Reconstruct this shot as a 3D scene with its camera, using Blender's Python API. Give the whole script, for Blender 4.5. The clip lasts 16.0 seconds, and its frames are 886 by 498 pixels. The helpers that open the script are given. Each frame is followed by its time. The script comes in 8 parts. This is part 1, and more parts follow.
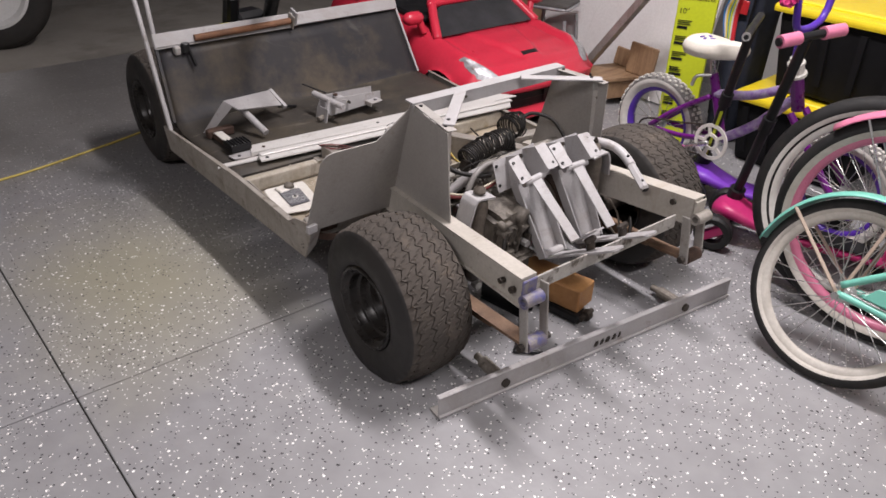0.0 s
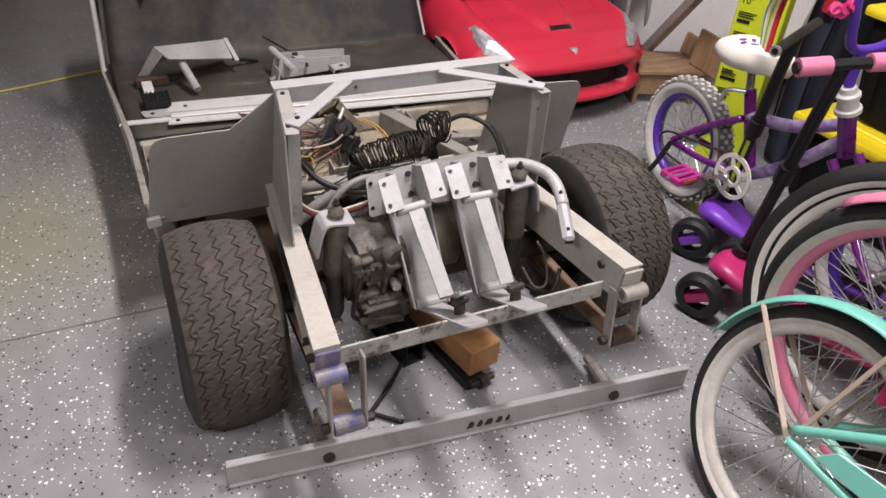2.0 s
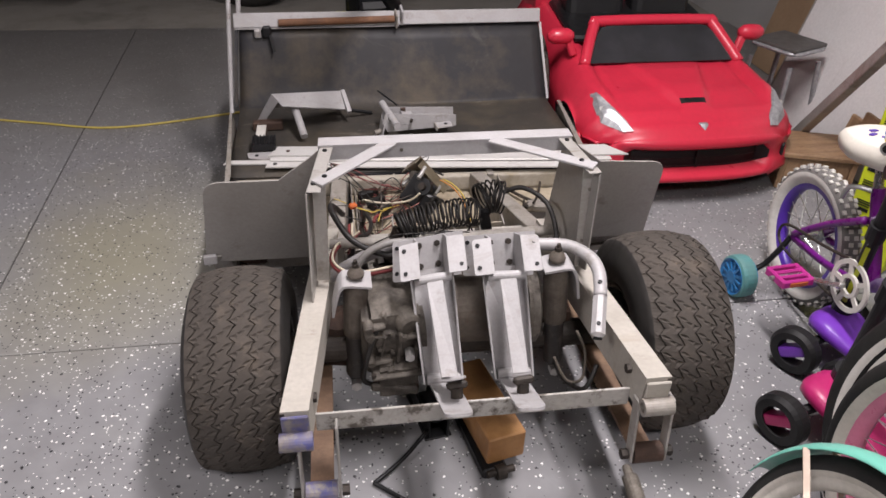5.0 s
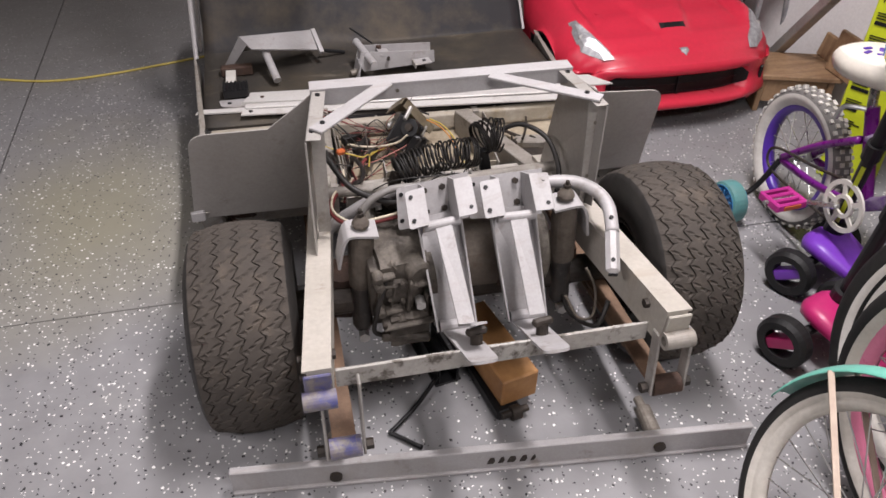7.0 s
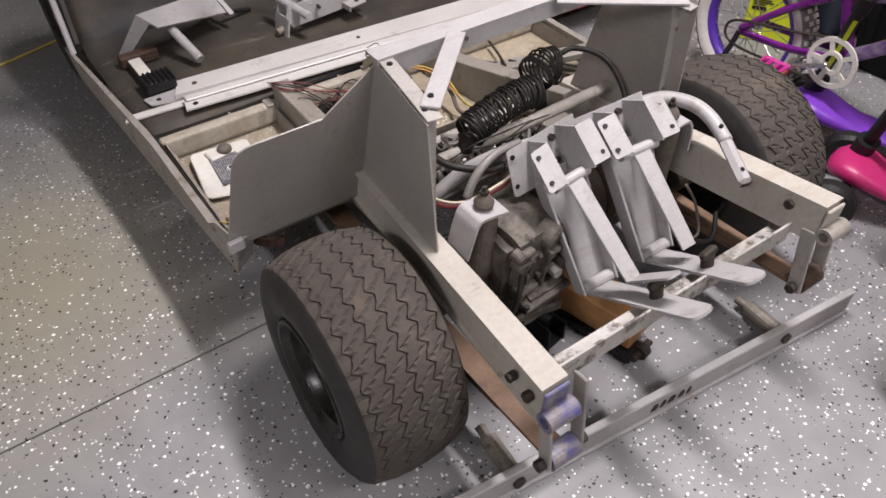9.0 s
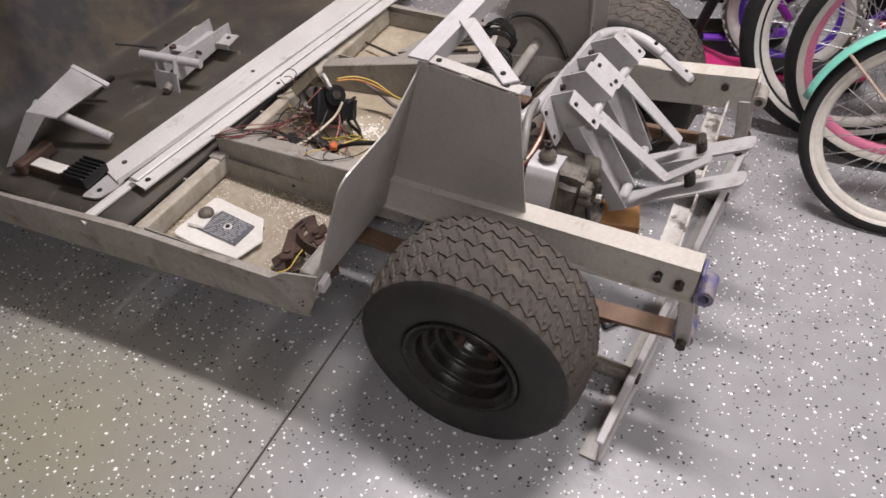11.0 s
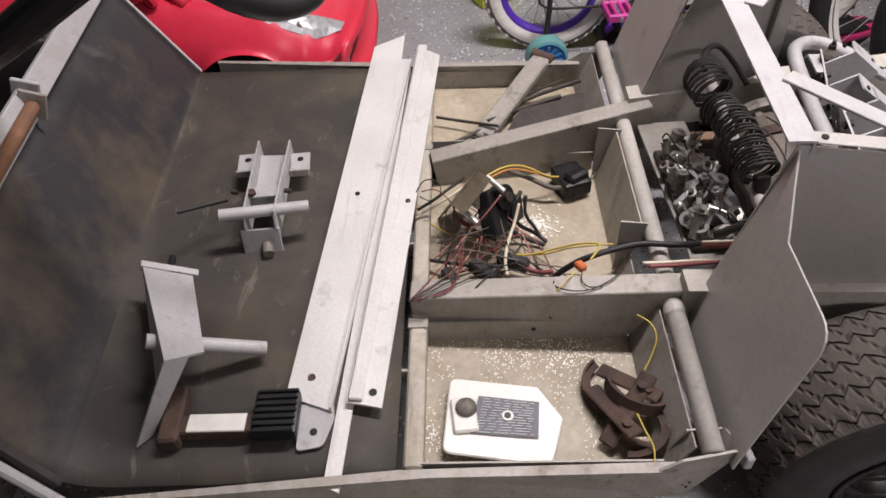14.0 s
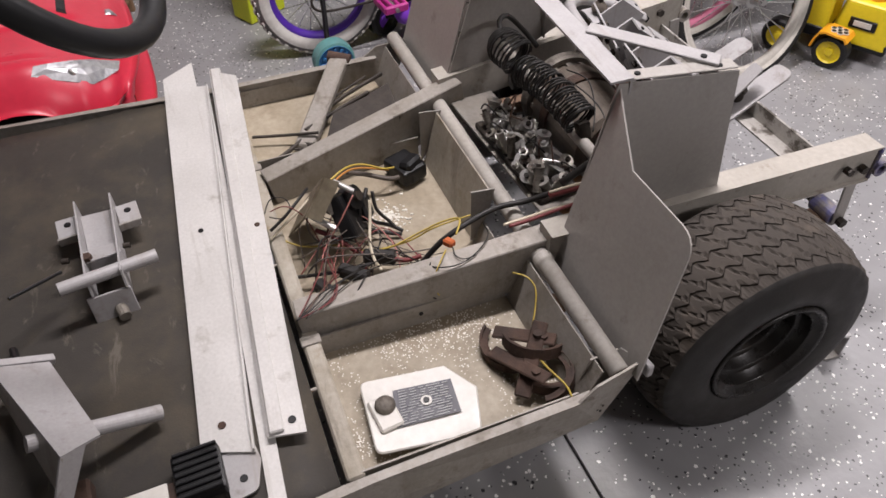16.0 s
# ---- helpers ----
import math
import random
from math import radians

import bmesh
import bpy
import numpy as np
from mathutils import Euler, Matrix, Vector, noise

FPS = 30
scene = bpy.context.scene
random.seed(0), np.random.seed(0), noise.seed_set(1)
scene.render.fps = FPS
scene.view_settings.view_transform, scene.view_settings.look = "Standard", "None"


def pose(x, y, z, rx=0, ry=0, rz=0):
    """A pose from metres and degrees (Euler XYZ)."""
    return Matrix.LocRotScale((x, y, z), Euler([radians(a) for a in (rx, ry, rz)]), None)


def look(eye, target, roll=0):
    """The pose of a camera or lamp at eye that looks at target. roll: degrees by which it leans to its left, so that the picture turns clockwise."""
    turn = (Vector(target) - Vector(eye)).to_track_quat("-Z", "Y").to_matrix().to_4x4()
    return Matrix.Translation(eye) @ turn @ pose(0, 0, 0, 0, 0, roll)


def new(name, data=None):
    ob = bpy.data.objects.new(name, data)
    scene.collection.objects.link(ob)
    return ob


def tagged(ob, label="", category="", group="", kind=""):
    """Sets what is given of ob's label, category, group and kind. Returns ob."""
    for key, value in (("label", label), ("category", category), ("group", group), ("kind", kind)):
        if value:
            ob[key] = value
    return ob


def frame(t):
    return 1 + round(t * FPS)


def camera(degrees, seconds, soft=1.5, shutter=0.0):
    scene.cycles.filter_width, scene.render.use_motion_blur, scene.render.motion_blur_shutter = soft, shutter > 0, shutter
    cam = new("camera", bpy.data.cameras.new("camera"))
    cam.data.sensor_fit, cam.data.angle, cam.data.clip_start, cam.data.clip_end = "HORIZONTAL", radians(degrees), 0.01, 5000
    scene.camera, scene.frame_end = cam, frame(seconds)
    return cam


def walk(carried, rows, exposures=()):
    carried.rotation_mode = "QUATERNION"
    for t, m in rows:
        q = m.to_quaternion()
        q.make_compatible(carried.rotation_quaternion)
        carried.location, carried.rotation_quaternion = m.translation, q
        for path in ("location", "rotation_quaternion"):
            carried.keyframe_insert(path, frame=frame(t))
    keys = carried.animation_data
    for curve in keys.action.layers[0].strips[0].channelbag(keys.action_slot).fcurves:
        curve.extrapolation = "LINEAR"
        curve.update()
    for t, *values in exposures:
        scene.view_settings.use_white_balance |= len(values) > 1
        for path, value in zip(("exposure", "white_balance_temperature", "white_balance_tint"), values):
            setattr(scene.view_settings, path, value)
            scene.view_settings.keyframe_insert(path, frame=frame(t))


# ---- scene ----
cam = camera(62.3, 16.0, soft=1.6)
PATH = [
    (0, (-1.277, -0.956, 1.262), (-0.219, 0.382, 0.218), 1.7),
    (0.5, (-1.081, -0.988, 1.25), (-0.052, 0.343, 0.168), 1.6),
    (1, (-0.888, -1.012, 1.248), (0.096, 0.317, 0.124), 2.6),
    (1.5, (-0.691, -0.94, 1.233), (0.191, 0.427, 0.07), 3.9),
    (2, (-0.532, -0.877, 1.232), (0.197, 0.564, 0.052), 4.8),
    (2.5, (-0.33, -0.861, 1.223), (0.243, 0.644, 0.036), 5.3),
    (3, (-0.213, -0.865, 1.223), (0.218, 0.698, 0.052), 5.0),
    (3.5, (-0.198, -0.875, 1.23), (0.137, 0.732, 0.088), 4.1),
    (4, (-0.2, -0.89, 1.243), (0.086, 0.753, 0.139), 3.0),
    (4.2, (-0.201, -0.889, 1.249), (0.073, 0.765, 0.158), 2.5),
    (6.3, (-0.22, -0.872, 1.242), (0.066, 0.751, 0.109), 1.1),
    (6.5, (-0.234, -0.862, 1.238), (0.071, 0.739, 0.079), 1.2),
    (7, (-0.292, -0.826, 1.231), (0.075, 0.709, 0.002), 1.3),
    (7.5, (-0.413, -0.789, 1.217), (0.029, 0.666, -0.082), 1.1),
    (8, (-0.526, -0.705, 1.199), (0.011, 0.663, -0.157), 0.6),
    (8.5, (-0.584, -0.517, 1.185), (0.08, 0.765, -0.2), 0.2),
    (9, (-0.747, -0.416, 1.181), (0.073, 0.774, -0.202), -0.5),
    (9.2, (-0.855, -0.402, 1.188), (0.03, 0.744, -0.192), -0.6),
    (11.3, (-1.244, 0.063, 1.225), (0.077, 0.64, -0.161), -1.8),
    (11.5, (-1.256, 0.115, 1.227), (0.078, 0.664, -0.158), -1.8),
    (12, (-1.193, 0.304, 1.216), (0.175, 0.819, -0.149), -2.1),
    (12.5, (-1.137, 0.467, 1.22), (0.242, 0.916, -0.157), -2.1),
    (13, (-1.146, 0.658, 1.215), (0.253, 1.013, -0.169), -2.2),
    (13.5, (-1.127, 0.816, 1.193), (0.287, 1.056, -0.2), -3.1),
    (14, (-1.015, 0.942, 1.19), (0.401, 1.001, -0.22), -2.9),
    (14.5, (-0.998, 1.037, 1.175), (0.398, 0.903, -0.25), -2.8),
    (15, (-1.046, 1.109, 1.177), (0.304, 0.822, -0.271), -3.0),
    (15.5, (-1.034, 1.088, 1.184), (0.295, 0.679, -0.254), -2.6),
    (16, (-1.015, 1.07, 1.191), (0.312, 0.584, -0.224), -1.9),
]
# the film's own exposure drifts a little
STOPS = [(0, 0.0), (2.0, -0.03), (3.5, -0.05), (6.3, -0.03), (9.0, -0.02), (11.5, 0.0), (13.5, 0.07), (14.5, 0.03), (16.0, -0.13)]
walk(cam, [(t, look(eye, target, roll)) for t, eye, target, roll in PATH], STOPS)

# ---- world and lamps ----
world = bpy.data.worlds.new("world")
world.use_nodes = True
world.node_tree.nodes["Background"].inputs[0].default_value = (0.5, 0.6, 0.8, 1)
world.node_tree.nodes["Background"].inputs[1].default_value = 0.02
scene.world = world
scene.view_settings.exposure = 0.0


def unseen_lamp(x, y, z, sx, sy, watts, colour, turn=0):
    """An unseen long lamp under the ceiling; housing and glowing tubes are built further down."""
    d = bpy.data.lights.new("unseen_area_lamp", "AREA")
    d.shape, d.size, d.size_y, d.energy, d.color = "RECTANGLE", sx, sy, watts, colour
    o = new("unseen_area_lamp", d)
    o.matrix_basis = pose(x, y, z - 0.06, 0, 0, turn)
    return o


LAMPS = [
    (0.36, 0.36, 2.55, 0.16, 1.15, 81.0, (1.0, 0.93, 0.955), 0),
    (0.38, -1.75, 2.55, 0.20, 1.1, 44.0, (1.0, 0.93, 0.955), 80),
    # fill added out of view on the left, for surfaces facing that way
    (-2.3, -0.8, 2.55, 0.20, 1.1, 46.0, (1.0, 0.93, 0.955), 0),
]
for row in LAMPS:
    unseen_lamp(*row)


# ---- materials ----
def surf(name, base, other=None, rough=0.5, metal=0.0, big=4.0, fine=90.0, mixing=0.5, bump=0.0, bump_scale=250.0,
         rough_var=0.12, spots=None, coat=0.0, island=0.0, streaks=None, speckles=None, spec=0.5):
    """A node material: two scales of colour change, worn gloss, fine relief, and stains with a shape of their own."""
    m = bpy.data.materials.new(name)
    m.use_nodes = True
    n, l = m.node_tree.nodes, m.node_tree.links
    b = n["Principled BSDF"]
    tc = n.new("ShaderNodeTexCoord")
    other = other or tuple(c * 0.72 for c in base)

    def noise_at(scale, detail=5.0, rough_=0.6):
        t = n.new("ShaderNodeTexNoise")
        t.inputs["Scale"].default_value, t.inputs["Detail"].default_value, t.inputs["Roughness"].default_value = scale, detail, rough_
        l.new(tc.outputs["Object"], t.inputs["Vector"])
        return t.outputs["Fac"]

    def ramp(src, lo, hi):
        r = n.new("ShaderNodeMapRange")
        r.inputs[1].default_value, r.inputs[2].default_value = lo, hi
        l.new(src, r.inputs[0])
        return r.outputs[0]

    def mix(fac, a, c):
        x = n.new("ShaderNodeMix")
        x.data_type = "RGBA"
        for sock, v in ((x.inputs[0], fac), (x.inputs[6], a), (x.inputs[7], c)):
            if isinstance(v, (int, float)):
                sock.default_value = v
            elif isinstance(v, tuple):
                sock.default_value = (*v, 1)
            else:
                l.new(v, sock)
        return x.outputs[2]

    def times(src, k):
        x = n.new("ShaderNodeMath")
        x.operation = "MULTIPLY"
        l.new(src, x.inputs[0])
        x.inputs[1].default_value = k
        return x.outputs[0]

    a = ramp(noise_at(big), 0.36, 0.66)
    f = ramp(noise_at(fine, 3.0), 0.3, 0.75)
    col = mix(times(a, mixing), base, other)
    col = mix(times(f, mixing * 0.45), col, tuple(c * 0.6 for c in other))
    if spots:
        sc, lo, hi, tint = spots
        s = ramp(noise_at(sc, 6.0, 0.68), lo, hi)
        col = mix(s, col, tint)
    if streaks:
        # long scuffs along one way
        (kx, ky), lo, hi, tint = streaks
        mp = n.new("ShaderNodeMapping")
        mp.inputs["Scale"].default_value = (kx, ky, 4.0)
        mp.inputs["Rotation"].default_value = (0, 0, 0.35)
        l.new(tc.outputs["Object"], mp.inputs["Vector"])
        t = n.new("ShaderNodeTexNoise")
        t.inputs["Scale"].default_value, t.inputs["Detail"].default_value, t.inputs["Roughness"].default_value = 1.0, 7.0, 0.7
        t.inputs["Distortion"].default_value = 0.8
        l.new(mp.outputs[0], t.inputs["Vector"])
        col = mix(times(ramp(t.outputs["Fac"], lo, hi), 0.8), col, tint)
    if speckles:
        # small pale dots, crowded in patches
        sc, size, tint = speckles
        v = n.new("ShaderNodeTexVoronoi")
        v.inputs["Scale"].default_value = sc
        l.new(tc.outputs["Object"], v.inputs["Vector"])
        near = ramp(v.outputs["Distance"], size, size * 0.72)
        sep = n.new("ShaderNodeSeparateColor")
        l.new(v.outputs["Color"], sep.inputs[0])
        crowd = ramp(noise_at(7.0, 3.0), 0.40, 0.60)
        keep = n.new("ShaderNodeMath")
        keep.operation = "LESS_THAN"
        l.new(sep.outputs[0], keep.inputs[0])
        l.new(times(crowd, 0.75), keep.inputs[1])
        both = n.new("ShaderNodeMath")
        both.operation = "MULTIPLY"
        l.new(near, both.inputs[0])
        l.new(keep.outputs[0], both.inputs[1])
        col = mix(both.outputs[0], col, tint)
    b.inputs["Specular IOR Level"].default_value = spec
    if island:
        g = n.new("ShaderNodeNewGeometry")
        col = mix(times(g.outputs["Random Per Island"], island), col, tuple(c * 0.35 for c in base))
    l.new(col, b.inputs["Base Color"])
    r = ramp(noise_at(big * 3.1, 6.0), 0.2, 0.8)
    mr = n.new("ShaderNodeMapRange")
    mr.inputs[3].default_value, mr.inputs[4].default_value = max(0.03, rough - rough_var), min(1.0, rough + rough_var)
    l.new(r, mr.inputs[0])
    l.new(mr.outputs[0], b.inputs["Roughness"])
    b.inputs["Metallic"].default_value = metal
    b.inputs["Coat Weight"].default_value = coat
    if bump:
        bp = n.new("ShaderNodeBump")
        bp.inputs["Strength"].default_value, bp.inputs["Distance"].default_value = bump, 0.004
        l.new(noise_at(bump_scale, 4.0), bp.inputs["Height"])
        l.new(bp.outputs[0], b.inputs["Normal"])
    return m


def flake_floor(name):
    """Grey epoxy strewn with white and black paint flakes, faintly stained, glossy."""
    m = bpy.data.materials.new(name)
    m.use_nodes = True
    n, l = m.node_tree.nodes, m.node_tree.links
    b = n["Principled BSDF"]
    tc = n.new("ShaderNodeTexCoord")

    def node(kind, **values):
        x = n.new(kind)
        for k, v in values.items():
            x.inputs[k].default_value = v
        return x

    def math_(op, a, c=0.0):
        x = n.new("ShaderNodeMath")
        x.operation = op
        for i, v in enumerate((a, c)):
            if isinstance(v, (int, float)):
                x.inputs[i].default_value = v
            else:
                l.new(v, x.inputs[i])
        return x.outputs[0]

    def mix(fac, a, c):
        x = n.new("ShaderNodeMix")
        x.data_type = "RGBA"
        l.new(fac, x.inputs[0])
        for i, v in ((6, a), (7, c)):
            if isinstance(v, tuple):
                x.inputs[i].default_value = (*v, 1)
            else:
                l.new(v, x.inputs[i])
        return x.outputs[2]

    def noise_at(scale, detail=4.0):
        t = node("ShaderNodeTexNoise", Scale=scale, Detail=detail)
        l.new(tc.outputs["Object"], t.inputs["Vector"])
        return t.outputs["Fac"]

    def flat(src, lo, hi):
        r = n.new("ShaderNodeMapRange")
        r.inputs[1].default_value, r.inputs[2].default_value = lo, hi
        l.new(src, r.inputs[0])
        return r.outputs[0]

    warp = node("ShaderNodeTexNoise", Scale=160.0, Detail=2.0)
    l.new(tc.outputs["Object"], warp.inputs["Vector"])
    va = n.new("ShaderNodeVectorMath")
    va.operation = "MULTIPLY_ADD"
    l.new(warp.outputs["Color"], va.inputs[0])
    va.inputs[1].default_value = (0.006, 0.006, 0.0)
    l.new(tc.outputs["Object"], va.inputs[2])

    def flakes(scale, share, size, shift):
        mp = node("ShaderNodeMapping", Location=(shift, shift * 0.7, 0))
        l.new(va.outputs[0], mp.inputs["Vector"])
        v = n.new("ShaderNodeTexVoronoi")
        v.voronoi_dimensions = "2D"
        v.inputs["Scale"].default_value = scale
        l.new(mp.outputs[0], v.inputs["Vector"])
        sep = n.new("ShaderNodeSeparateColor")
        l.new(v.outputs["Color"], sep.inputs[0])
        crowd = flat(noise_at(2.3, 3.0), 0.3, 0.75)
        keep = math_("LESS_THAN", sep.outputs[0], math_("MULTIPLY", math_("ADD", crowd, 0.35), share))
        near = math_("LESS_THAN", v.outputs["Distance"], math_("MULTIPLY", math_("ADD", sep.outputs[1], 0.45), size))
        return math_("MULTIPLY", keep, near)

    base = mix(flat(noise_at(1.1), 0.35, 0.7), (0.245, 0.243, 0.25), (0.285, 0.283, 0.288))
    base = mix(flat(noise_at(14.0, 6.0), 0.35, 0.75), base, (0.225, 0.222, 0.228))
    # old greenish-yellow spill beside the cart
    sx = n.new("ShaderNodeSeparateXYZ")
    l.new(tc.outputs["Object"], sx.inputs[0])
    dx = math_("MULTIPLY", math_("ADD", sx.outputs[0], 0.86), 2.3)
    dy = math_("MULTIPLY", math_("ADD", sx.outputs[1], -1.05), 1.7)
    rad = math_("SQRT", math_("ADD", math_("MULTIPLY", dx, dx), math_("MULTIPLY", dy, dy)))
    spill = flat(math_("ADD", rad, math_("MULTIPLY", noise_at(3.5, 5.0), 1.2)), 1.75, 0.75)
    base = mix(math_("MULTIPLY", spill, 0.6), base, (0.29, 0.27, 0.17))
    col = mix(flakes(98.0, 0.072, 0.245, 3.1), base, (0.86, 0.85, 0.83))
    col = mix(flakes(160.0, 0.070, 0.29, 7.7), col, (0.72, 0.71, 0.69))
    col = mix(flakes(106.0, 0.056, 0.25, 1.3), col, (0.018, 0.018, 0.02))
    col = mix(flakes(165.0, 0.06, 0.3, 5.9), col, (0.03, 0.03, 0.034))
    # browner and darker towards the driveway, its edge broken up by noise
    far_brown = flat(math_("ADD", sx.outputs[1], math_("MULTIPLY", noise_at(1.6, 6.0), 1.4)), 2.0, 3.3)
    col = mix(math_("MULTIPLY", far_brown, 0.62), col, (0.125, 0.115, 0.102))
    l.new(col, b.inputs["Base Color"])
    mr = n.new("ShaderNodeMapRange")
    mr.inputs[3].default_value, mr.inputs[4].default_value = 0.26, 0.46
    l.new(noise_at(5.0, 6.0), mr.inputs[0])
    l.new(mr.outputs[0], b.inputs["Roughness"])
    bp = n.new("ShaderNodeBump")
    bp.inputs["Strength"].default_value, bp.inputs["Distance"].default_value = 0.25, 0.003
    l.new(noise_at(60.0, 3.0), bp.inputs["Height"])
    l.new(bp.outputs[0], b.inputs["Normal"])
    return m


M_RUSTB = surf("brown_rust", (0.23, 0.105, 0.05), (0.12, 0.058, 0.032), rough=0.75, big=16, fine=140, mixing=0.9, bump=0.3, bump_scale=300)
M_PALE = surf("dull_pale_tube", (0.46, 0.435, 0.40), (0.36, 0.33, 0.29), rough=0.62, big=18, fine=120, mixing=0.8, spec=0.3, spots=(20.0, 0.58, 0.75, (0.2, 0.17, 0.13)))
M_TUBEG = surf("grey_tube_paint", (0.21, 0.20, 0.19), (0.15, 0.14, 0.13), rough=0.5, big=10, fine=80, mixing=0.8)
M_STAINED = surf("stained_channel", (0.42, 0.385, 0.33), (0.30, 0.265, 0.205), rough=0.65, big=11, fine=90, mixing=0.85, bump=0.2, bump_scale=160, spec=0.3,
                 spots=(9.0, 0.56, 0.72, (0.22, 0.165, 0.085)), streaks=((6.0, 20.0), 0.55, 0.72, (0.14, 0.12, 0.095)))
M_CRUST = surf("white_crust", (0.74, 0.72, 0.66), (0.60, 0.56, 0.48), rough=0.6, big=60, mixing=0.6)
M_TRAYW = surf("stained_tray_plain", (0.40, 0.345, 0.26), (0.29, 0.24, 0.165), rough=0.65, metal=0.05, big=8, fine=70, mixing=0.9, bump=0.25, bump_scale=130,
               spots=(9.0, 0.56, 0.78, (0.17, 0.13, 0.085)))
M_BRASS = surf("dull_brass", (0.30, 0.26, 0.185), (0.15, 0.12, 0.08), rough=0.45, metal=0.5, big=20, mixing=0.8)
M_FLOOR = flake_floor("flake_epoxy")
M_JOINT = surf("joint_filler", (0.05, 0.048, 0.045), rough=0.9)
M_CONCRETE = surf("old_concrete", (0.30, 0.28, 0.25), rough=0.85, bump=0.4, bump_scale=80, spots=(2.0, 0.5, 0.75, (0.16, 0.15, 0.13)))
M_WALL = surf("wall_paint", (0.42, 0.41, 0.40), (0.35, 0.34, 0.33), rough=0.7, bump=0.15, bump_scale=120)
M_CEIL = surf("ceiling_paint", (0.48, 0.47, 0.46), rough=0.8)
M_ALU = surf("dull_aluminium", (0.43, 0.41, 0.385), (0.30, 0.28, 0.255), rough=0.5, metal=0.35, big=9, fine=160, mixing=0.65, bump=0.08, bump_scale=400,
             spots=(13.0, 0.58, 0.76, (0.15, 0.125, 0.10)), streaks=((5.0, 34.0), 0.55, 0.72, (0.22, 0.19, 0.16)))
M_ALUW = surf("pale_aluminium", (0.405, 0.394, 0.398), (0.325, 0.311, 0.306), rough=0.52, metal=0.1, big=12, fine=200, mixing=0.55, bump=0.06, bump_scale=500, spec=0.35,
              spots=(16.0, 0.58, 0.76, (0.20, 0.175, 0.15)), streaks=((4.0, 30.0), 0.54, 0.74, (0.30, 0.275, 0.25)))
M_STRIP = surf("white_aluminium_trim", (0.60, 0.585, 0.565), (0.47, 0.455, 0.435), rough=0.45, metal=0.1, big=6, fine=180, mixing=0.6, bump=0.05, bump_scale=400, spec=0.4,
               spots=(14.0, 0.60, 0.78, (0.28, 0.255, 0.225)), streaks=((3.0, 28.0), 0.55, 0.76, (0.36, 0.335, 0.305)))
M_SHEET = surf("grey_sheet_aluminium", (0.40, 0.380, 0.356), (0.33, 0.310, 0.286), rough=0.42, metal=0.25, big=5, fine=140, mixing=0.6, bump=0.05, bump_scale=300,
               streaks=((3.0, 16.0), 0.55, 0.8, (0.25, 0.228, 0.20)), spots=(12.0, 0.62, 0.78, (0.20, 0.18, 0.15)))
M_DIRTY = surf("dirty_aluminium", (0.35, 0.325, 0.295), (0.245, 0.22, 0.185), rough=0.58, metal=0.2, big=14, fine=120, mixing=0.75, bump=0.15,
               spots=(22.0, 0.56, 0.74, (0.13, 0.105, 0.08)), streaks=((4.0, 26.0), 0.54, 0.76, (0.20, 0.175, 0.145)))
M_TRAY = surf("stained_tray", (0.37, 0.325, 0.25), (0.20, 0.155, 0.10), rough=0.55, metal=0.05, big=7, fine=70, mixing=0.9, bump=0.25, bump_scale=130,
              spots=(9.0, 0.52, 0.74, (0.15, 0.115, 0.075)), speckles=(290.0, 0.44, (0.70, 0.67, 0.60)))
M_MAT = surf("black_rubber_mat", (0.034, 0.031, 0.028), (0.054, 0.047, 0.039), rough=0.66, big=3.0, fine=40, mixing=0.9, bump=0.14, bump_scale=320, spec=0.3,
             spots=(5.0, 0.46, 0.74, (0.085, 0.070, 0.049)), streaks=((11.0, 26.0), 0.59, 0.68, (0.12, 0.106, 0.086)))
M_DASH = surf("scuffed_black_board", (0.022, 0.022, 0.026), (0.036, 0.034, 0.034), rough=0.55, big=2.4, fine=30, mixing=0.9, bump=0.05, spec=0.25,
              spots=(3.0, 0.47, 0.68, (0.082, 0.066, 0.047)), streaks=((5.0, 12.0), 0.60, 0.76, (0.09, 0.084, 0.078)))
M_TYRE = surf("dusty_tyre_rubber", (0.056, 0.049, 0.043), (0.080, 0.068, 0.058), rough=0.85, big=8, fine=110, mixing=0.7, bump=0.25, bump_scale=420, spec=0.25,
              spots=(15.0, 0.55, 0.8, (0.12, 0.098, 0.078)))
M_SIDE = surf("tyre_sidewall", (0.018, 0.0172, 0.0165), (0.034, 0.030, 0.027), spec=0.4, rough=0.6, big=10, fine=150, mixing=0.6, bump=0.1)
M_RIM = surf("black_steel_rim", (0.010, 0.0095, 0.009), (0.022, 0.018, 0.015), spec=0.35, rough=0.30, metal=0.0, big=16, mixing=0.7, spots=(22.0, 0.66, 0.80, (0.05, 0.036, 0.027)))
M_RUST = surf("rusty_steel", (0.092, 0.052, 0.036), (0.036, 0.023, 0.018), rough=0.8, metal=0.15, big=18, fine=160, mixing=0.9, bump=0.35, bump_scale=300)
M_GREASE = surf("greasy_steel", (0.055, 0.043, 0.034), (0.022, 0.018, 0.015), rough=0.6, metal=0.3, big=16, fine=120, mixing=0.9, bump=0.3, bump_scale=200)
M_CAST = surf("cast_aluminium", (0.27, 0.245, 0.21), (0.10, 0.085, 0.07), rough=0.6, metal=0.3, big=18, fine=150, mixing=0.95, bump=0.35, bump_scale=220,
              spots=(30.0, 0.55, 0.7, (0.05, 0.04, 0.033)))
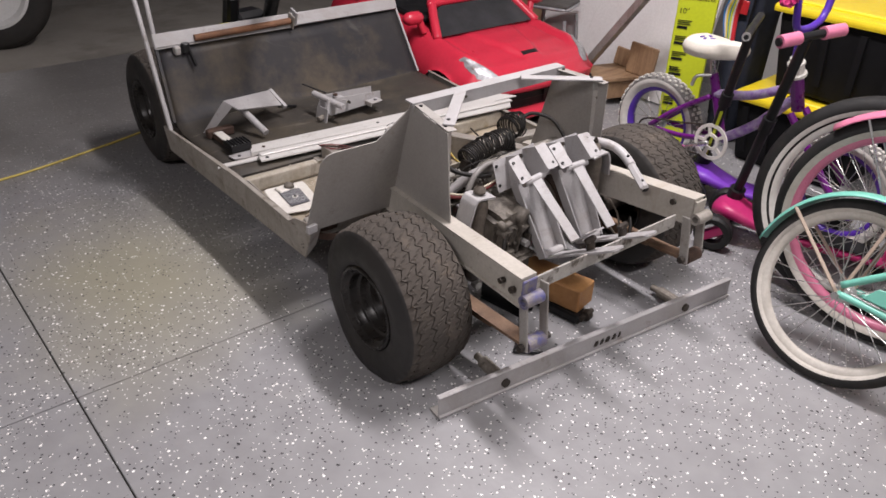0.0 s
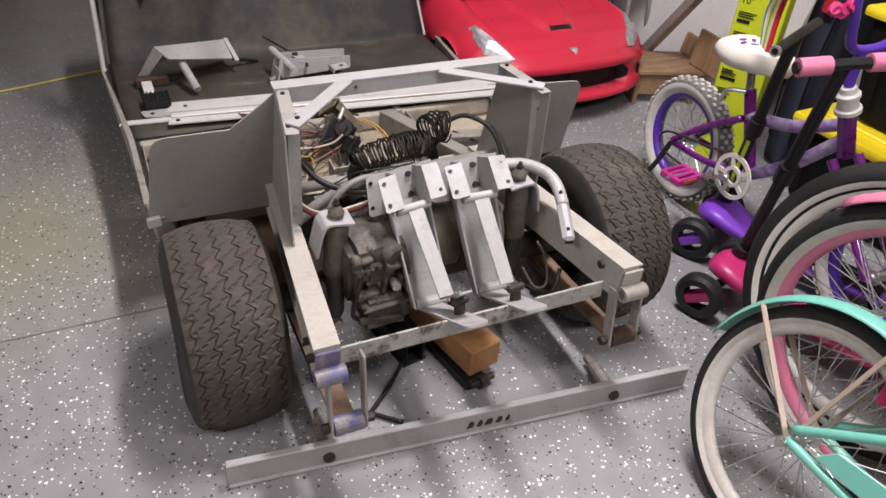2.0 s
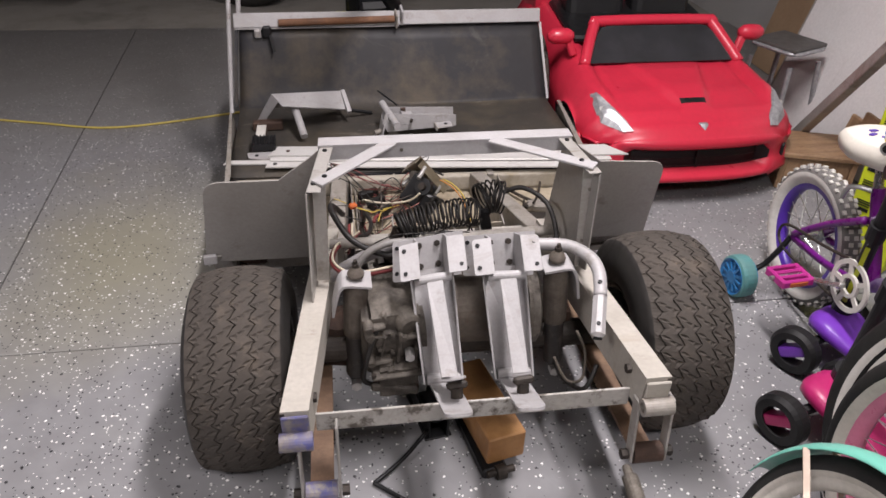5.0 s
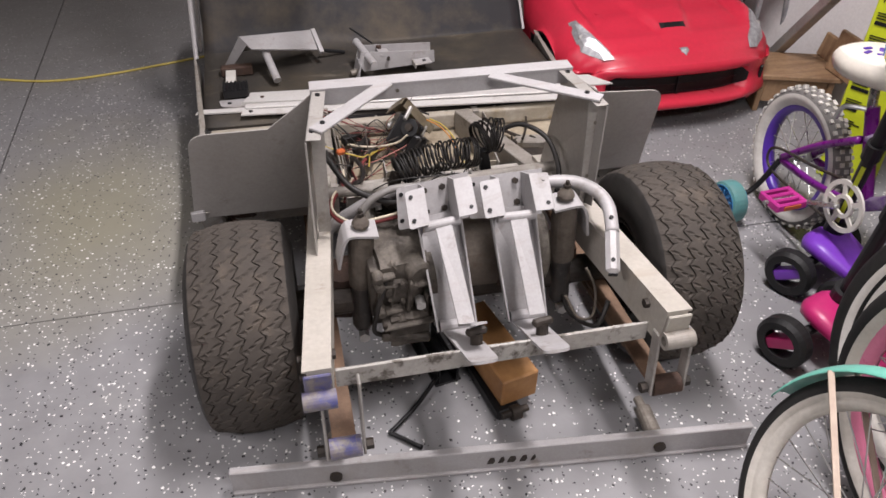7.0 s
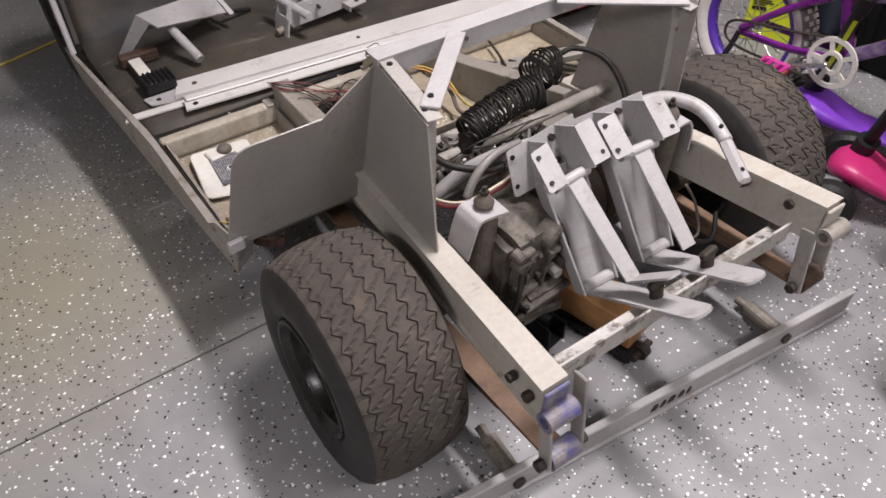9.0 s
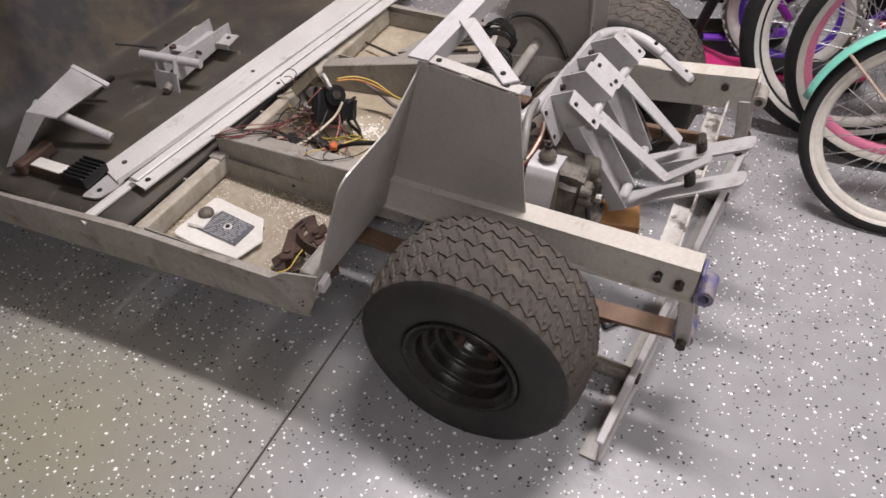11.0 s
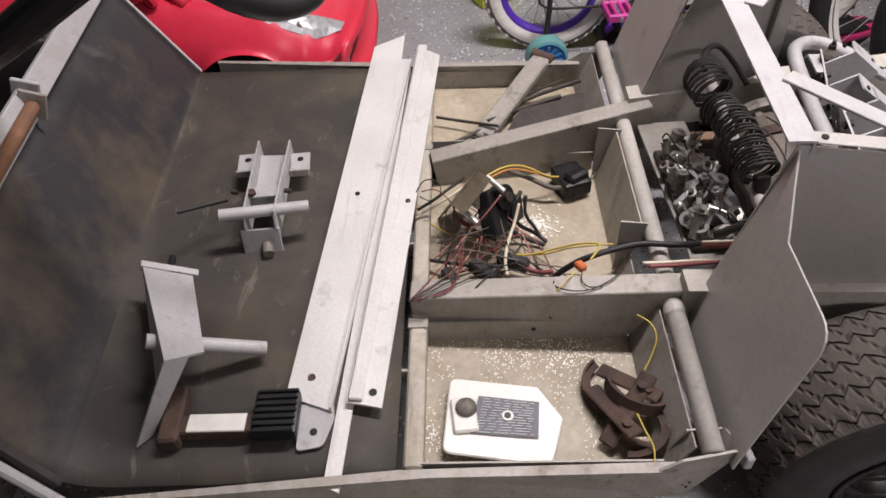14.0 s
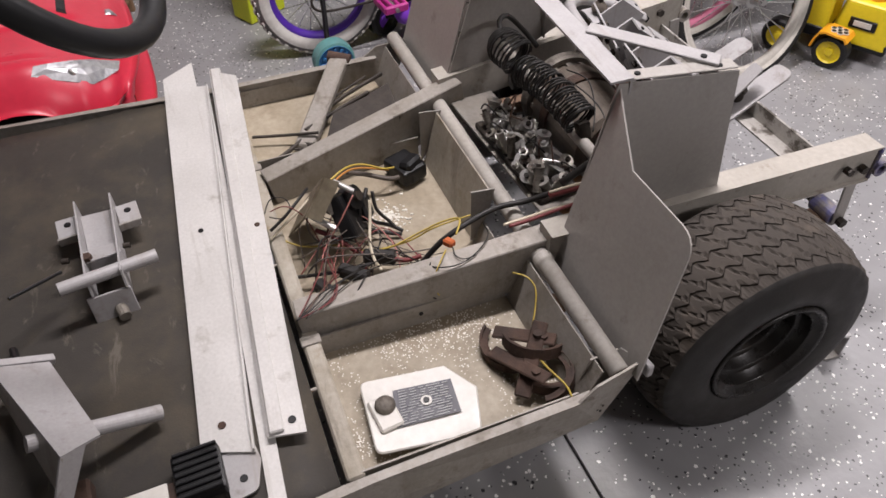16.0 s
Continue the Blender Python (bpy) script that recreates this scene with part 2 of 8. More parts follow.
# the cast metal again, toned darker throughout for the gearbox
M_GRIMY = surf("dark_grimy_castings", (0.15, 0.132, 0.110), (0.045, 0.037, 0.030), rough=0.65, metal=0.15, big=22, fine=150, mixing=1.0, bump=0.4, bump_scale=200,
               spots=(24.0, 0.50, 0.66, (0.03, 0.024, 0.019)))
M_MOTOR = surf("dusty_motor_paint", (0.15, 0.125, 0.10), (0.085, 0.066, 0.052), rough=0.7, big=10, fine=120, mixing=0.9, bump=0.15, spots=(14.0, 0.56, 0.72, (0.10, 0.05, 0.028)))
M_CHIP = surf("chipped_aluminium", (0.47, 0.45, 0.42), (0.33, 0.31, 0.28), rough=0.55, metal=0.2, big=14, fine=120, mixing=0.7, bump=0.12,
              spots=(26.0, 0.50, 0.60, (0.10, 0.085, 0.07)), streaks=((6.0, 22.0), 0.54, 0.66, (0.16, 0.14, 0.12)))
M_SHOCK = surf("oily_black_shock", (0.026, 0.025, 0.025), (0.06, 0.052, 0.046), rough=0.5, big=24, fine=140, mixing=0.8, spots=(30.0, 0.55, 0.70, (0.10, 0.09, 0.08)))
M_DUST = surf("dusty_brown_steel", (0.15, 0.128, 0.105), (0.07, 0.055, 0.044), rough=0.75, metal=0.1, big=20, fine=140, mixing=0.9, bump=0.2, bump_scale=240)
M_BLACK = surf("black_plastic", (0.010, 0.010, 0.011), rough=0.42, big=10, spec=0.35)
M_CABLE = surf("black_cable", (0.013, 0.012, 0.0115), (0.032, 0.028, 0.025), rough=0.5, big=30, spec=0.35)
M_STEEL = surf("bright_steel", (0.62, 0.61, 0.59), (0.25, 0.23, 0.21), rough=0.38, metal=0.7, big=30)
M_TINNED = surf("tinned_metal", (0.52, 0.50, 0.46), (0.30, 0.27, 0.23), rough=0.34, metal=0.6, big=30, mixing=0.8)
M_BLUE = surf("blue_painted_steel", (0.06, 0.07, 0.26), (0.19, 0.165, 0.16), rough=0.5, big=34, mixing=1.0, spots=(40.0, 0.5, 0.62, (0.22, 0.2, 0.18)))
M_WOOD = surf("pine_block", (0.42, 0.22, 0.085), (0.30, 0.14, 0.05), rough=0.6, big=12, fine=60, mixing=0.8, bump=0.2)
M_PLY = surf("brown_wood", (0.36, 0.235, 0.135), (0.26, 0.155, 0.085), rough=0.6, big=8, fine=70, mixing=0.8, bump=0.15, streaks=((4.0, 40.0), 0.45, 0.7, (0.14, 0.075, 0.04)))
M_WHITE = surf("white_plastic", (0.66, 0.64, 0.60), (0.56, 0.53, 0.47), rough=0.4, big=14, mixing=0.5)
M_LABEL = surf("grey_label", (0.09, 0.09, 0.105), (0.14, 0.14, 0.15), rough=0.55, big=30)
M_CORD = surf("yellow_cord", (0.50, 0.40, 0.10), (0.35, 0.27, 0.07), rough=0.6, big=20)
M_WIRE_R = surf("red_wire", (0.18, 0.034, 0.034), rough=0.55)
M_WIRE_G = surf("grey_wire", (0.11, 0.09, 0.075), rough=0.6)
M_WIRE_Y = surf("yellow_wire", (0.50, 0.37, 0.07), rough=0.5)
M_WIRE_B = surf("brown_wire", (0.12, 0.062, 0.04), rough=0.5)
M_WIRE_W = surf("white_wire", (0.62, 0.55, 0.42), rough=0.5)
M_WIRE_A = surf("amber_wire", (0.55, 0.24, 0.05), rough=0.5)
M_WIRE_P = surf("faded_red_wire", (0.50, 0.20, 0.17), rough=0.55)
M_LEAF = surf("brown_leaf_spring", (0.20, 0.125, 0.078), (0.12, 0.072, 0.046), rough=0.7, metal=0.1, big=14, fine=130, mixing=0.9, bump=0.2, spots=(18.0, 0.56, 0.74, (0.06, 0.04, 0.03)))
M_RAIL = surf("cream_frame_paint", (0.46, 0.43, 0.385), (0.37, 0.343, 0.298), rough=0.55, big=7, fine=110, mixing=0.7, bump=0.06, spec=0.3,
              spots=(19.0, 0.61, 0.76, (0.17, 0.135, 0.10)), streaks=((4.0, 30.0), 0.57, 0.74, (0.33, 0.29, 0.235)))
M_WIRE_O = surf("orange_plug", (0.46, 0.11, 0.03), rough=0.5)


M_SCUFF = surf("pale_scuff", (0.42, 0.41, 0.40), (0.30, 0.295, 0.29), rough=0.6, big=40, fine=200, mixing=1.0)

# ---- mesh helpers ----
def thing(name, label, category, at=(0, 0, 0), group="", kind=""):
    ob = new(name)
    ob.empty_display_size = 0.05
    ob.location = at
    return tagged(ob, label, category, group, kind)


def part(name, bm, material, parent=None, label="", smooth=False):
    """Links a bmesh, in world places, as one mesh object under a thing or a part."""
    me = bpy.data.meshes.new(name)
    bmesh.ops.recalc_face_normals(bm, faces=bm.faces)
    bm.to_mesh(me)
    bm.free()
    me.materials.append(material)
    if smooth:
        for p in me.polygons:
            p.use_smooth = True
    ob = new(name, me)
    if parent is not None:
        ob.parent = parent
        if parent.type == "EMPTY":
            ob.matrix_parent_inverse = Matrix.Translation(-parent.location)
    return tagged(ob, label)


def bevelled(bm, width, segments=1, angle=0.5):
    edges = [e for e in bm.edges if len(e.link_faces) == 2 and e.calc_face_angle(0) > angle]
    bmesh.ops.bevel(bm, geom=edges, offset=width, segments=segments, affect="EDGES", profile=0.6, clamp_overlap=True)
    return bm


def block(size, at=(0, 0, 0), turn=(0, 0, 0), bevel=0.0, bm=None, segments=1):
    own = bmesh.new()
    bmesh.ops.create_cube(own, size=1.0)
    bmesh.ops.scale(own, vec=size, verts=own.verts)
    if bevel:
        bevelled(own, bevel, segments)
    own.transform(pose(*at, *turn))
    return joined(bm, own)


def joined(bm, own):
    if bm is None:
        return own
    me = bpy.data.meshes.new("tmp")
    own.to_mesh(me)
    own.free()
    bm.from_mesh(me)
    bpy.data.meshes.remove(me)
    return bm


def beam(p, q, width, height, up=(0, 0, 1), bevel=0.0, bm=None):
    """A bar from p to q; width across, height along up."""
    p, q = Vector(p), Vector(q)
    d = (q - p).normalized()
    side = d.cross(Vector(up)).normalized()
    top = side.cross(d)
    own = bmesh.new()
    bmesh.ops.create_cube(own, size=1.0)
    bmesh.ops.scale(own, vec=(width, (q - p).length, height), verts=own.verts)
    if bevel:
        bevelled(own, bevel)
    m = Matrix((side, d, top)).transposed().to_4x4()
    m.translation = (p + q) / 2
    own.transform(m)
    return joined(bm, own)


def smooth_path(points, steps=8, closed=False):
    """A Catmull-Rom line through points."""
    pts = [Vector(p) for p in points]
    if len(pts) < 3:
        return pts
    n = len(pts)
    out = []
    for i in range(n if closed else n - 1):
        if closed:
            a, b, c, d = (pts[(i + k) % n] for k in (-1, 0, 1, 2))
        else:
            a, b, c, d = pts[max(i - 1, 0)], pts[i], pts[i + 1], pts[min(i + 2, n - 1)]
        for s in range(steps):
            t = s / steps
            out.append(0.5 * ((2 * b) + (c - a) * t + (2 * a - 5 * b + 4 * c - d) * t * t + (3 * b - a - 3 * c + d) * t ** 3))
    if not closed:
        out.append(pts[-1])
    return out


def pipe(points, radius, sides=10, closed=False, bm=None, steps=8, straight=False, flat=1.0):
    """A round bar swept along points. radius may be a function of the share of the way."""
    pts = [Vector(p) for p in points] if straight else smooth_path(points, steps, closed)
    bm = bm or bmesh.new()
    n = len(pts)
    rings = []
    normal = None
    for i, p in enumerate(pts):
        if closed:
            d = (pts[(i + 1) % n] - pts[i - 1]).normalized()
        else:
            d = (pts[min(i + 1, n - 1)] - pts[max(i - 1, 0)]).normalized()
        if normal is None:
            normal = d.orthogonal().normalized()
        normal = (normal - d * normal.dot(d)).normalized()
        other = d.cross(normal)
        r = radius(i / max(n - 1, 1)) if callable(radius) else radius
        rings.append([bm.verts.new(p + r * (math.cos(a) * normal + flat * math.sin(a) * other)) for a in (2 * math.pi * k / sides for k in range(sides))])
    for i in range(n if closed else n - 1):
        u, v = rings[i], rings[(i + 1) % n]
        shift = 0
        if closed and i == n - 1:
            shift = min(range(sides), key=lambda s: (u[0].co - v[s].co).length)
        for k in range(sides):
            bm.faces.new((u[k], u[(k + 1) % sides], v[(k + 1 + shift) % sides], v[(k + shift) % sides]))
    if not closed:
        bm.faces.new(rings[0][::-1])
        bm.faces.new(rings[-1])
    return bm


def lathe(profile, segments=48, at=None, axis="x", bm=None, closed=False, caps=False):
    """Turns (along, radius) rows about an axis through the origin, then places it with the matrix at."""
    own = bmesh.new()
    rows = []
    for h, r in profile:
        ring = []
        for k in range(segments):
            a = 2 * math.pi * k / segments
            c, s = r * math.cos(a), r * math.sin(a)
            ring.append(own.verts.new({"x": (h, c, s), "y": (c, h, s), "z": (c, s, h)}[axis]))
        rows.append(ring)
    pairs = list(zip(rows, rows[1:])) + ([(rows[-1], rows[0])] if closed else [])
    for u, v in pairs:
        for k in range(segments):
            own.faces.new((u[k], u[(k + 1) % segments], v[(k + 1) % segments], v[k]))
    if caps:
        for ring, (h, r) in ((rows[0], profile[0]), (rows[-1], profile[-1])):
            if r > 1e-4:
                own.faces.new(ring)
    bmesh.ops.remove_doubles(own, verts=own.verts, dist=1e-6)
    if at is not None:
        own.transform(at)
    return joined(bm, own)


def rod(p, q, r, sides=14, bm=None):
    return pipe([p, q], r, sides, bm=bm, straight=True)


def sheet(points, thick, bm=None, bevel=0.0):
    """A flat plate from its outline in space, thickened along its normal."""
    own = bmesh.new()
    vs = [own.verts.new(p) for p in points]
    f = own.faces.new(vs)
    own.normal_update()
    nrm = f.normal.copy()
    r = bmesh.ops.extrude_face_region(own, geom=[f])
    for v in r["geom"]:
        if isinstance(v, bmesh.types.BMVert):
            v.co += nrm * thick
    for v in vs:
        v.co -= nrm * 0
    if bevel:
        bevelled(own, bevel)
    return joined(bm, own)


def rounded(points, which, radius, steps=5):
    """An outline (list of vectors) with the corners in which rounded off."""
    pts = [Vector(p) for p in points]
    out = []
    n = len(pts)
    for i, p in enumerate(pts):
        if i not in which:
            out.append(p)
            continue
        a, b = pts[i - 1] - p, pts[(i + 1) % n] - p
        s, e = p + a.normalized() * radius, p + b.normalized() * radius
        for k in range(steps + 1):
            t = k / steps
            out.append((1 - t) ** 2 * s + 2 * t * (1 - t) * p + t * t * e)
    return out


def hex_nut(at, r, h, direction=(0, 0, 1), bm=None):
    own = bmesh.new()
    bmesh.ops.create_cone(own, cap_ends=True, segments=6, radius1=r, radius2=r, depth=h)
    own.transform(Matrix.Translation(at) @ Vector(direction).to_track_quat("Z", "Y").to_matrix().to_4x4())
    return joined(bm, own)


def disc(at, r, h, direction=(0, 0, 1), segments=18, bm=None):
    own = bmesh.new()
    bmesh.ops.create_cone(own, cap_ends=True, segments=segments, radius1=r, radius2=r, depth=h)
    own.transform(Matrix.Translation(at) @ Vector(direction).to_track_quat("Z", "Y").to_matrix().to_4x4())
    return joined(bm, own)


# ---- the garage ----
def slab(name, x0, y0, x1, y1, z0, z1, material, parent=None, bevel=0.0):
    return part(name, block((x1 - x0, y1 - y0, z1 - z0), ((x0 + x1) / 2, (y0 + y1) / 2, (z0 + z1) / 2), bevel=bevel), material, parent)


floor = tagged(slab("floor", -3.6, -3.6, 2.6, 3.36, -0.16, -0.006, M_JOINT), "grey epoxy garage floor strewn with white and black flakes", "floor", kind="structure")
JX, JG = (-1.13, -1.245), 0.0021
xa = lambda y: JX[0] + (JX[1] - JX[0]) * (y - 0.2) / 2.4
ya = lambda x: 0.637 + 0.012 * x
for left in (True, False):
    for near in (True, False):
        lo, hi = (-3.6, 0) if near else (0, 3.36)
        corners = []
        for xs, ys in ((0, 0), (1, 0), (1, 1), (0, 1)):
            y = (-3.6 if ys == 0 else None) if near else (3.36 if ys == 1 else None)
            x = (-3.6 if xs == 0 else None) if left else (2.6 if xs == 1 else None)
            yy = y if y is not None else 0.637
            xx = x if x is not None else xa(yy) + (-JG if left else JG)
            if y is None:
                yy = ya(xx) + (-JG if near else JG)
                if x is None:
                    xx = xa(yy) + (-JG if left else JG)
            corners.append((xx, yy, -0.006))
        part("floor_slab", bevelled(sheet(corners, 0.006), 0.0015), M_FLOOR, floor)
for x0, y0, x1, y1, w in ((-0.565, 1.136, -0.425, 1.134, 0.012), (-0.560, 1.311, -0.475, 1.308, 0.008)):
    part("scuff_mark", beam((x0, y0, 0.0006), (x1, y1, 0.0006), w, 0.0008), M_SCUFF, floor)
tagged(slab("driveway", -6.0, 3.36, 4.0, 9.0, -0.18, -0.012, M_CONCRETE), "bare weathered concrete driveway beyond the garage floor", "ground", kind="structure")
tagged(slab("wall_east", 2.2, -3.7, 2.35, 5.2, -0.1, 2.7, M_WALL), "painted light grey wall around the garage, mostly out of view", "wall", kind="structure")
# walls and ceiling below are unseen, added to close the room and bounce light
tagged(slab("unseen_wall_south", -3.7, -3.75, 2.35, -3.6, -0.1, 2.7, M_WALL), "painted light grey wall around the garage, mostly out of view", "wall", kind="structure")
tagged(slab("unseen_wall_west", -3.75, -3.6, -3.6, 5.2, -0.1, 2.7, M_WALL), "painted light grey wall around the garage, mostly out of view", "wall", kind="structure")
tagged(slab("ceiling", -3.75, -3.75, 2.35, 5.2, 2.7, 2.85, M_CEIL), "white painted ceiling out of view, added to bounce light", "ceiling", kind="structure")

# ---- golf cart chassis ----
cart = thing("golf_cart_chassis", "stripped golf cart chassis of bare aluminium on four dusty tyres", "golf cart", (0, 0.6, 0))

# rails: channels open to the outside
def channel_rail(p, q, out):
    p, q = Vector(p), Vector(q)
    w, h, t = 0.046, 0.078, 0.004
    s = Vector((out, 0, 0))
    a, b, r = w / 2, h / 2, 0.016
    # section: an outward-open channel with a filled core set back from its mouth
    sec = [(-a, -b), (a, -b), (a, -b + t), (r, -b + t), (r, b - t), (a, b - t), (a, b), (-a, b)]
    bm = bmesh.new()
    rings = [[bm.verts.new(e + s * u + Vector((0, 0, v))) for u, v in sec] for e in (p, q)]
    n = len(sec)
    for k in range(n):
        bm.faces.new((rings[0][k], rings[0][(k + 1) % n], rings[1][(k + 1) % n], rings[1][k]))
    bm.faces.new(rings[0])
    bm.faces.new(rings[1][::-1])
    return bevelled(bm, 0.0012)


RL = [(-0.298, -0.024, 0.342), (-0.24, 0.60, 0.30)]
RR = [(0.317, -0.022, 0.352), (0.285, 0.60, 0.30)]
part("rail", channel_rail(*RL, -1), M_RAIL, cart, "cream painted frame rail")
part("rail", channel_rail(*RR, 1), M_RAIL, cart, "cream painted frame rail")
for (x, y, z), s in ((RL[0], -1), (RR[0], 1)):
    # sleeve through the rail's end, bored right through
    bm = lathe([(-0.027, 0.009), (-0.027, 0.016), (0.027, 0.016), (0.027, 0.009)], 22, pose(x, y - 0.016, z - 0.014), closed=True)
    part("rail_bushing", bm, M_BLUE if s < 0 else M_DIRTY, cart)
    part("end_plate", block((0.044, 0.006, 0.070), (x, y - 0.0035, z - 0.002), (3, 0, 0), bevel=0.002), M_BLUE if s < 0 else M_RAIL, cart)
    for p, r, h in (((x + s * 0.022, y + 0.026, z - 0.004), 0.0085, 0.012), ((x + s * 0.022, y + 0.062, z + 0.002), 0.0075, 0.014), ((x - s * 0.028, y + 0.058, z + 0.01), 0.009, 0.012)):
        part("bolt", hex_nut(p, r, h, (1, 0, 0)), M_GREASE, cart)

# rear cross bar between the rails
part("cross_bar", beam((-0.268, 0.022, 0.306), (0.292, 0.022, 0.309), 0.005, 0.04, bevel=0.001, bm=beam((-0.268, 0.04, 0.288), (0.292, 0.04, 0.291), 0.038, 0.004)), M_CHIP, cart)

# tail shackles and leaf springs
for x, s, zb in ((-0.265, -1, 0.185), (0.324, 1, 0.212)):
    for o in (-0.032, 0.032):
        part("shackle_plate", beam((x + o, -0.012, 0.335), (x + o, -0.03, zb - 0.012), 0.005, 0.028, up=(0, 1, 0), bevel=0.002), M_ALU, cart)
    part("shackle_bush", disc((x, -0.028, zb), 0.019, 0.055, (1, 0, 0)), M_BLUE if s < 0 else M_RUST, cart)
    for o in (-0.042, 0.042):
        part("bolt", hex_nut((x + o, -0.028, zb), 0.010, 0.013, (1, 0, 0)), M_GREASE, cart)
    for k, (a, b) in enumerate(((-0.03, 0.72), (0.10, 0.55))):
        pts = [(x, a + (b - a) * t, zb - 0.005 - 0.012 * k + 0.06 * (t - 0.5) ** 2 - 0.02) for t in (i / 10 for i in range(11))]
        bm = bmesh.new()
        for u, v in zip(pts, pts[1:]):
            beam(u, v, 0.042, 0.008, bm=bm)
        part("leaf_spring", bm, M_LEAF, cart)

# wheels
def tyre_mesh(width, radius, bead, teeth=34, grooves=4, depth=0.006):
    """Tread with zigzag grooves all round, slanting sipes between them and rounded shoulders."""
    per = 6
    n = teeth * per
    half = width / 2
    tread = half * 0.88
    gap = 2 * tread * 0.84 / (grooves - 1)
    cols = [(k - (grooves - 1) / 2) * gap for k in range(grooves)]
    crown = lambda x: radius - 0.016 * min(1.0, abs(x) / tread) ** 2.2
    bm = bmesh.new()
    rings = []
    for i in range(n):
        a = 2 * math.pi * i / n
        ph = (i % per) / per
        # long shallow flank, short steep one
        tri = (ph / 0.67 if ph < 0.67 else (1 - ph) / 0.33) * 2 - 1
        rows = [(-half * 0.80, bead), (-half * 0.93, bead + 0.006), (-half * 0.985, bead + 0.012), (-half * 1.02, bead + 0.026), (-half * 1.03, (bead + radius) / 2), (-half * 0.985, radius - 0.046), (-half * 0.95, radius - 0.028), (-tread, radius - 0.016)]
        edge = len(rows) - 1
        for k, c in enumerate(cols):
            z = tri * 0.0062
            g = 0.0021 + 0.0006 * math.sin(i * 2.3 + k)
            z += 0.0008 * math.sin(i * 1.7 + 2.1 * k)
            rows += [(c + z - g, crown(c)), (c + z - g * 0.6, crown(c) - depth), (c + z + g * 0.6, crown(c) - depth), (c + z + g, crown(c))]
            if k < grooves - 1:
                for q in (0.30, 0.50, 0.70):
                    x = c + gap * q + tri * 0.0062
                    dip = 0.0036 if i % per == int(q * 8) - 1 else 0.0
                    rows.append((x, crown(x) - dip))
        rows += [(tread, radius - 0.016), (half * 0.95, radius - 0.028), (half * 0.985, radius - 0.046), (half * 1.03, (bead + radius) / 2), (half * 1.02, bead + 0.026), (half * 0.985, bead + 0.012), (half * 0.93, bead + 0.006), (half * 0.80, bead)]
        rings.append([bm.verts.new((x, r * math.cos(a), r * math.sin(a))) for x, r in rows])
    m = len(rings[0])
    for i in range(n):
        u, v = rings[i], rings[(i + 1) % n]
        for k in range(m - 1):
            f = bm.faces.new((u[k], u[k + 1], v[k + 1], v[k]))
            side = k < edge or k > m - 2 - edge
            f.material_index = 1 if side else 0
            f.smooth = side
    return bm


def rim_mesh(half, bead):
    """Steel wheel: rolled lip, then a barrel that steps down to a deep centre towards +x."""
    h, b = half, bead
    prof = [(-h * 0.92, b - 0.002), (-h * 0.95, b + 0.006), (-h * 0.90, b + 0.009), (-h * 0.84, b), (-h * 0.5, b - 0.006), (-h * 0.3, b - 0.024), (h * 0.3, b - 0.024), (h * 0.5, b - 0.006),
            (h * 0.84, b), (h * 0.93, b + 0.008), (h * 0.99, b + 0.009), (h * 1.02, b + 0.005), (h * 0.99, b - 0.001), (h * 0.90, b - 0.004), (h * 0.89, b - 0.012), (h * 0.86, b - 0.0135), (h * 0.66, b - 0.015),
            (h * 0.645, b - 0.017), (h * 0.64, b - 0.024), (h * 0.62, b - 0.0255), (h * 0.42, b - 0.027), (h * 0.405, b - 0.029), (h * 0.40, b - 0.036), (h * 0.38, b - 0.0375), (h * 0.20, b - 0.039),
            (h * 0.18, b - 0.041), (h * 0.175, b - 0.050), (h * 0.16, b - 0.052), (h * 0.05, b - 0.055), (h * 0.03, b - 0.058), (h * 0.05, 0.024), (0.0, 0.02), (-0.002, 0.0)]
    return lathe(prof, 48)


def cart_wheel(name, x, y, z, out, turn=0.0, radius=0.219, width=0.188):
    m = pose(x, y, z, turn, 0, 0) @ Matrix.Diagonal((out, 1, 1, 1))
    bm = tyre_mesh(width, radius, 0.104, 40, 5, 0.0045)
    bm.transform(m)
    # the soft tyre stands flat on the floor and bulges above it
    for v in bm.verts:
        w = max(0.0, 1 - v.co.z / 0.06) * (radius - z) / 0.028
        v.co.x += (v.co.x - x) * 0.07 * w
        v.co.z = max(v.co.z, 0.001)
    t = part("tyre", bm, M_TYRE, cart)
    t.data.materials.append(M_SIDE)
    bm = rim_mesh(width / 2, 0.102)
    bm.transform(m)
    r = part("rim", bm, M_RIM, t, "glossy black steel rim with rust at the hub", smooth=True)
    for k in range(4):
        a = math.radians(45 + 90 * k)
        bm = hex_nut((0.013, 0.05 * math.cos(a), 0.05 * math.sin(a)), 0.011, 0.018, (1, 0, 0))
        bm.transform(m)
        part("lug_nut", bm, M_RUST, r)
    bm = lathe([(0.004, 0.030), (0.014, 0.028), (0.018, 0.022), (0.022, 0.014), (0.030, 0.012), (0.030, 0.0)], 24)
    bm.transform(m)
    part("hub_cap", bm, M_SIDE, r, smooth=True)
    return t


cart_wheel("wheel", -0.420, 0.312, 0.185, -1, 0, 0.213, 0.197)
cart_wheel("wheel", 0.466, 0.305, 0.219, 1, 8)
cart_wheel("wheel", -0.445, 1.86, 0.219, -1, 3)
cart_wheel("wheel", 0.50, 1.86, 0.219, 1, 5)

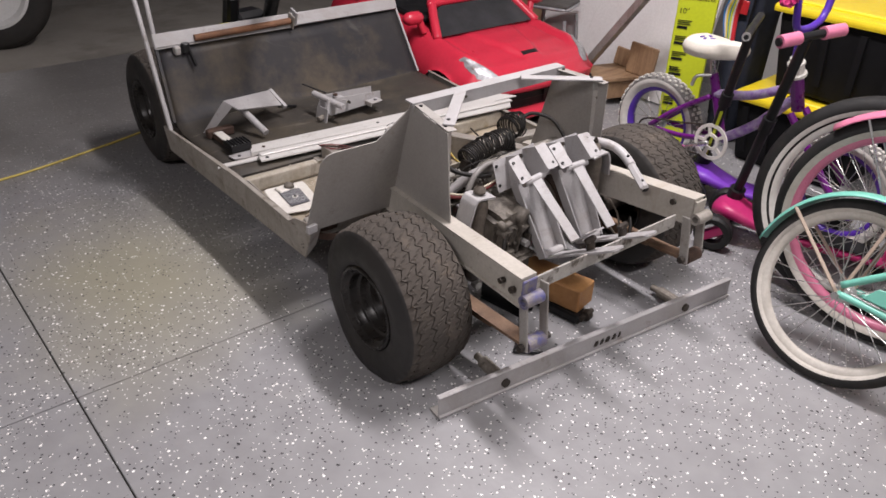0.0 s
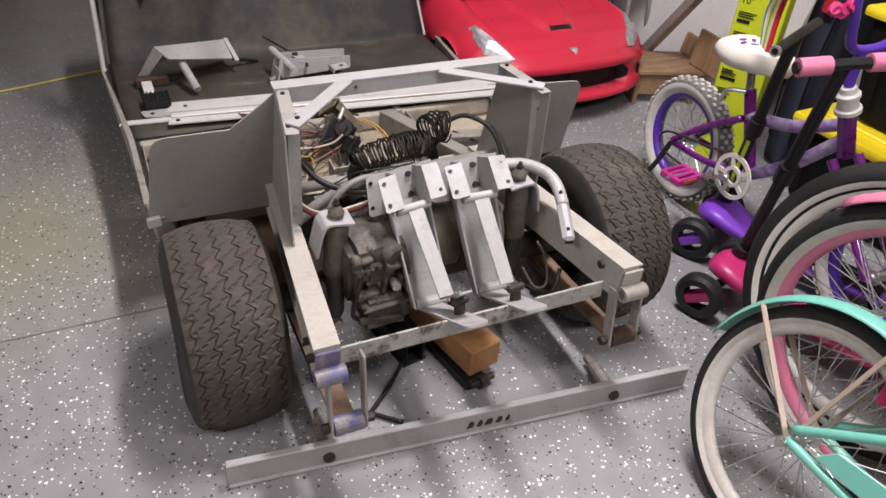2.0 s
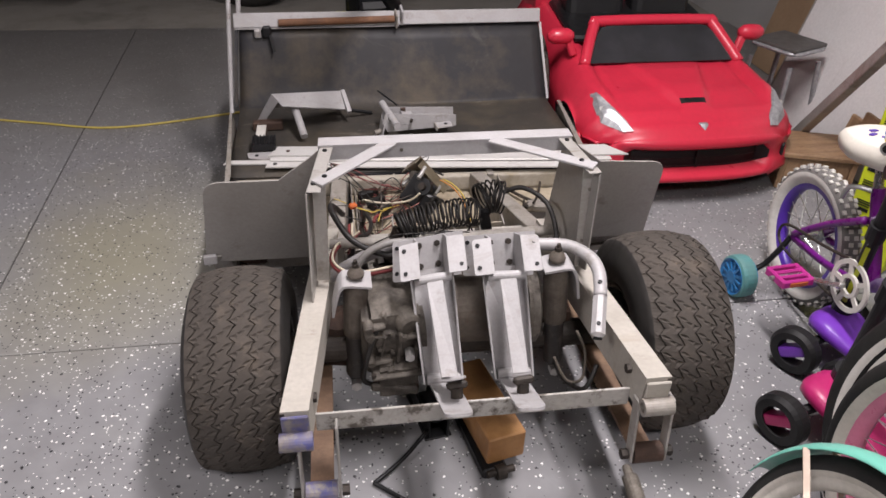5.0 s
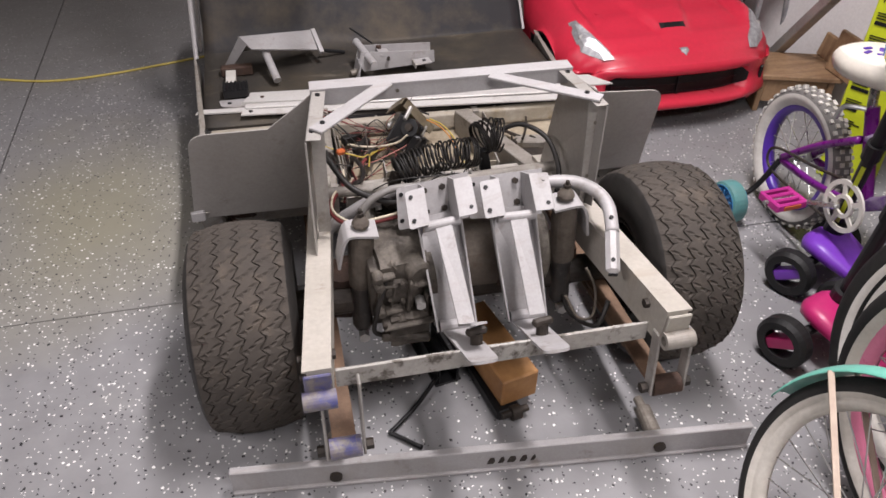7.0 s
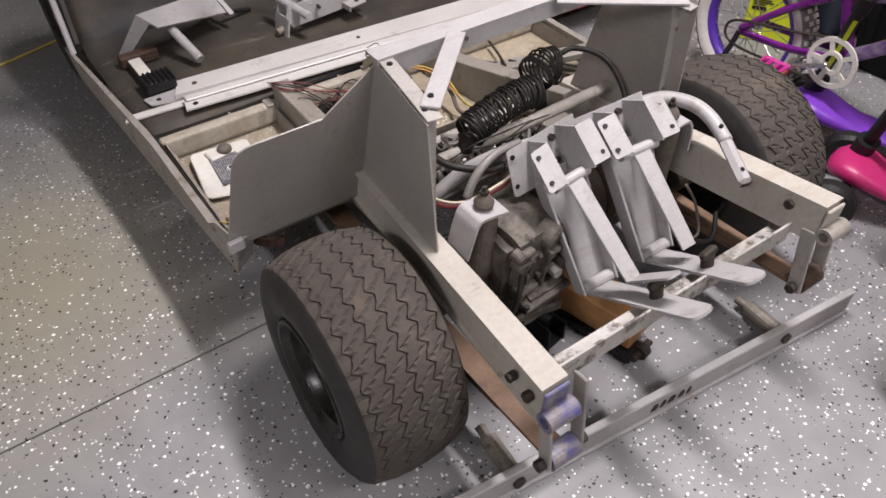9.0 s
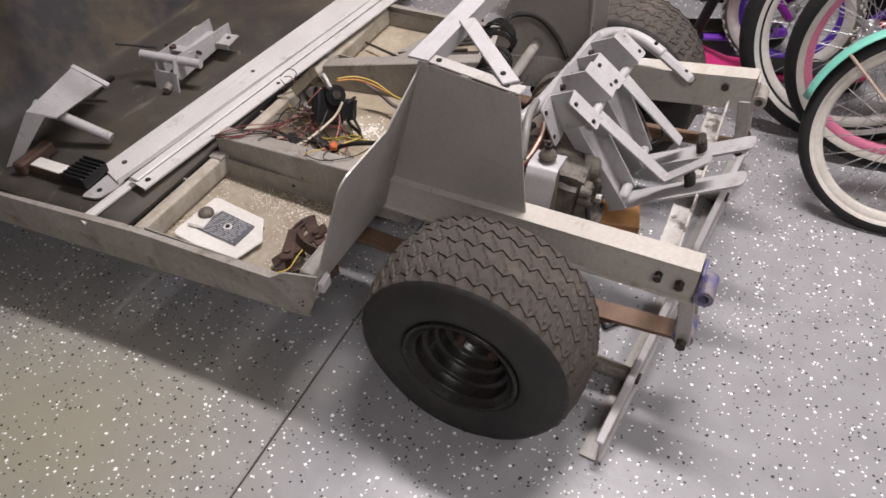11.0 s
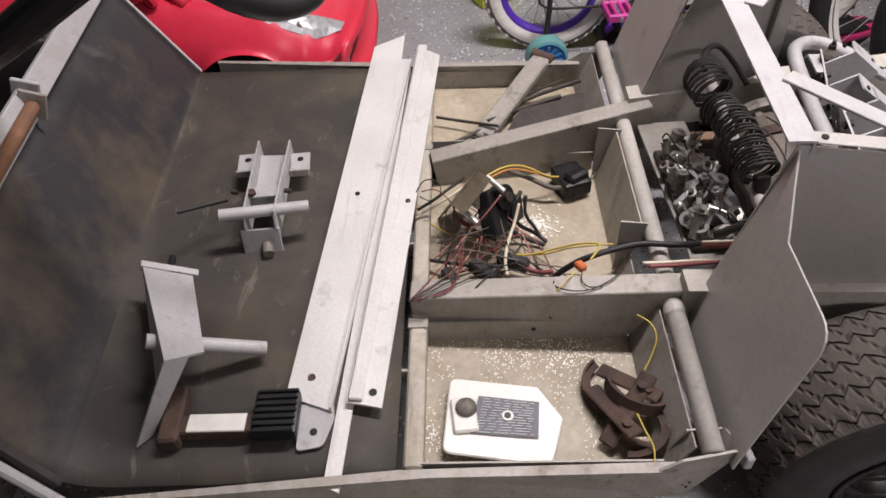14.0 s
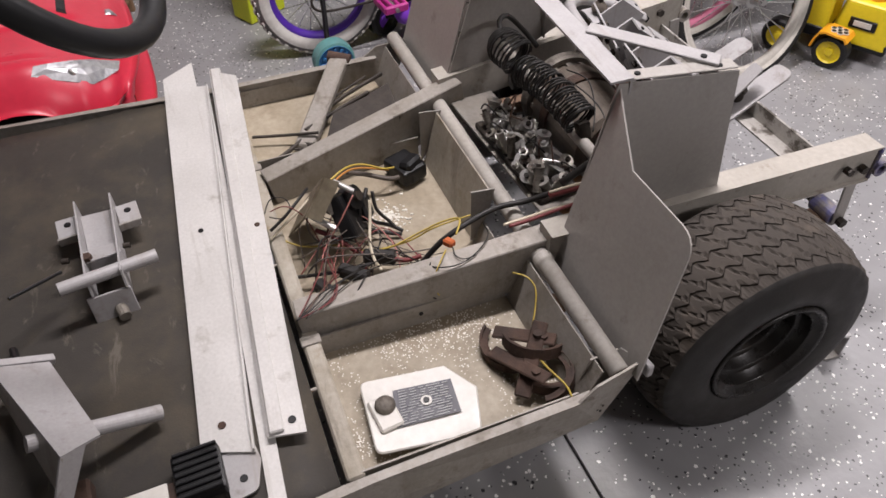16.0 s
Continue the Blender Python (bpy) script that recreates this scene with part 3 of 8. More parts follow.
# side panels, top flange and outer flaps
PL = [(-0.270, 0.288, 0.357), (-0.268, 0.312, 0.590), (-0.240, 0.505, 0.598), (-0.246, 0.575, 0.318), (-0.258, 0.46, 0.318)]
part("side_panel", sheet(PL, 0.003), M_SHEET, cart)
PR = [(0.292, 0.312, 0.385), (0.290, 0.312, 0.607), (0.272, 0.490, 0.607), (0.275, 0.575, 0.33), (0.282, 0.46, 0.325)]
part("side_panel", sheet(PR, 0.003), M_SHEET, cart)
part("panel_flange", beam((-0.256, 0.312, 0.594), (-0.228, 0.505, 0.602), 0.026, 0.003, bevel=0.0008), M_ALU, cart)
part("panel_flange", beam((0.279, 0.312, 0.611), (0.26, 0.49, 0.611), 0.026, 0.003, bevel=0.0008), M_ALU, cart)


def flap(points, corner):
    y = lambda z: 0.578 - (z - 0.315) * 0.27
    return sheet(rounded([(x, y(z), z) for x, z in points], corner, 0.035), 0.003)


part("fender_flap", flap([(-0.243, 0.592), (-0.272, 0.566), (-0.336, 0.512), (-0.492, 0.512), (-0.524, 0.272), (-0.25, 0.272)], {3}), M_SHEET, cart)
part("fender_flap", flap([(0.278, 0.6), (0.31, 0.575), (0.37, 0.53), (0.525, 0.522), (0.536, 0.29), (0.275, 0.285)], {3}), M_SHEET, cart)

part("sill_tab", block((0.030, 0.012, 0.024), (-0.512, 0.572, 0.288), (0, 0, 6), bevel=0.002), M_ALUW, cart)

# top bar, braces and uprights of the rear frame
bm = beam((-0.247, 0.487, 0.588), (0.279, 0.472, 0.600), 0.004, 0.030)
beam((-0.247, 0.503, 0.605), (0.279, 0.488, 0.616), 0.038, 0.004, bm=bm)
part("top_bar", bm, M_ALUW, cart)
part("brace", beam((-0.250, 0.335, 0.600), (-0.10, 0.478, 0.612), 0.030, 0.005, bevel=0.001), M_ALUW, cart)
part("brace", beam((0.283, 0.33, 0.617), (0.105, 0.468, 0.616), 0.030, 0.005, bevel=0.001), M_ALUW, cart)
part("upright", beam((-0.246, 0.345, 0.592), (-0.250, 0.345, 0.375), 0.024, 0.005, up=(0, 1, 0), bm=beam((-0.256, 0.357, 0.592), (-0.258, 0.357, 0.375), 0.004, 0.024, up=(0, 1, 0))), M_ALU, cart)
part("upright", beam((0.278, 0.345, 0.607), (0.289, 0.345, 0.375), 0.026, 0.005, up=(0, 1, 0), bm=beam((0.287, 0.357, 0.607), (0.296, 0.357, 0.375), 0.004, 0.026, up=(0, 1, 0))), M_ALU, cart)

# bracing tube over the axle, bent down to the right rail
TUBE = [(-0.242, 0.405, 0.335), (-0.20, 0.402, 0.366), (-0.155, 0.392, 0.398), (-0.11, 0.366, 0.430), (-0.05, 0.345, 0.442), (0.06, 0.333, 0.444), (0.12, 0.326, 0.445), (0.195, 0.319, 0.450), (0.245, 0.306, 0.451), (0.277, 0.272, 0.446), (0.285, 0.230, 0.436)]
part("bent_tube", pipe(TUBE + [(0.274, 0.178, 0.417)], 0.0130, 16), M_ALUW, cart, smooth=True)
part("cross_pipe", pipe([(-0.236, 0.462, 0.384), (0.0, 0.460, 0.386), (0.262, 0.458, 0.396)], 0.0115, 14, straight=True), M_PALE, cart, smooth=True)
part("tube_end", beam((0.2750, 0.184, 0.4195), (0.249, 0.102, 0.380), 0.0265, 0.020, bevel=0.008), M_ALUW, cart)
part("tube_mouth", beam((0.2491, 0.1024, 0.3802), (0.2488, 0.1012, 0.3796), 0.017, 0.012), M_BLACK, cart)
part("bolt", disc((0.254, 0.1205, 0.3998), 0.004, 0.003, (0, -0.4, 1)), M_BLACK, cart)
part("bolt", disc((0.276, 0.197, 0.4375), 0.004, 0.005, (0, -0.4, 1)), M_BLACK, cart)

# shock absorbers hung from hoops on the rails
for x, s in ((-0.186, -1), (0.206, 1)):
    top = Vector((x, 0.282, 0.418) if s < 0 else (x, 0.258, 0.447))
    low = Vector((x + (0.030 if s > 0 else -0.008), 0.285, 0.165))
    m = Matrix.Translation(low) @ (top - low).to_track_quat("Z", "Y").to_matrix().to_4x4()
    h = (top - low).length
    body = part("shock_absorber", lathe([(0.0, 0.0), (0.0, 0.016), (0.012, 0.021), (h * 0.46, 0.020), (h * 0.46, 0.0205)], 24, m, axis="z"), M_SHOCK, cart, smooth=False)
    part("dust_cover", lathe([(h * 0.46, 0.0), (h * 0.46, 0.023), (h * 0.47, 0.025), (h * 0.90, 0.025), (h * 0.955, 0.021), (h * 0.97, 0.012), (h * 0.97, 0.0)], 24, m, axis="z"), M_DUST, body, "dusty brown upper cover", smooth=False)
    part("rubber_bush", lathe([(0.0, 0.0), (0.0, 0.016), (0.006, 0.017), (0.012, 0.014), (0.019, 0.008), (0.026, 0.0)], 18, Matrix.Translation(top + Vector((0, 0, 0.006))), axis="z"), M_DUST, body)
    part("stud", rod(top + Vector((0, 0, 0.02)), top + Vector((0, 0, 0.042)), 0.004, 10), M_GREASE, body)
    part("nut", hex_nut(top + Vector((0, 0, 0.031)), 0.0075, 0.007), M_GREASE, body)
    part("nut", hex_nut(low + Vector((0, -0.02, -0.008)), 0.012, 0.02, (0, 1, 0)), M_STEEL, body)
    # bent strap: flat on top, one leg down to the rail
    strap = [top + Vector(v) for v in ((s * -0.030, 0, -0.004), (s * 0.018, 0, 0.002), (s * 0.032, 0, -0.006), (s * 0.040, 0, -0.026), (s * 0.050, 0.004, -0.075))]
    bm = bmesh.new()
    rings = []
    for p in smooth_path(strap, 5):
        rings.append([bm.verts.new(p + Vector((0, o, 0))) for o in (-0.028, 0.028)])
    for u, v in zip(rings, rings[1:]):
        bm.faces.new((u[0], u[1], v[1], v[0]))
    st = part("shock_mount", bm, M_ALUW, cart)
    mod = st.modifiers.new("thickness", "SOLIDIFY")
    mod.thickness = 0.005


# seat-back brackets: plate with two bent ears, arm, leg and slotted paddle
def bracket(x, skew, knob, tip, footed, lift, slope, draw, twist):
    """Hinged seat-back bracket: steep back plate, two raised ears, channel leg, arm with a foot, slotted paddle."""
    m = pose(x, 0, 0)
    looks = {"bolt_hole": M_BLACK, "bolt": M_GREASE, "slot": M_RUST, "eye": M_CAST, "knob": M_GREASE}

    def add(name, bm, label=""):
        # the head of the bracket follows the slanting tube that it is bolted to
        for v in bm.verts:
            w = max(0.0, min(1.0, (v.co.y - 0.10) / 0.13)) * max(0.0, min(1.0, (v.co.z - 0.26) / 0.12))
            v.co.z += w * (lift + slope * v.co.x)
            v.co.y += w * (draw + twist * v.co.x)
        bm.transform(m)
        part(name, bm, looks.get(name, M_ALUW), cart, label)

    ear_n = Vector((0, -0.60, 0.80))
    plate = [(-0.074, 0.299, 0.396), (0.062, 0.293, 0.390), (0.066, 0.329, 0.470), (-0.072, 0.333, 0.468)]
    add("bracket_plate", sheet(rounded([Vector(p) for p in plate], {0, 3}, 0.006), 0.003))
    for z, px in ((0.458, -0.064), (0.412, -0.066), (0.458, 0.056)):
        add("bolt_hole", disc((px, 0.3065 + (z - 0.412) * 0.43 - 0.003, z), 0.0042, 0.003, (0, -1, 0.43), 12))
    for s, e in ((-1, -0.005), (1, 0.010)):
        add("bracket_side", sheet([(s * 0.036 - e, 0.295, 0.396), (s * 0.036 - e, 0.327, 0.470), (s * 0.036 - e, 0.284, 0.491), (s * 0.036 - e, 0.224, 0.446)], 0.003))
        ear = [Vector((s * 0.036 - e, 0.226, 0.4475)), Vector((s * 0.070 - e, 0.225, 0.447)), Vector((s * 0.069 - e, 0.282, 0.490)), Vector((s * 0.036 - e, 0.284, 0.491))]
        add("bracket_ear", sheet(rounded(ear, {1, 2}, 0.006), 0.003))
        for y, z in ((0.272, 0.4825), (0.236, 0.4555)):
            add("bolt_hole", disc(Vector((s * 0.060 - e, y, z)) + ear_n * 0.001, 0.0040, 0.003, ear_n, 12))
    for px, z in ((0.014, 0.464), (0.016, 0.426), (-0.021, 0.464), (-0.019, 0.426)):
        add("bolt", hex_nut((px, 0.305 + (z - 0.424) * 0.43, z - 0.008), 0.0062, 0.016, (0, -1, 0.43)))
    add("hinge_tube", rod((-0.037, 0.246, 0.428), (0.033, 0.246, 0.426), 0.0095, 14))
    # arm: a flat bar, on one bracket with its lower end bent into a slotted foot
    top, low, wide = Vector((0.0, 0.242, 0.424)), Vector((skew, 0.087, 0.320)), Vector((0.0155, 0, 0))
    add("arm", bevelled(sheet([top - wide, low - wide, low + wide, top + wide], 0.005), 0.001))
    if footed:
        foot = [low + wide, low - wide, Vector((skew - 0.014, 0.014, 0.390)), Vector((skew + 0.016, 0.014, 0.390))]
        add("arm_foot", sheet(rounded(foot, {2, 3}, 0.010, 5), 0.004))
        add("slot", beam((skew, 0.058, 0.3500), (skew + 0.001, 0.030, 0.3775), 0.010, 0.003, up=(0, 0.7, 0.7)))
    bm = block((0.038, 0.016, 0.014), (skew + knob, 0.046, 0.344), (-30, 0, 8), bevel=0.004)
    rod((skew + knob, 0.040, 0.314), (skew + knob, 0.046, 0.342), 0.011, 12, bm)
    add("knob", bm, "black wing knob")
    # leg: a channel with its flanges towards the rear
    for s in (-1, 1):
        add("leg", beam((s * 0.040, 0.280, 0.418), (s * 0.037 + 0.014, 0.158, 0.246), 0.004, 0.036, up=(0, 1, 0.6), bevel=0.001))
    add("leg_web", sheet([(-0.040, 0.290, 0.418), (0.040, 0.290, 0.418), (0.050, 0.172, 0.244), (-0.022, 0.172, 0.244)], 0.003))
    add("foot_tube", rod((-0.020, 0.160, 0.254), (0.048, 0.160, 0.254), 0.011, 12))
    # paddle with a bolt hole near its rounded end
    ax, bx = Vector((0.012, 0.182, 0.232)), Vector((tip, -0.052, 0.374))
    d = (bx - ax).normalized()
    n = Vector((1, 0, 0)).cross(d)
    outline = rounded([ax + Vector((-0.026, 0, 0)), ax + Vector((0.026, 0, 0)), bx + Vector((0.024, 0, 0)), bx + Vector((-0.024, 0, 0))], {2, 3}, 0.018, 6)
    add("paddle", sheet(outline, 0.005))
    add("eye", disc(ax.lerp(bx, 0.93) + n * 0.004, 0.008, 0.006, n))


bracket(-0.039, 0.012, 0.006, 0.006, True, 0.0115, 0.16, -0.007, 0.0)
bracket(0.101, 0.004, -0.006, -0.012, False, 0.0165, 0.14, -0.018, -0.16)

# axle, gearbox and motor
part("axle_tube", rod((-0.36, 0.305, 0.227), (0.42, 0.305, 0.227), 0.030, 20), M_GREASE, cart, "greasy rear axle tube")


def casting(size, at, turn, rough_, seed, round_=0.35, cuts=5):
    """A rounded lump with the uneven skin of a sand casting."""
    bm = bmesh.new()
    bmesh.ops.create_cube(bm, size=1.0)
    bmesh.ops.subdivide_edges(bm, edges=bm.edges, cuts=cuts, use_grid_fill=True)
    for v in bm.verts:
        ball = v.co.normalized() * 0.62
        v.co = v.co.lerp(ball, round_)
        v.co = Vector((v.co.x * size[0], v.co.y * size[1], v.co.z * size[2]))
        v.co += noise.noise_vector(v.co * 34 + Vector((seed, 0, 0))) * rough_
    bm.transform(pose(*at, *turn))
    return bm


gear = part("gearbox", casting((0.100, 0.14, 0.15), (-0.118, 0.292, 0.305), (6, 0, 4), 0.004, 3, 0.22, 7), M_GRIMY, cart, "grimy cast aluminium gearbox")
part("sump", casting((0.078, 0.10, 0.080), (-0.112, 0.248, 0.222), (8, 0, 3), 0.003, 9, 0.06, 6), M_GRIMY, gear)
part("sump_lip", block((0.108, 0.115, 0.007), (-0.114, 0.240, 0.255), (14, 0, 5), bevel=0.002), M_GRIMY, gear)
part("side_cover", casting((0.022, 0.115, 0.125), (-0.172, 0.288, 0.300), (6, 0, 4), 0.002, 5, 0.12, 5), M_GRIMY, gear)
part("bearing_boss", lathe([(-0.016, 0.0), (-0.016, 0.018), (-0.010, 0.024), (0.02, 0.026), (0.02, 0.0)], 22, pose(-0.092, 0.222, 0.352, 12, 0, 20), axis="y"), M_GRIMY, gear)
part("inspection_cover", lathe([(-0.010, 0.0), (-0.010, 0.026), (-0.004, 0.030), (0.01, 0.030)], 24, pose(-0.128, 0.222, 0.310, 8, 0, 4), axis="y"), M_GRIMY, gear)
for k in range(5):
    a = 2 * math.pi * k / 5
    part("cover_bolt", hex_nut((-0.128 + 0.022 * math.cos(a), 0.208, 0.310 + 0.022 * math.sin(a)), 0.0045, 0.008, (0, 1, 0)), M_GRIMY, gear)
part("filler_plug", hex_nut((-0.088, 0.205, 0.282), 0.010, 0.024, (0, 1, 0)), M_STEEL, gear)
part("casting_flange", lathe([(-0.006, 0.05), (-0.006, 0.074), (0.006, 0.076), (0.006, 0.05)], 30, pose(-0.070, 0.280, 0.300, 0, 0, 8), closed=True), M_GRIMY, gear)
for k in range(2):
    part("casting_rib", block((0.004, 0.020, 0.085 - 0.012 * k), (-0.165 + 0.024 * k, 0.220 - 0.002 * k, 0.290 + 0.004 * k), (8, 2 + 5 * k, 4 * k), bevel=0.0015), M_GRIMY, gear)
for k in (0, 5):
    part("lip_bolt", hex_nut((-0.160 + 0.019 * k, 0.186 + 0.002 * k, 0.247), 0.0050, 0.009, (0, 0.1, 1)), M_GREASE, gear)
for k in range(8):
    a = k * 0.82
    part("case_bolt", hex_nut((-0.066, 0.280 + 0.066 * math.cos(a), 0.300 + 0.066 * math.sin(a)), 0.006, 0.018, (1, 0, 0)), M_GREASE, gear)
for k, (p, q) in enumerate((((-0.175, 0.235, 0.335), (-0.13, 0.222, 0.37)), ((-0.172, 0.222, 0.24), (-0.12, 0.205, 0.255)), ((-0.165, 0.21, 0.20), (-0.07, 0.195, 0.196)))):
    part("casting_web", beam(p, q, 0.016, 0.02, bevel=0.004), M_GRIMY, gear)
part("breather_hose", pipe([(-0.165, 0.215, 0.20), (-0.18, 0.20, 0.23), (-0.172, 0.195, 0.285), (-0.150, 0.215, 0.345)], 0.005, 8), M_CABLE, gear, smooth=True)
# ribs and bolted lugs down the case's tail face
for k, (x, y, z, w, h) in enumerate(((-0.150, 0.212, 0.352, 0.030, 0.010), (-0.146, 0.214, 0.330, 0.034, 0.008), (-0.142, 0.210, 0.268, 0.040, 0.009), (-0.100, 0.206, 0.248, 0.046, 0.010), (-0.085, 0.214, 0.325, 0.028, 0.012))):
    part("casting_rib", block((w, 0.020, h), (x, y, z), (8 + 3 * k, 10 * (k % 2) - 5, 6), bevel=0.003), M_GRIMY, gear)
    part("lug", lathe([(-0.010, 0.0), (-0.010, 0.007), (-0.006, 0.010), (0.012, 0.011)], 14, pose(x - w * 0.55, y - 0.004, z, 8, 0, 4), axis="y"), M_GRIMY, gear)
for x, z, h in ((-0.163, 0.315, 0.055), (-0.108, 0.300, 0.085), (-0.076, 0.270, 0.07)):
    part("casting_rib", block((0.007, 0.026, h), (x, 0.214, z), (8, 3, 2), bevel=0.0025), M_GRIMY, gear)
part("brake_cable", pipe([(0.245, 0.30, 0.20), (0.23, 0.22, 0.19), (0.255, 0.14, 0.215), (0.285, 0.16, 0.26)], 0.005, 8), M_CABLE, cart, smooth=True)
motor = part("motor", lathe([(-0.12, 0.0), (-0.12, 0.07), (-0.11, 0.082), (0.07, 0.085), (0.08, 0.078), (0.10, 0.074), (0.115, 0.04), (0.115, 0.0)], 40, pose(0.08, 0.345, 0.29)), M_MOTOR, cart, "dusty brown electric motor")
part("end_bell", lathe([(-0.012, 0.078), (-0.012, 0.090), (-0.004, 0.093), (0.010, 0.093), (0.016, 0.084), (0.016, 0.05)], 40, pose(0.178, 0.345, 0.292)), M_CAST, motor)
part("motor_band", lathe([(-0.012, 0.084), (-0.012, 0.089), (0.012, 0.089), (0.012, 0.084)], 40, pose(0.10, 0.345, 0.29)), M_RUST, motor)
for k in range(16):
    a = 2 * math.pi * k / 16
    part("cooling_fin", block((0.05, 0.012, 0.008), (0.155, 0.345 + 0.078 * math.cos(a), 0.29 + 0.078 * math.sin(a)), (math.degrees(a) + 90, 0, 0)), M_CAST, motor)
part("axle_clamp", casting((0.07, 0.08, 0.11), (0.240, 0.345, 0.230), (0, 0, 0), 0.006, 2), M_RUST, cart)
part("axle_clamp", casting((0.07, 0.08, 0.11), (-0.215, 0.345, 0.225), (0, 0, 0), 0.006, 6), M_RUST, cart)

# cable conduit coiled like a spring
def helix(points, radius, turns, wire, sides=6, wobble=0.0):
    path = smooth_path(points, 12)
    n = int(turns * 14)
    pts = []
    for i in range(n + 1):
        f = i / n * (len(path) - 1)
        k = min(int(f), len(path) - 2)
        p = path[k].lerp(path[k + 1], f - k)
        d = (path[k + 1] - path[k]).normalized()
        u = d.cross(Vector((0, 0, 1))).normalized()
        v = u.cross(d)
        a = 2 * math.pi * turns * i / n
        loose = Vector((math.sin(a * 0.37), math.sin(a * 0.53 + 1.0), math.sin(a * 0.71 + 2.0))) * wobble
        pts.append(p + loose + radius * (math.cos(a) * u + math.sin(a) * v))
    return pipe(pts, wire, sides, straight=True)


part("coiled_cable", helix([(-0.086, 0.460, 0.420), (-0.060, 0.465, 0.428), (-0.01, 0.472, 0.436), (0.045, 0.481, 0.438), (0.088, 0.488, 0.432)], 0.0300, 25, 0.0023, wobble=0.0014), M_CABLE, cart, "black cable coiled like a spring", smooth=True)
part("coiled_cable", helix([(0.096, 0.497, 0.456), (0.121, 0.505, 0.462), (0.147, 0.503, 0.458)], 0.035, 9, 0.0023, wobble=0.0012), M_CABLE, cart, "black cable coiled like a spring", smooth=True)

part("cable_clamp", casting((0.022, 0.022, 0.036), (-0.092, 0.456, 0.402), (0, 20, 0), 0.003, 7, 0.4, 3), M_GREASE, cart)
part("cable_clamp", casting((0.024, 0.022, 0.050), (0.110, 0.494, 0.408), (0, -10, 0), 0.003, 8, 0.4, 3), M_BLACK, cart)

# resistor bank in front of the motor
bank = thing("resistor_bank", "row of bright metal terminals and resistors behind the motor", "resistors", (0.0, 0.524, 0.293))
rng = random.Random(4)
part("base", block((0.27, 0.080, 0.014), (0.0, 0.524, 0.300), (0, 0, 3), bevel=0.003), M_GREASE, bank)
for row in range(4):
    for k in range(12):
        # a wound porcelain tube on a stud, capped by a washer and a nut, each a little askew
        p = Vector((-0.120 + 0.0215 * k + rng.uniform(-0.007, 0.007), 0.493 + 0.0195 * row + rng.uniform(-0.005, 0.005), 0.306 + rng.uniform(0, 0.008)))
        h, r = rng.uniform(0.016, 0.046), rng.uniform(0.0070, 0.0135)
        lean = Vector((rng.uniform(-0.8, 0.8), rng.uniform(-0.8, 0.8), 1)).to_track_quat("Z", "Y").to_matrix().to_4x4()
        turns = max(3, int(h / 0.005))
        prof = [(0.0, 0.0)]
        for i in range(turns):
            prof += [(h * i / turns, r), (h * (i + 0.6) / turns, r), (h * (i + 0.62) / turns, r * 0.84), (h * (i + 0.98) / turns, r * 0.84)]
        prof += [(h, r * 1.15), (h + 0.002, r * 1.15), (h + 0.0022, 0.0)]
        c = part("terminal", lathe(prof, 14, Matrix.Translation(p) @ lean, axis="z"), (M_STEEL, M_CAST, M_TINNED, M_STEEL, M_TINNED)[(k + 2 * row) % 5], bank)
        top = p + lean.to_3x3() @ Vector((0, 0, h + 0.005))
        part("nut", hex_nut(top, 0.0052, 0.006, lean.to_3x3() @ Vector((0, 0, 1))), M_STEEL if k % 2 else M_GREASE, c)
        if k < 11 and (k + row) % 2 == 0:
            q = Vector((p.x + 0.0215, p.y, p.z + h * 0.9))
            part("bus_strap", beam(top, q, 0.009, 0.0016, bevel=0.0004), M_STEEL, c)
for k in range(14):
    # leads looping over the terminals
    p = Vector((-0.11 + 0.017 * k, rng.uniform(0.495, 0.55), 0.345))
    q = p + Vector((rng.uniform(-0.05, 0.05), rng.uniform(-0.03, 0.03), rng.uniform(-0.02, 0.006)))
    mid = (p + q) / 2 + Vector((rng.uniform(-0.015, 0.015), rng.uniform(-0.02, 0.02), rng.uniform(0.008, 0.028)))
    part("lead", pipe([p, mid, q], rng.uniform(0.0011, 0.0022), 5), (M_CABLE, M_WIRE_B, M_STEEL, M_CABLE)[k % 4], bank)
part("mounting_plate", block((0.40, 0.10, 0.006), (0.045, 0.522, 0.289), (0, 0, 3), bevel=0.001), M_DIRTY, cart)

# ---- floor pan: beams, tubes, trays ----
part("floor_beam", beam((-0.205, 1.03, 0.238), (-0.226, 0.55, 0.268), 0.042, 0.105, bevel=0.002), M_DIRTY, cart)
part("floor_beam", beam((0.192, 1.00, 0.209), (0.262, 0.55, 0.283), 0.042, 0.105, bevel=0.002), M_DIRTY, cart)
part("beam_hole", block((0.002, 0.016, 0.014), (0.2165, 0.713, 0.300), (8, 0, 8)), M_BLACK, cart)
part("cross_tube", rod((-0.508, 0.612, 0.285), (0.538, 0.612, 0.302), 0.0155, 20), M_PALE, cart, smooth=True)
part("tube_collar", lathe([(-0.010, 0.0165), (-0.006, 0.0178), (0.006, 0.0178), (0.010, 0.0165)], 20, pose(-0.262, 0.612, 0.289)), M_PALE, cart)


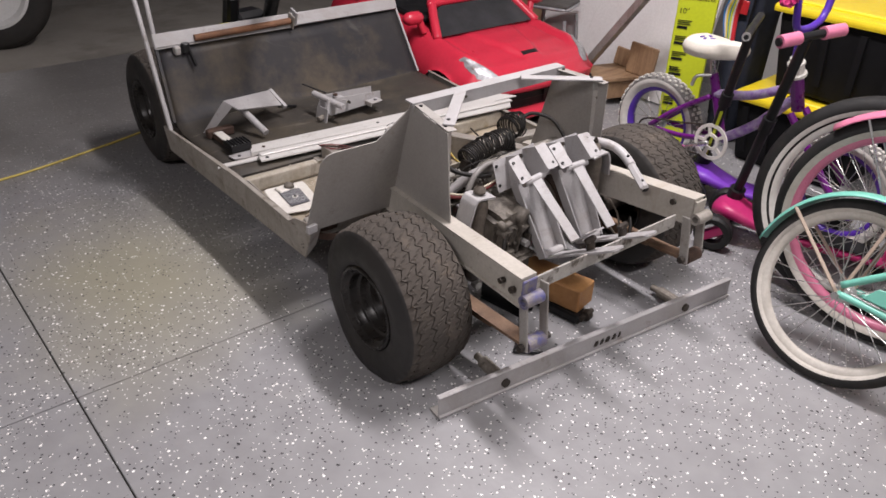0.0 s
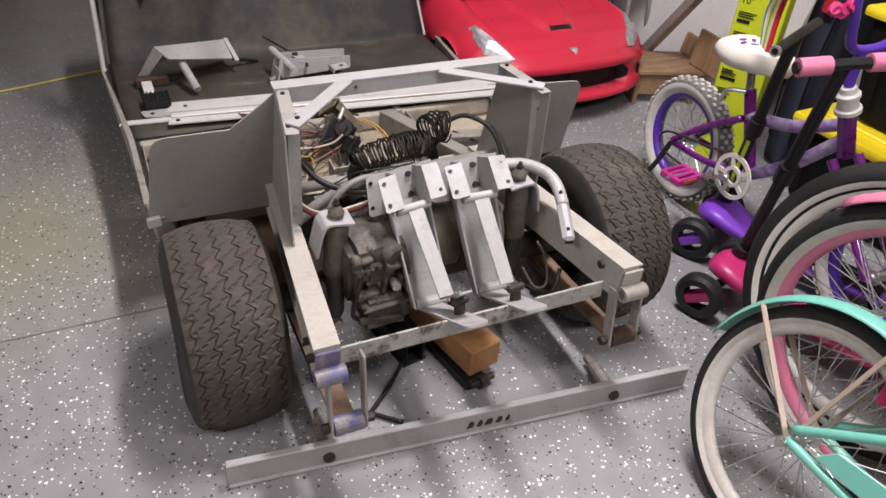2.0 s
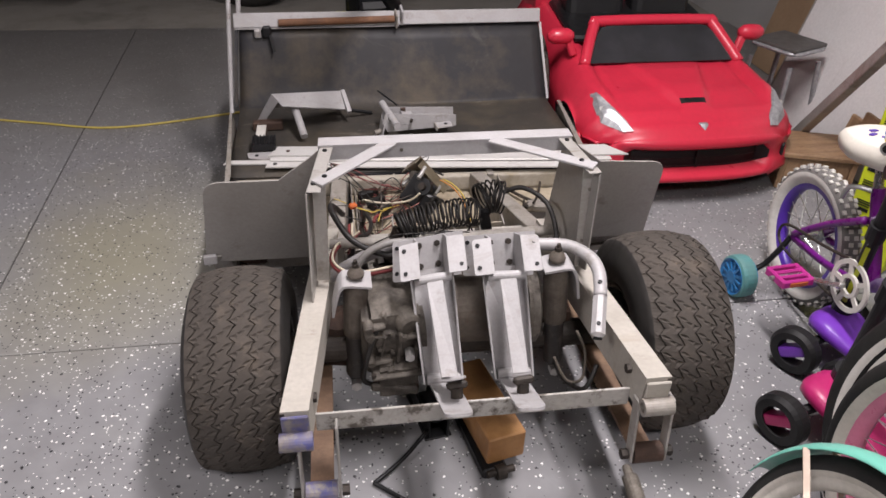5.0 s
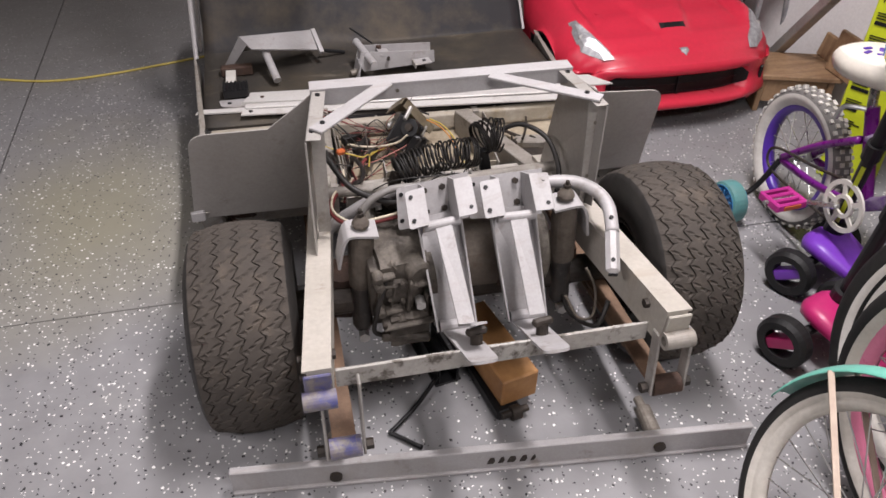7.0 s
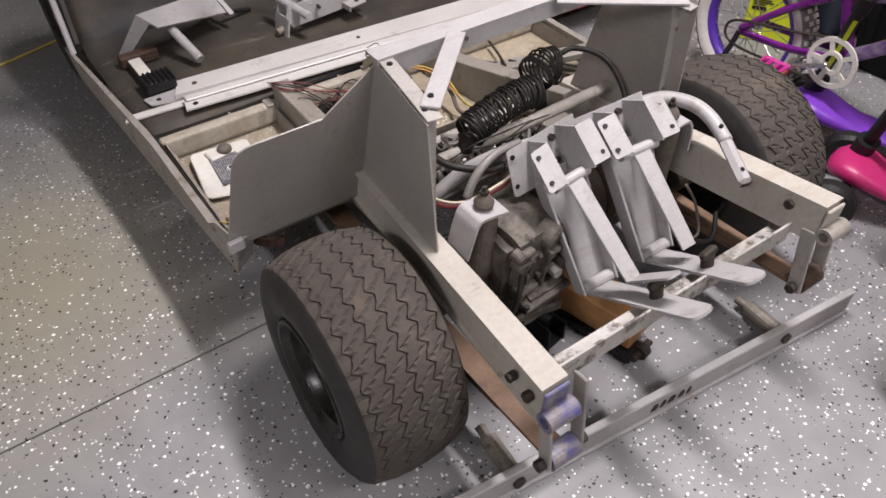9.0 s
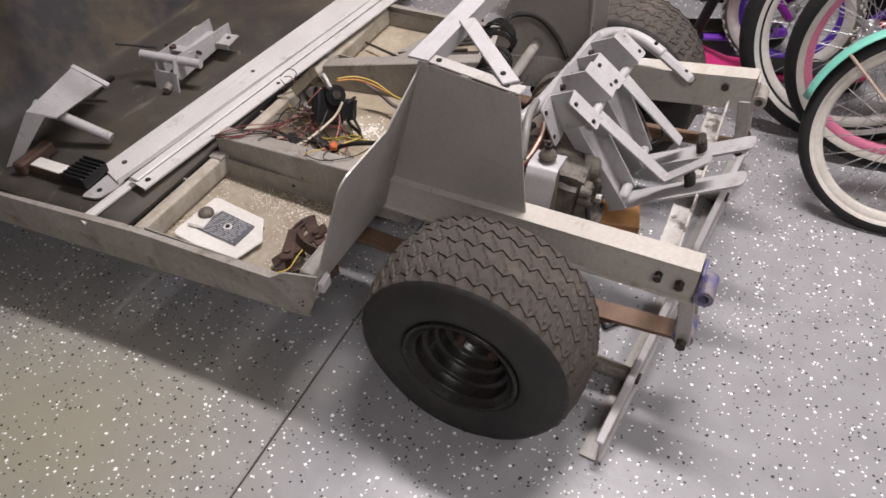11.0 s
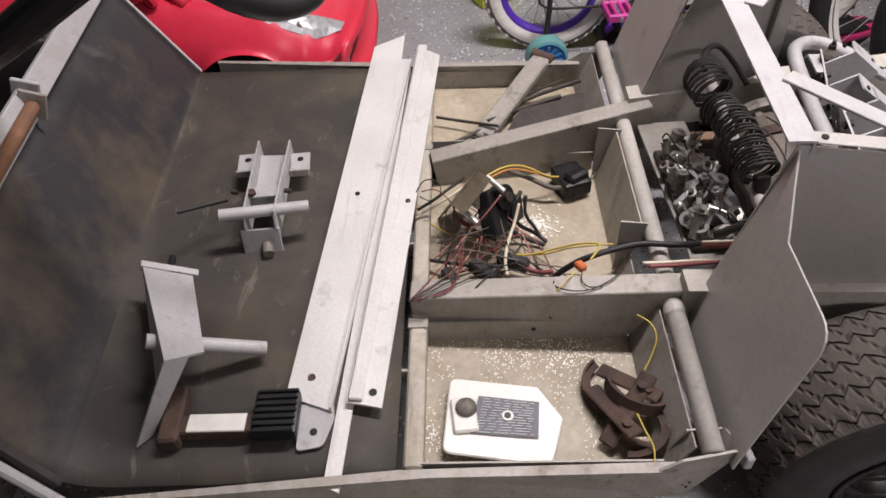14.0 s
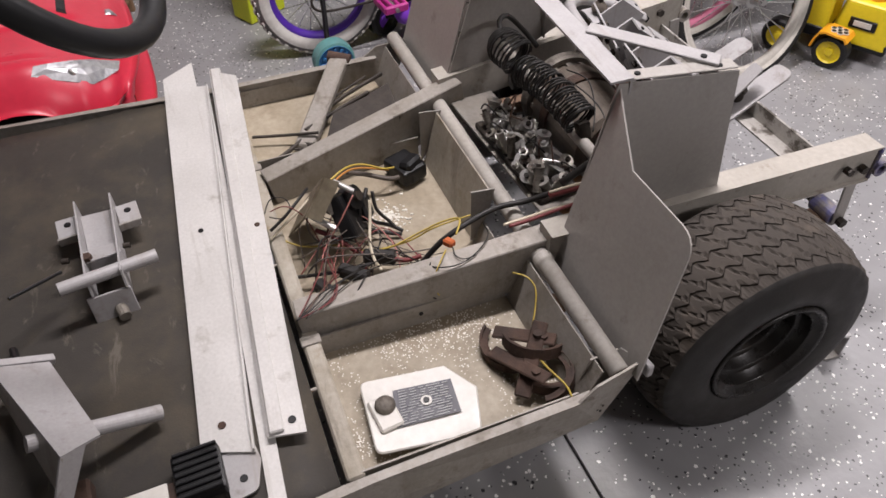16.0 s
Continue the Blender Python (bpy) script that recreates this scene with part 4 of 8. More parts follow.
def tray(x0, x1, y0, y1, z, h, hr, floor_mat_, tag, narrow=None):
    t = part("tray", block((x1 - x0, y1 - y0, 0.004), ((x0 + x1) / 2, (y0 + y1) / 2, z), bevel=0.001), floor_mat_, cart, tag)
    if narrow:
        a, b = narrow
        part("tray_wall", sheet([(a, y0, z), (b, y0, z), (b, y0 - 0.032, z + 0.120), (a, y0 - 0.032, z + 0.120)], 0.003), M_STAINED, t)
        part("tray_wall", sheet([(x0, y0, z), (a - 0.002, y0, z), (a - 0.002, y0 - 0.02, z + 0.05), (x0, y0 - 0.02, z + 0.05)], 0.003), M_DIRTY, t)
        for x in (a - 0.002, b + 0.002):
            part("return_flange", sheet([(x, y0 + 0.004, z + 0.004), (x, y0 + 0.004, z + 0.127), (x, y0 - 0.044, z + 0.121), (x, y0 - 0.030, z + 0.060)], 0.003), M_ALU, t)
    else:
        part("tray_wall", sheet([(x0, y0, z), (x1, y0, z), (x1, y0 - 0.034, z + hr), (x0, y0 - 0.034, z + hr)], 0.003), M_DIRTY, t)
    part("tray_wall", beam((x0, y1, z + h / 2), (x1, y1, z + h / 2), 0.003, h), M_DIRTY, t)
    part("tray_wall", beam((x0, y0 + 0.002, z + h / 2), (x0, y1 - 0.002, z + h / 2), 0.003, h), M_DIRTY, t)
    part("tray_wall", beam((x1, y0 + 0.002, z + h * 0.43), (x1, y1 - 0.002, z + h * 0.43), 0.004, h * 0.86), M_DIRTY, t)
    part("wall_hole", disc((x1 - 0.0028, (y0 + y1) / 2 - 0.012, z + 0.028), 0.004, 0.002, (1, 0, 0), 10), M_BLACK, t)
    part("tray_hem", beam((x0 + 0.012, y0 + 0.02, z + 0.012), (x0 + 0.012, y1 - 0.01, z + 0.012), 0.003, 0.020), M_DIRTY, t)
    return t


tray(-0.497, -0.236, 0.668, 1.015, 0.195, 0.055, 0.088, M_TRAY, "dirty battery tray speckled with pale dots")
tray(-0.178, 0.215, 0.668, 1.015, 0.195, 0.055, 0.088, M_TRAYW, "stained tan battery tray with white crust", (-0.084, 0.185))
tray(0.255, 0.545, 0.668, 1.015, 0.195, 0.055, 0.088, M_TRAYW, "stained tan battery tray")
rng = random.Random(31)
bm = bmesh.new()
for k in range(170):
    a, f = rng.uniform(0, 6.28), abs(rng.gauss(0, 0.5))
    p = (0.045 + 0.055 * f * math.cos(a), 0.795 + 0.062 * f * math.sin(a), 0.1975)
    s = rng.uniform(0.0016, 0.0046)
    block((s * 1.4, s, s * 0.5), p, (rng.uniform(-15, 15), rng.uniform(-15, 15), rng.uniform(0, 90)), bm=bm)
crust = part("acid_crust", bm, M_CRUST, cart, "white crust dried on the tray")
tagged(crust, "white crust dried on the tray", kind="stuff")
# rounded, stained channel along the front of the battery bay
bm = block((1.05, 0.029, 0.048), (0.02, 1.0215, 0.2265), bevel=0.009, segments=3)
part("front_channel", bm, M_STAINED, cart, "dirty channel with yellowish stains")
for x in (-0.245, 0.235):
    part("channel_strap", block((0.020, 0.033, 0.004), (x, 1.0215, 0.2515), bevel=0.001), M_DIRTY, cart)
for x in (-0.335, -0.05, 0.30):
    part("slot_web", block((0.006, 0.012, 0.030), (x, 1.0405, 0.232), bevel=0.001), M_DIRTY, cart)


def sill(out):
    """Outer sill: a folded channel whose rear end rakes forward to the bottom."""
    x = lambda y, k: (k + 0.040 * (y - 1.0) * (1 if y > 1.0 else 0)) * out
    pts = [(x(0.572, 0.510), 0.572, 0.296), (x(0.632, 0.508), 0.632, 0.166), (x(1.54, 0.535), 1.54, 0.172), (x(1.54, 0.545), 1.54, 0.262), (x(1.0, 0.528), 1.0, 0.262), (x(0.69, 0.524), 0.69, 0.262), (x(0.655, 0.520), 0.655, 0.286)]
    bm = sheet(pts, 0.004)
    top = [(x(0.66, 0.524), 0.66, 0.2625), (x(0.66, 0.508), 0.66, 0.2625), (x(1.04, 0.514), 1.04, 0.2625), (x(1.54, 0.538), 1.54, 0.2625), (x(1.54, 0.545), 1.54, 0.2625), (x(1.0, 0.528), 1.0, 0.2625)]
    sheet(top, 0.003, bm)
    return bm


part("sill", sill(-1), M_DIRTY, cart)
part("sill", sill(1.04), M_DIRTY, cart)
# folded end box of the sill: rear return and inner cheek
part("sill_end", sheet([(-0.509, 0.574, 0.294), (-0.507, 0.634, 0.168), (-0.470, 0.640, 0.196), (-0.472, 0.590, 0.290)], 0.003), M_ALU, cart)
part("sill_end", sheet([(-0.472, 0.592, 0.288), (-0.470, 0.640, 0.200), (-0.470, 0.662, 0.200), (-0.472, 0.640, 0.284)], 0.003), M_DIRTY, cart)
for k in range(9):
    a = k * 2.4
    part("drill_mark", disc((-0.5115, 0.640 + 0.012 * math.cos(a) * (0.3 + k / 9), 0.215 + 0.016 * math.sin(a) * (0.3 + k / 9)), 0.0022, 0.002, (1, 0, 0), 8), M_GREASE, cart)

# rubber-covered floor and sloping front board
# the mat runs up into the front board: a soft cove on one side, a crisp fold on the other
FOLD = lambda x: Vector((x, 1.547 + 0.055 * x, 0.2545))
HEAD = lambda x: Vector((x * 0.968, 1.667 + 0.092 * x, 0.501 - 0.017 * x))
bm = bmesh.new()
rows = []
for i in range(29):
    x = -0.532 + 1.082 * i / 28
    start, corner, head = Vector((x + 0.008, 1.045, 0.254)), FOLD(x), HEAD(x)
    soft = 0.012 + 0.075 * max(0.0, min(1.0, (0.05 - x) / 0.30))
    a = corner + (start - corner).normalized() * soft
    b = corner + (head - corner).normalized() * soft
    line = [start.lerp(a, k / 6) for k in range(6)]
    line += [a.lerp(corner, k / 6).lerp(corner.lerp(b, k / 6), k / 6) for k in range(7)]
    line += [b.lerp(head, (k + 1) / 5) for k in range(5)]
    row = []
    for p in line:
        wave = 0.0014 * math.sin(9 * p.x + 14 * p.y) + 0.0018 * noise.noise(Vector((p.x * 4, p.y * 5, p.z * 5)))
        row.append(bm.verts.new((p.x, p.y - (wave if p.z > 0.30 else 0.0), p.z + (wave if p.z <= 0.30 else 0.0))))
    rows.append(row)
for a, b in zip(rows, rows[1:]):
    for k in range(len(a) - 1):
        bm.faces.new((a[k], a[k + 1], b[k + 1], b[k])).material_index = 1 if k >= 9 else 0
part("floor_pan", block((1.05, 0.46, 0.008), (0.013, 1.275, 0.246), bevel=0.001), M_DASH, cart)
mat = part("floor_mat", bm, M_MAT, cart, "worn black rubber floor mat with brown scuffs", smooth=True)
mat.data.materials.append(M_DASH)
mod = mat.modifiers.new("thickness", "SOLIDIFY")
mod.thickness, mod.offset = 0.003, 1.0
back = Vector((0, 0.012, -0.002))
part("front_board", sheet([FOLD(-0.53) + back, FOLD(0.548) + back, HEAD(0.548) + back, HEAD(-0.53) + back], 0.006), M_DASH, cart, "scuffed black board sloping up at the front")
part("board_edge", beam(FOLD(0.556), HEAD(0.556), 0.008, 0.010, up=(0, 1, 0)), M_ALUW, cart)
part("board_edge", beam(FOLD(-0.540) + Vector((0, -0.02, 0.03)), HEAD(-0.540), 0.010, 0.012, up=(0, 1, 0)), M_DASH, cart)
part("dash_rail", bevelled(sheet([HEAD(-0.548) + Vector((0, -0.004, 0.002)), HEAD(0.552) + Vector((0, -0.004, 0.002)), HEAD(0.552) + Vector((0, 0.012, 0.046)), HEAD(-0.548) + Vector((0, 0.012, 0.046))], 0.012), 0.002), M_ALUW, cart, "white painted dash rail with rust and holes")
part("rail_lip", beam(HEAD(-0.545) + Vector((0, -0.008, 0.002)), HEAD(0.02) + Vector((0, -0.008, 0.002)), 0.014, 0.004, up=(0, 0, 1)), M_ALUW, cart)
part("strut", rod((-0.556, 1.497, 0.262), (-0.528, 1.90, 1.06), 0.008, 10), M_ALUW, cart)
part("strut", rod((-0.515, 1.640, 0.535), (-0.492, 1.80, 1.00), 0.008, 10), M_ALUW, cart)
# steering column and wheel
col = part("steering_column", rod((0.03, 1.88, 0.50), (-0.207, 1.19, 0.947), 0.027, 16), M_BLACK, cart)
part("steering_wheel", lathe([(0.014 * math.sin(a), 0.156 + 0.014 * math.cos(a)) for a in (2 * math.pi * k / 12 for k in range(12))], 48, Matrix.Translation((-0.207, 1.19, 0.947)) @ Vector((-0.19, -0.805, 0.59)).to_track_quat('Y', 'Z').to_matrix().to_4x4(), axis="y", closed=True), M_BLACK, cart, "black steering wheel", smooth=True)

# ---- loose things ----
def strip(name, outline, z, thick, material, label, fold=None):
    t = thing(name, label, "trim strip", (outline[0][0], outline[0][1], z))
    part("web", sheet([(x, y, z) for x, y in outline], thick), material, t)
    return t


s = strip("trim_strip", [(-0.392, 1.215), (-0.42, 1.143), (0.565, 1.06), (0.57, 1.085), (0.685, 1.082), (0.632, 1.155)], 0.262, 0.004, M_STRIP, "long pale aluminium trim strip lying on the mat")
part("edge_fold", beam((-0.418, 1.1445, 0.268), (0.560, 1.0620, 0.268), 0.003, 0.009), M_STRIP, s)
part("bolt_hole", disc((0.070, 1.148, 0.2668), 0.005, 0.002), M_BLACK, s)
part("bolt_hole", disc((-0.36, 1.18, 0.2668), 0.006, 0.002), M_RUST, s)
s = strip("trim_strip", [(-0.408, 1.122), (-0.420, 1.068), (0.572, 0.992), (0.617, 1.048)], 0.268, 0.004, M_STRIP, "long pale folded aluminium trim strip lying on the mat")
part("lip", beam((-0.408, 1.108, 0.276), (0.610, 1.034, 0.278), 0.022, 0.006, bevel=0.002), M_STRIP, s)
part("bolt_hole", disc((-0.393, 1.083, 0.2728), 0.006, 0.002), M_BLACK, s)
part("bolt_hole", disc((0.039, 1.048, 0.2728), 0.005, 0.002), M_RUST, s)
s = strip("trim_strip", [(-0.535, 1.143), (-0.545, 1.120), (0.55, 1.062), (0.55, 1.085)], 0.2555, 0.004, M_STRIP, "narrow aluminium trim strip under two wider ones")

# rear bumper lying on the floor
bump = thing("rear_bumper", "detached aluminium rear bumper lying on the floor", "bumper", (0.03, 0.0, 0))
P, Q = Vector((-0.480, 0.052, 0.0)), Vector((0.540, -0.050, 0.0))
part("face", beam(P + Vector((0, 0, 0.030)), Q + Vector((0, 0, 0.030)), 0.004, 0.060, bevel=0.001), M_ALUW, bump)
part("top_lip", beam(P + Vector((0, 0.003, 0.0625)), Q + Vector((0, 0.003, 0.0625)), 0.016, 0.006, bevel=0.002), M_ALUW, bump)
part("bottom_lip", beam(P + Vector((-0.0003, -0.003, 0.005)), Q + Vector((-0.0003, -0.003, 0.005)), 0.010, 0.008, bevel=0.002), M_ALUW, bump)
part("flange", beam(P + Vector((0, 0.018, 0.004)), Q + Vector((0, 0.018, 0.004)), 0.032, 0.004), M_ALU, bump)
ax = (Q - P).normalized()
for f in (0.19, 0.815):
    p = P.lerp(Q, f)
    nrm = Vector((ax.y, -ax.x, 0))
    part("bolt_head", disc(p + nrm * 0.004 + Vector((0, 0, 0.028)), 0.012, 0.008, nrm), M_GREASE, bump)
    part("rubber_stop", rod(p - nrm * 0.004 + Vector((0, 0, 0.026)), p - nrm * 0.095 + Vector((0, 0, 0.024)), 0.017, 16, rod(p - nrm * 0.095 + Vector((0, 0, 0.024)), p - nrm * 0.125 + Vector((0, 0, 0.022)), 0.010, 12)), M_CAST, bump)
for f, w in ((0.482, 0.016), (0.502, 0.013), (0.522, 0.018), (0.545, 0.015), (0.564, 0.010)):
    p = P.lerp(Q, f) + Vector((ax.y, -ax.x, 0)) * 0.0025
    part("badge_mark", sheet([p + ax * u + Vector((0, 0, z)) for u, z in ((-w / 2, 0.022), (w / 2 - 0.004, 0.022), (w / 2, 0.030), (w / 2 - 0.002, 0.039), (-w / 2 + 0.006, 0.039), (-w / 2 + 0.003, 0.031))], 0.0015), M_GREASE, bump)

# folded steel bracket with a cross tube, standing on the mat
t = thing("folded_bracket", "folded pale metal bracket with a cross tube, on the mat", "bracket", (-0.28, 1.39, 0.254))
A, B, C, D = Vector((-0.410, 1.362, 0.376)), Vector((-0.376, 1.321, 0.351)), Vector((-0.180, 1.400, 0.303)), Vector((-0.194, 1.468, 0.341))
part("plate", sheet([A, B, C, D], 0.004), M_ALUW, t)
part("skirt", sheet([D, A, A + Vector((-0.012, 0.022, -0.052)), D + Vector((-0.004, 0.008, -0.046))], 0.003), M_ALU, t)
part("leg", sheet([A, A.lerp(B, 0.62), Vector((-0.452, 1.402, 0.258)), Vector((-0.472, 1.420, 0.258))], 0.003), M_ALUW, t)
part("end_bar", beam((-0.186, 1.474, 0.342), (-0.166, 1.396, 0.296), 0.014, 0.012, bevel=0.001), M_ALUW, t)
part("cross_tube", rod((-0.352, 1.412, 0.352), (-0.311, 1.258, 0.277), 0.0115, 18), M_ALUW, t)
part("pin", rod((-0.170, 1.445, 0.285), (-0.09, 1.47, 0.262), 0.006, 10), M_BLACK, t)

# channel-shaped pedal mount
t = thing("pedal_mount", "channel-shaped pale metal pedal mount with cross tube, on the mat", "bracket", (0.06, 1.32, 0.254))
for y, d in ((1.338, 0.008), (1.280, 0.004)):
    # cheeks of the channel, upright along the mount
    part("cheek", sheet([(-0.066, y - d, 0.306), (-0.056, y - d, 0.338), (0.170, y + d, 0.326), (0.172, y + d, 0.288), (-0.050, y - d, 0.276)], 0.003), M_ALUW, t)
part("web", sheet([(-0.005, 1.277, 0.300), (0.156, 1.284, 0.296), (0.156, 1.345, 0.296), (-0.005, 1.331, 0.300)], 0.003), M_ALUW, t)
for y in (1.262, 1.366):
    tab = part("tab", block((0.052, 0.038, 0.005), (0.128, y, 0.302), (0, -3, 6), bevel=0.001), M_ALUW, t)
    part("tab_fold", block((0.005, 0.038, 0.016), (0.103, y, 0.296), (0, 0, 6), bevel=0.001), M_ALU, tab)
    part("bolt_hole", disc((0.134, y, 0.3055), 0.006, 0.002), M_BLACK, tab)
part("cross_tube", rod((-0.060, 1.374, 0.334), (-0.024, 1.222, 0.320), 0.0110, 18), M_ALUW, t, smooth=False)
part("stop", block((0.036, 0.056, 0.004), (0.016, 1.306, 0.322), (0, 10, 6), bevel=0.001), M_ALUW, t)
part("bolt", hex_nut((0.004, 1.330, 0.329), 0.009, 0.010), M_RUST, t)
part("foot_plate", block((0.005, 0.070, 0.050), (-0.066, 1.308, 0.276), (0, 12, 4), bevel=0.001), M_ALUW, t)
part("foot_stub", rod((-0.068, 1.300, 0.268), (-0.090, 1.294, 0.265), 0.010, 14), M_CAST, t)
for y in (1.262, 1.362):
    part("pin_end", rod((0.024, y, 0.316), (0.026, y + 0.012, 0.316), 0.005, 10), M_GREASE, t)
part("lever", rod((-0.010, 1.372, 0.326), (-0.070, 1.440, 0.352), 0.003, 8), M_BLACK, t)

# brake pedal: rusty pivot, shaft and ribbed rubber pad
t = thing("brake_pedal", "detached brake pedal with rusty pivot and ribbed black pad", "pedal", (-0.44, 1.28, 0.254))
part("pivot", block((0.095, 0.030, 0.030), (-0.430, 1.372, 0.270), (0, 0, 3), bevel=0.004), M_RUST, t)
part("shaft", beam((-0.447, 1.360, 0.268), (-0.445, 1.240, 0.268), 0.030, 0.022, bevel=0.003), M_RUST, t)
part("paint_patch", beam((-0.447, 1.346, 0.2805), (-0.446, 1.262, 0.2805), 0.029, 0.004, bevel=0.001), M_WHITE, t)
pad = part("pad", block((0.072, 0.066, 0.022), (-0.433, 1.220, 0.276), (0, 0, 2), bevel=0.005, segments=2), M_BLACK, t)
for k in range(7):
    part("rib", beam((-0.466 + 0.011 * k, 1.250, 0.2885), (-0.464 + 0.011 * k, 1.190, 0.2885), 0.005, 0.006, bevel=0.001), M_BLACK, pad)
t = thing("mounting_tab", "small drilled aluminium tab beside the brake pedal", "bracket", (-0.45, 1.17, 0.254))
part("web", sheet(rounded([(-0.405, 1.19, 0.258), (-0.482, 1.188, 0.258), (-0.475, 1.150, 0.258), (-0.43, 1.138, 0.258), (-0.405, 1.142, 0.258)], {1, 2}, 0.008), 0.003), M_ALUW, t)
part("bolt_hole", disc((-0.452, 1.166, 0.2618), 0.0055, 0.002), M_BLACK, t)

M_PRINTW = surf("pale_print", (0.42, 0.42, 0.42), rough=0.6)
# white cover plate with a printed label
t = thing("cover_plate", "white plastic cover plate with a grey printed label in the tray", "plate", (-0.41, 0.88, 0.197))
Z = 0.212
part("body", bevelled(sheet(rounded([Vector(p) for p in ((-0.462, 0.982, Z), (-0.484, 0.822, Z - 0.006), (-0.405, 0.797, Z - 0.004), (-0.350, 0.832, Z), (-0.330, 0.970, Z))], {0, 1, 4}, 0.014, 5), 0.006), 0.002), M_WHITE, t)
part("label", sheet([(-0.367, 0.925, Z + 0.0072), (-0.380, 0.832, Z + 0.0072), (-0.440, 0.838, Z + 0.0045), (-0.432, 0.940, Z + 0.006)][::-1], 0.0012), M_LABEL, t)
rngp = random.Random(8)
for k in range(13):
    f = (k + 0.8) / 13.6
    a = Vector((-0.3685, 0.922, Z + 0.0095)).lerp(Vector((-0.434, 0.936, Z + 0.0085)), f)
    b = Vector((-0.381, 0.835, Z + 0.0095)).lerp(Vector((-0.440, 0.841, Z + 0.007)), f)
    u = 0.05
    while u < 0.92:
        v = min(0.95, u + rngp.uniform(0.08, 0.26))
        part("print_bar", beam(a.lerp(b, u), a.lerp(b, v), 0.0015, 0.0006), M_PRINTW, t)
        u = v + rngp.uniform(0.03, 0.08)
part("eyelet", disc((-0.404, 0.882, Z + 0.0085), 0.009, 0.003, bm=None), M_WHITE, t)
part("eyelet_hole", disc((-0.404, 0.882, Z + 0.0105), 0.005, 0.002), M_BLACK, t)
part("knob_base", block((0.06, 0.038, 0.008), (-0.402, 0.948, Z + 0.009), (0, 0, 6), bevel=0.003), M_WHITE, t)
part("knob", lathe([(0.0, 0.0165), (0.006, 0.016), (0.011, 0.012), (0.014, 0.0)], 20, Matrix.Translation((-0.392, 0.945, Z + 0.012)), axis="z"), M_CAST, t, smooth=True)

# rusty brake shoes heaped in the tray corner
def brake_shoe(x, y, z, turn, tilt, r):
    t = thing("brake_shoe", "old rusty curved brake shoe in the tray", "brake shoe", (x, y, z), "brake shoes in the tray")
    pts = [Vector((r * math.cos(a), r * math.sin(a), 0)) for a in (math.radians(15 + 15 * k) for k in range(11))]
    m = pose(x, y, z, tilt, 0, turn)
    bm = bmesh.new()
    rings = []
    for p in pts:
        rings.append([bm.verts.new(m @ (p * f + Vector((0, 0, h)))) for f, h in ((0.97, -0.010), (1.05, -0.010), (1.05, 0.010), (0.97, 0.010))])
    for u, v in zip(rings, rings[1:]):
        for k in range(4):
            bm.faces.new((u[k], u[(k + 1) % 4], v[(k + 1) % 4], v[k]))
    bm.faces.new(rings[0])
    bm.faces.new(rings[-1][::-1])
    part("lining", bm, M_RUST, t)
    web = [m @ (p * 0.97) for p in pts] + [m @ (p * 0.79) for p in reversed(pts)]
    part("web", sheet(web, 0.004), M_RUST, t)


brake_shoe(-0.405, 0.672, 0.210, 100, 4, 0.056)
brake_shoe(-0.345, 0.705, 0.212, 20, -6, 0.054)
brake_shoe(-0.430, 0.700, 0.222, 150, 12, 0.054)
brake_shoe(-0.362, 0.675, 0.228, 60, 20, 0.052)

t = thing("rusty_linkage", "flat rusty brake linkage on the heap of shoes", "linkage", (-0.40, 0.68, 0.2))
for p, q in (((-0.33, 0.735, 0.235), (-0.395, 0.655, 0.25)), ((-0.355, 0.75, 0.22), (-0.455, 0.70, 0.245)), ((-0.45, 0.74, 0.212), (-0.36, 0.665, 0.262))):
    part("strap", beam(p, q, 0.026, 0.006, bevel=0.002), M_RUST, t)
    part("rivet", disc(Vector(p).lerp(Vector(q), 0.8) + Vector((0, 0, 0.005)), 0.007, 0.008), M_RUST, t)

# slotted lever lying in the far tray
t = thing("brake_lever", "grey aluminium lever lying across the tray", "lever", (0.44, 0.83, 0.2))
part("arm", beam((0.555, 0.748, 0.262), (0.320, 0.900, 0.205), 0.045, 0.022, bevel=0.004), M_DIRTY, t)
part("pivot", disc((0.56, 0.745, 0.265), 0.014, 0.055, (0.5, 0.8, 0.1)), M_RUST, t)
t = thing("link_rod", "thin black steel rod lying in the tray", "rod", (0.4, 0.95, 0.2))
part("shank", pipe([(0.50, 0.66, 0.235), (0.44, 0.80, 0.222), (0.34, 0.90, 0.215), (0.27, 1.005, 0.212)], 0.005, 8), M_GREASE, t)
part("clip", block((0.05, 0.02, 0.012), (0.33, 0.89, 0.212), (0, 0, 30), bevel=0.003), M_GREASE, t)
for p, q, r in (((0.385, 1.000, 0.222), (0.330, 0.862, 0.232), 0.0035), ((0.360, 0.885, 0.225), (0.440, 0.712, 0.232), 0.0045), ((0.405, 0.870, 0.226), (0.500, 0.700, 0.238), 0.003), ((0.320, 0.925, 0.212), (0.275, 0.80, 0.214), 0.003)):
    part("shank", pipe([p, Vector(p).lerp(Vector(q), 0.5) + Vector((0.006, 0.004, -0.004)), q], r, 8), M_GREASE, t)
t = thing("spare_panel", "dark folded metal panel lying in the tray", "panel", (0.42, 0.72, 0.2))
part("web", sheet([(0.300, 0.86, 0.204), (0.37, 0.66, 0.206), (0.47, 0.645, 0.225), (0.40, 0.81, 0.222)], 0.004), M_GREASE, t)

# ---- wiring ----
rng = random.Random(11)


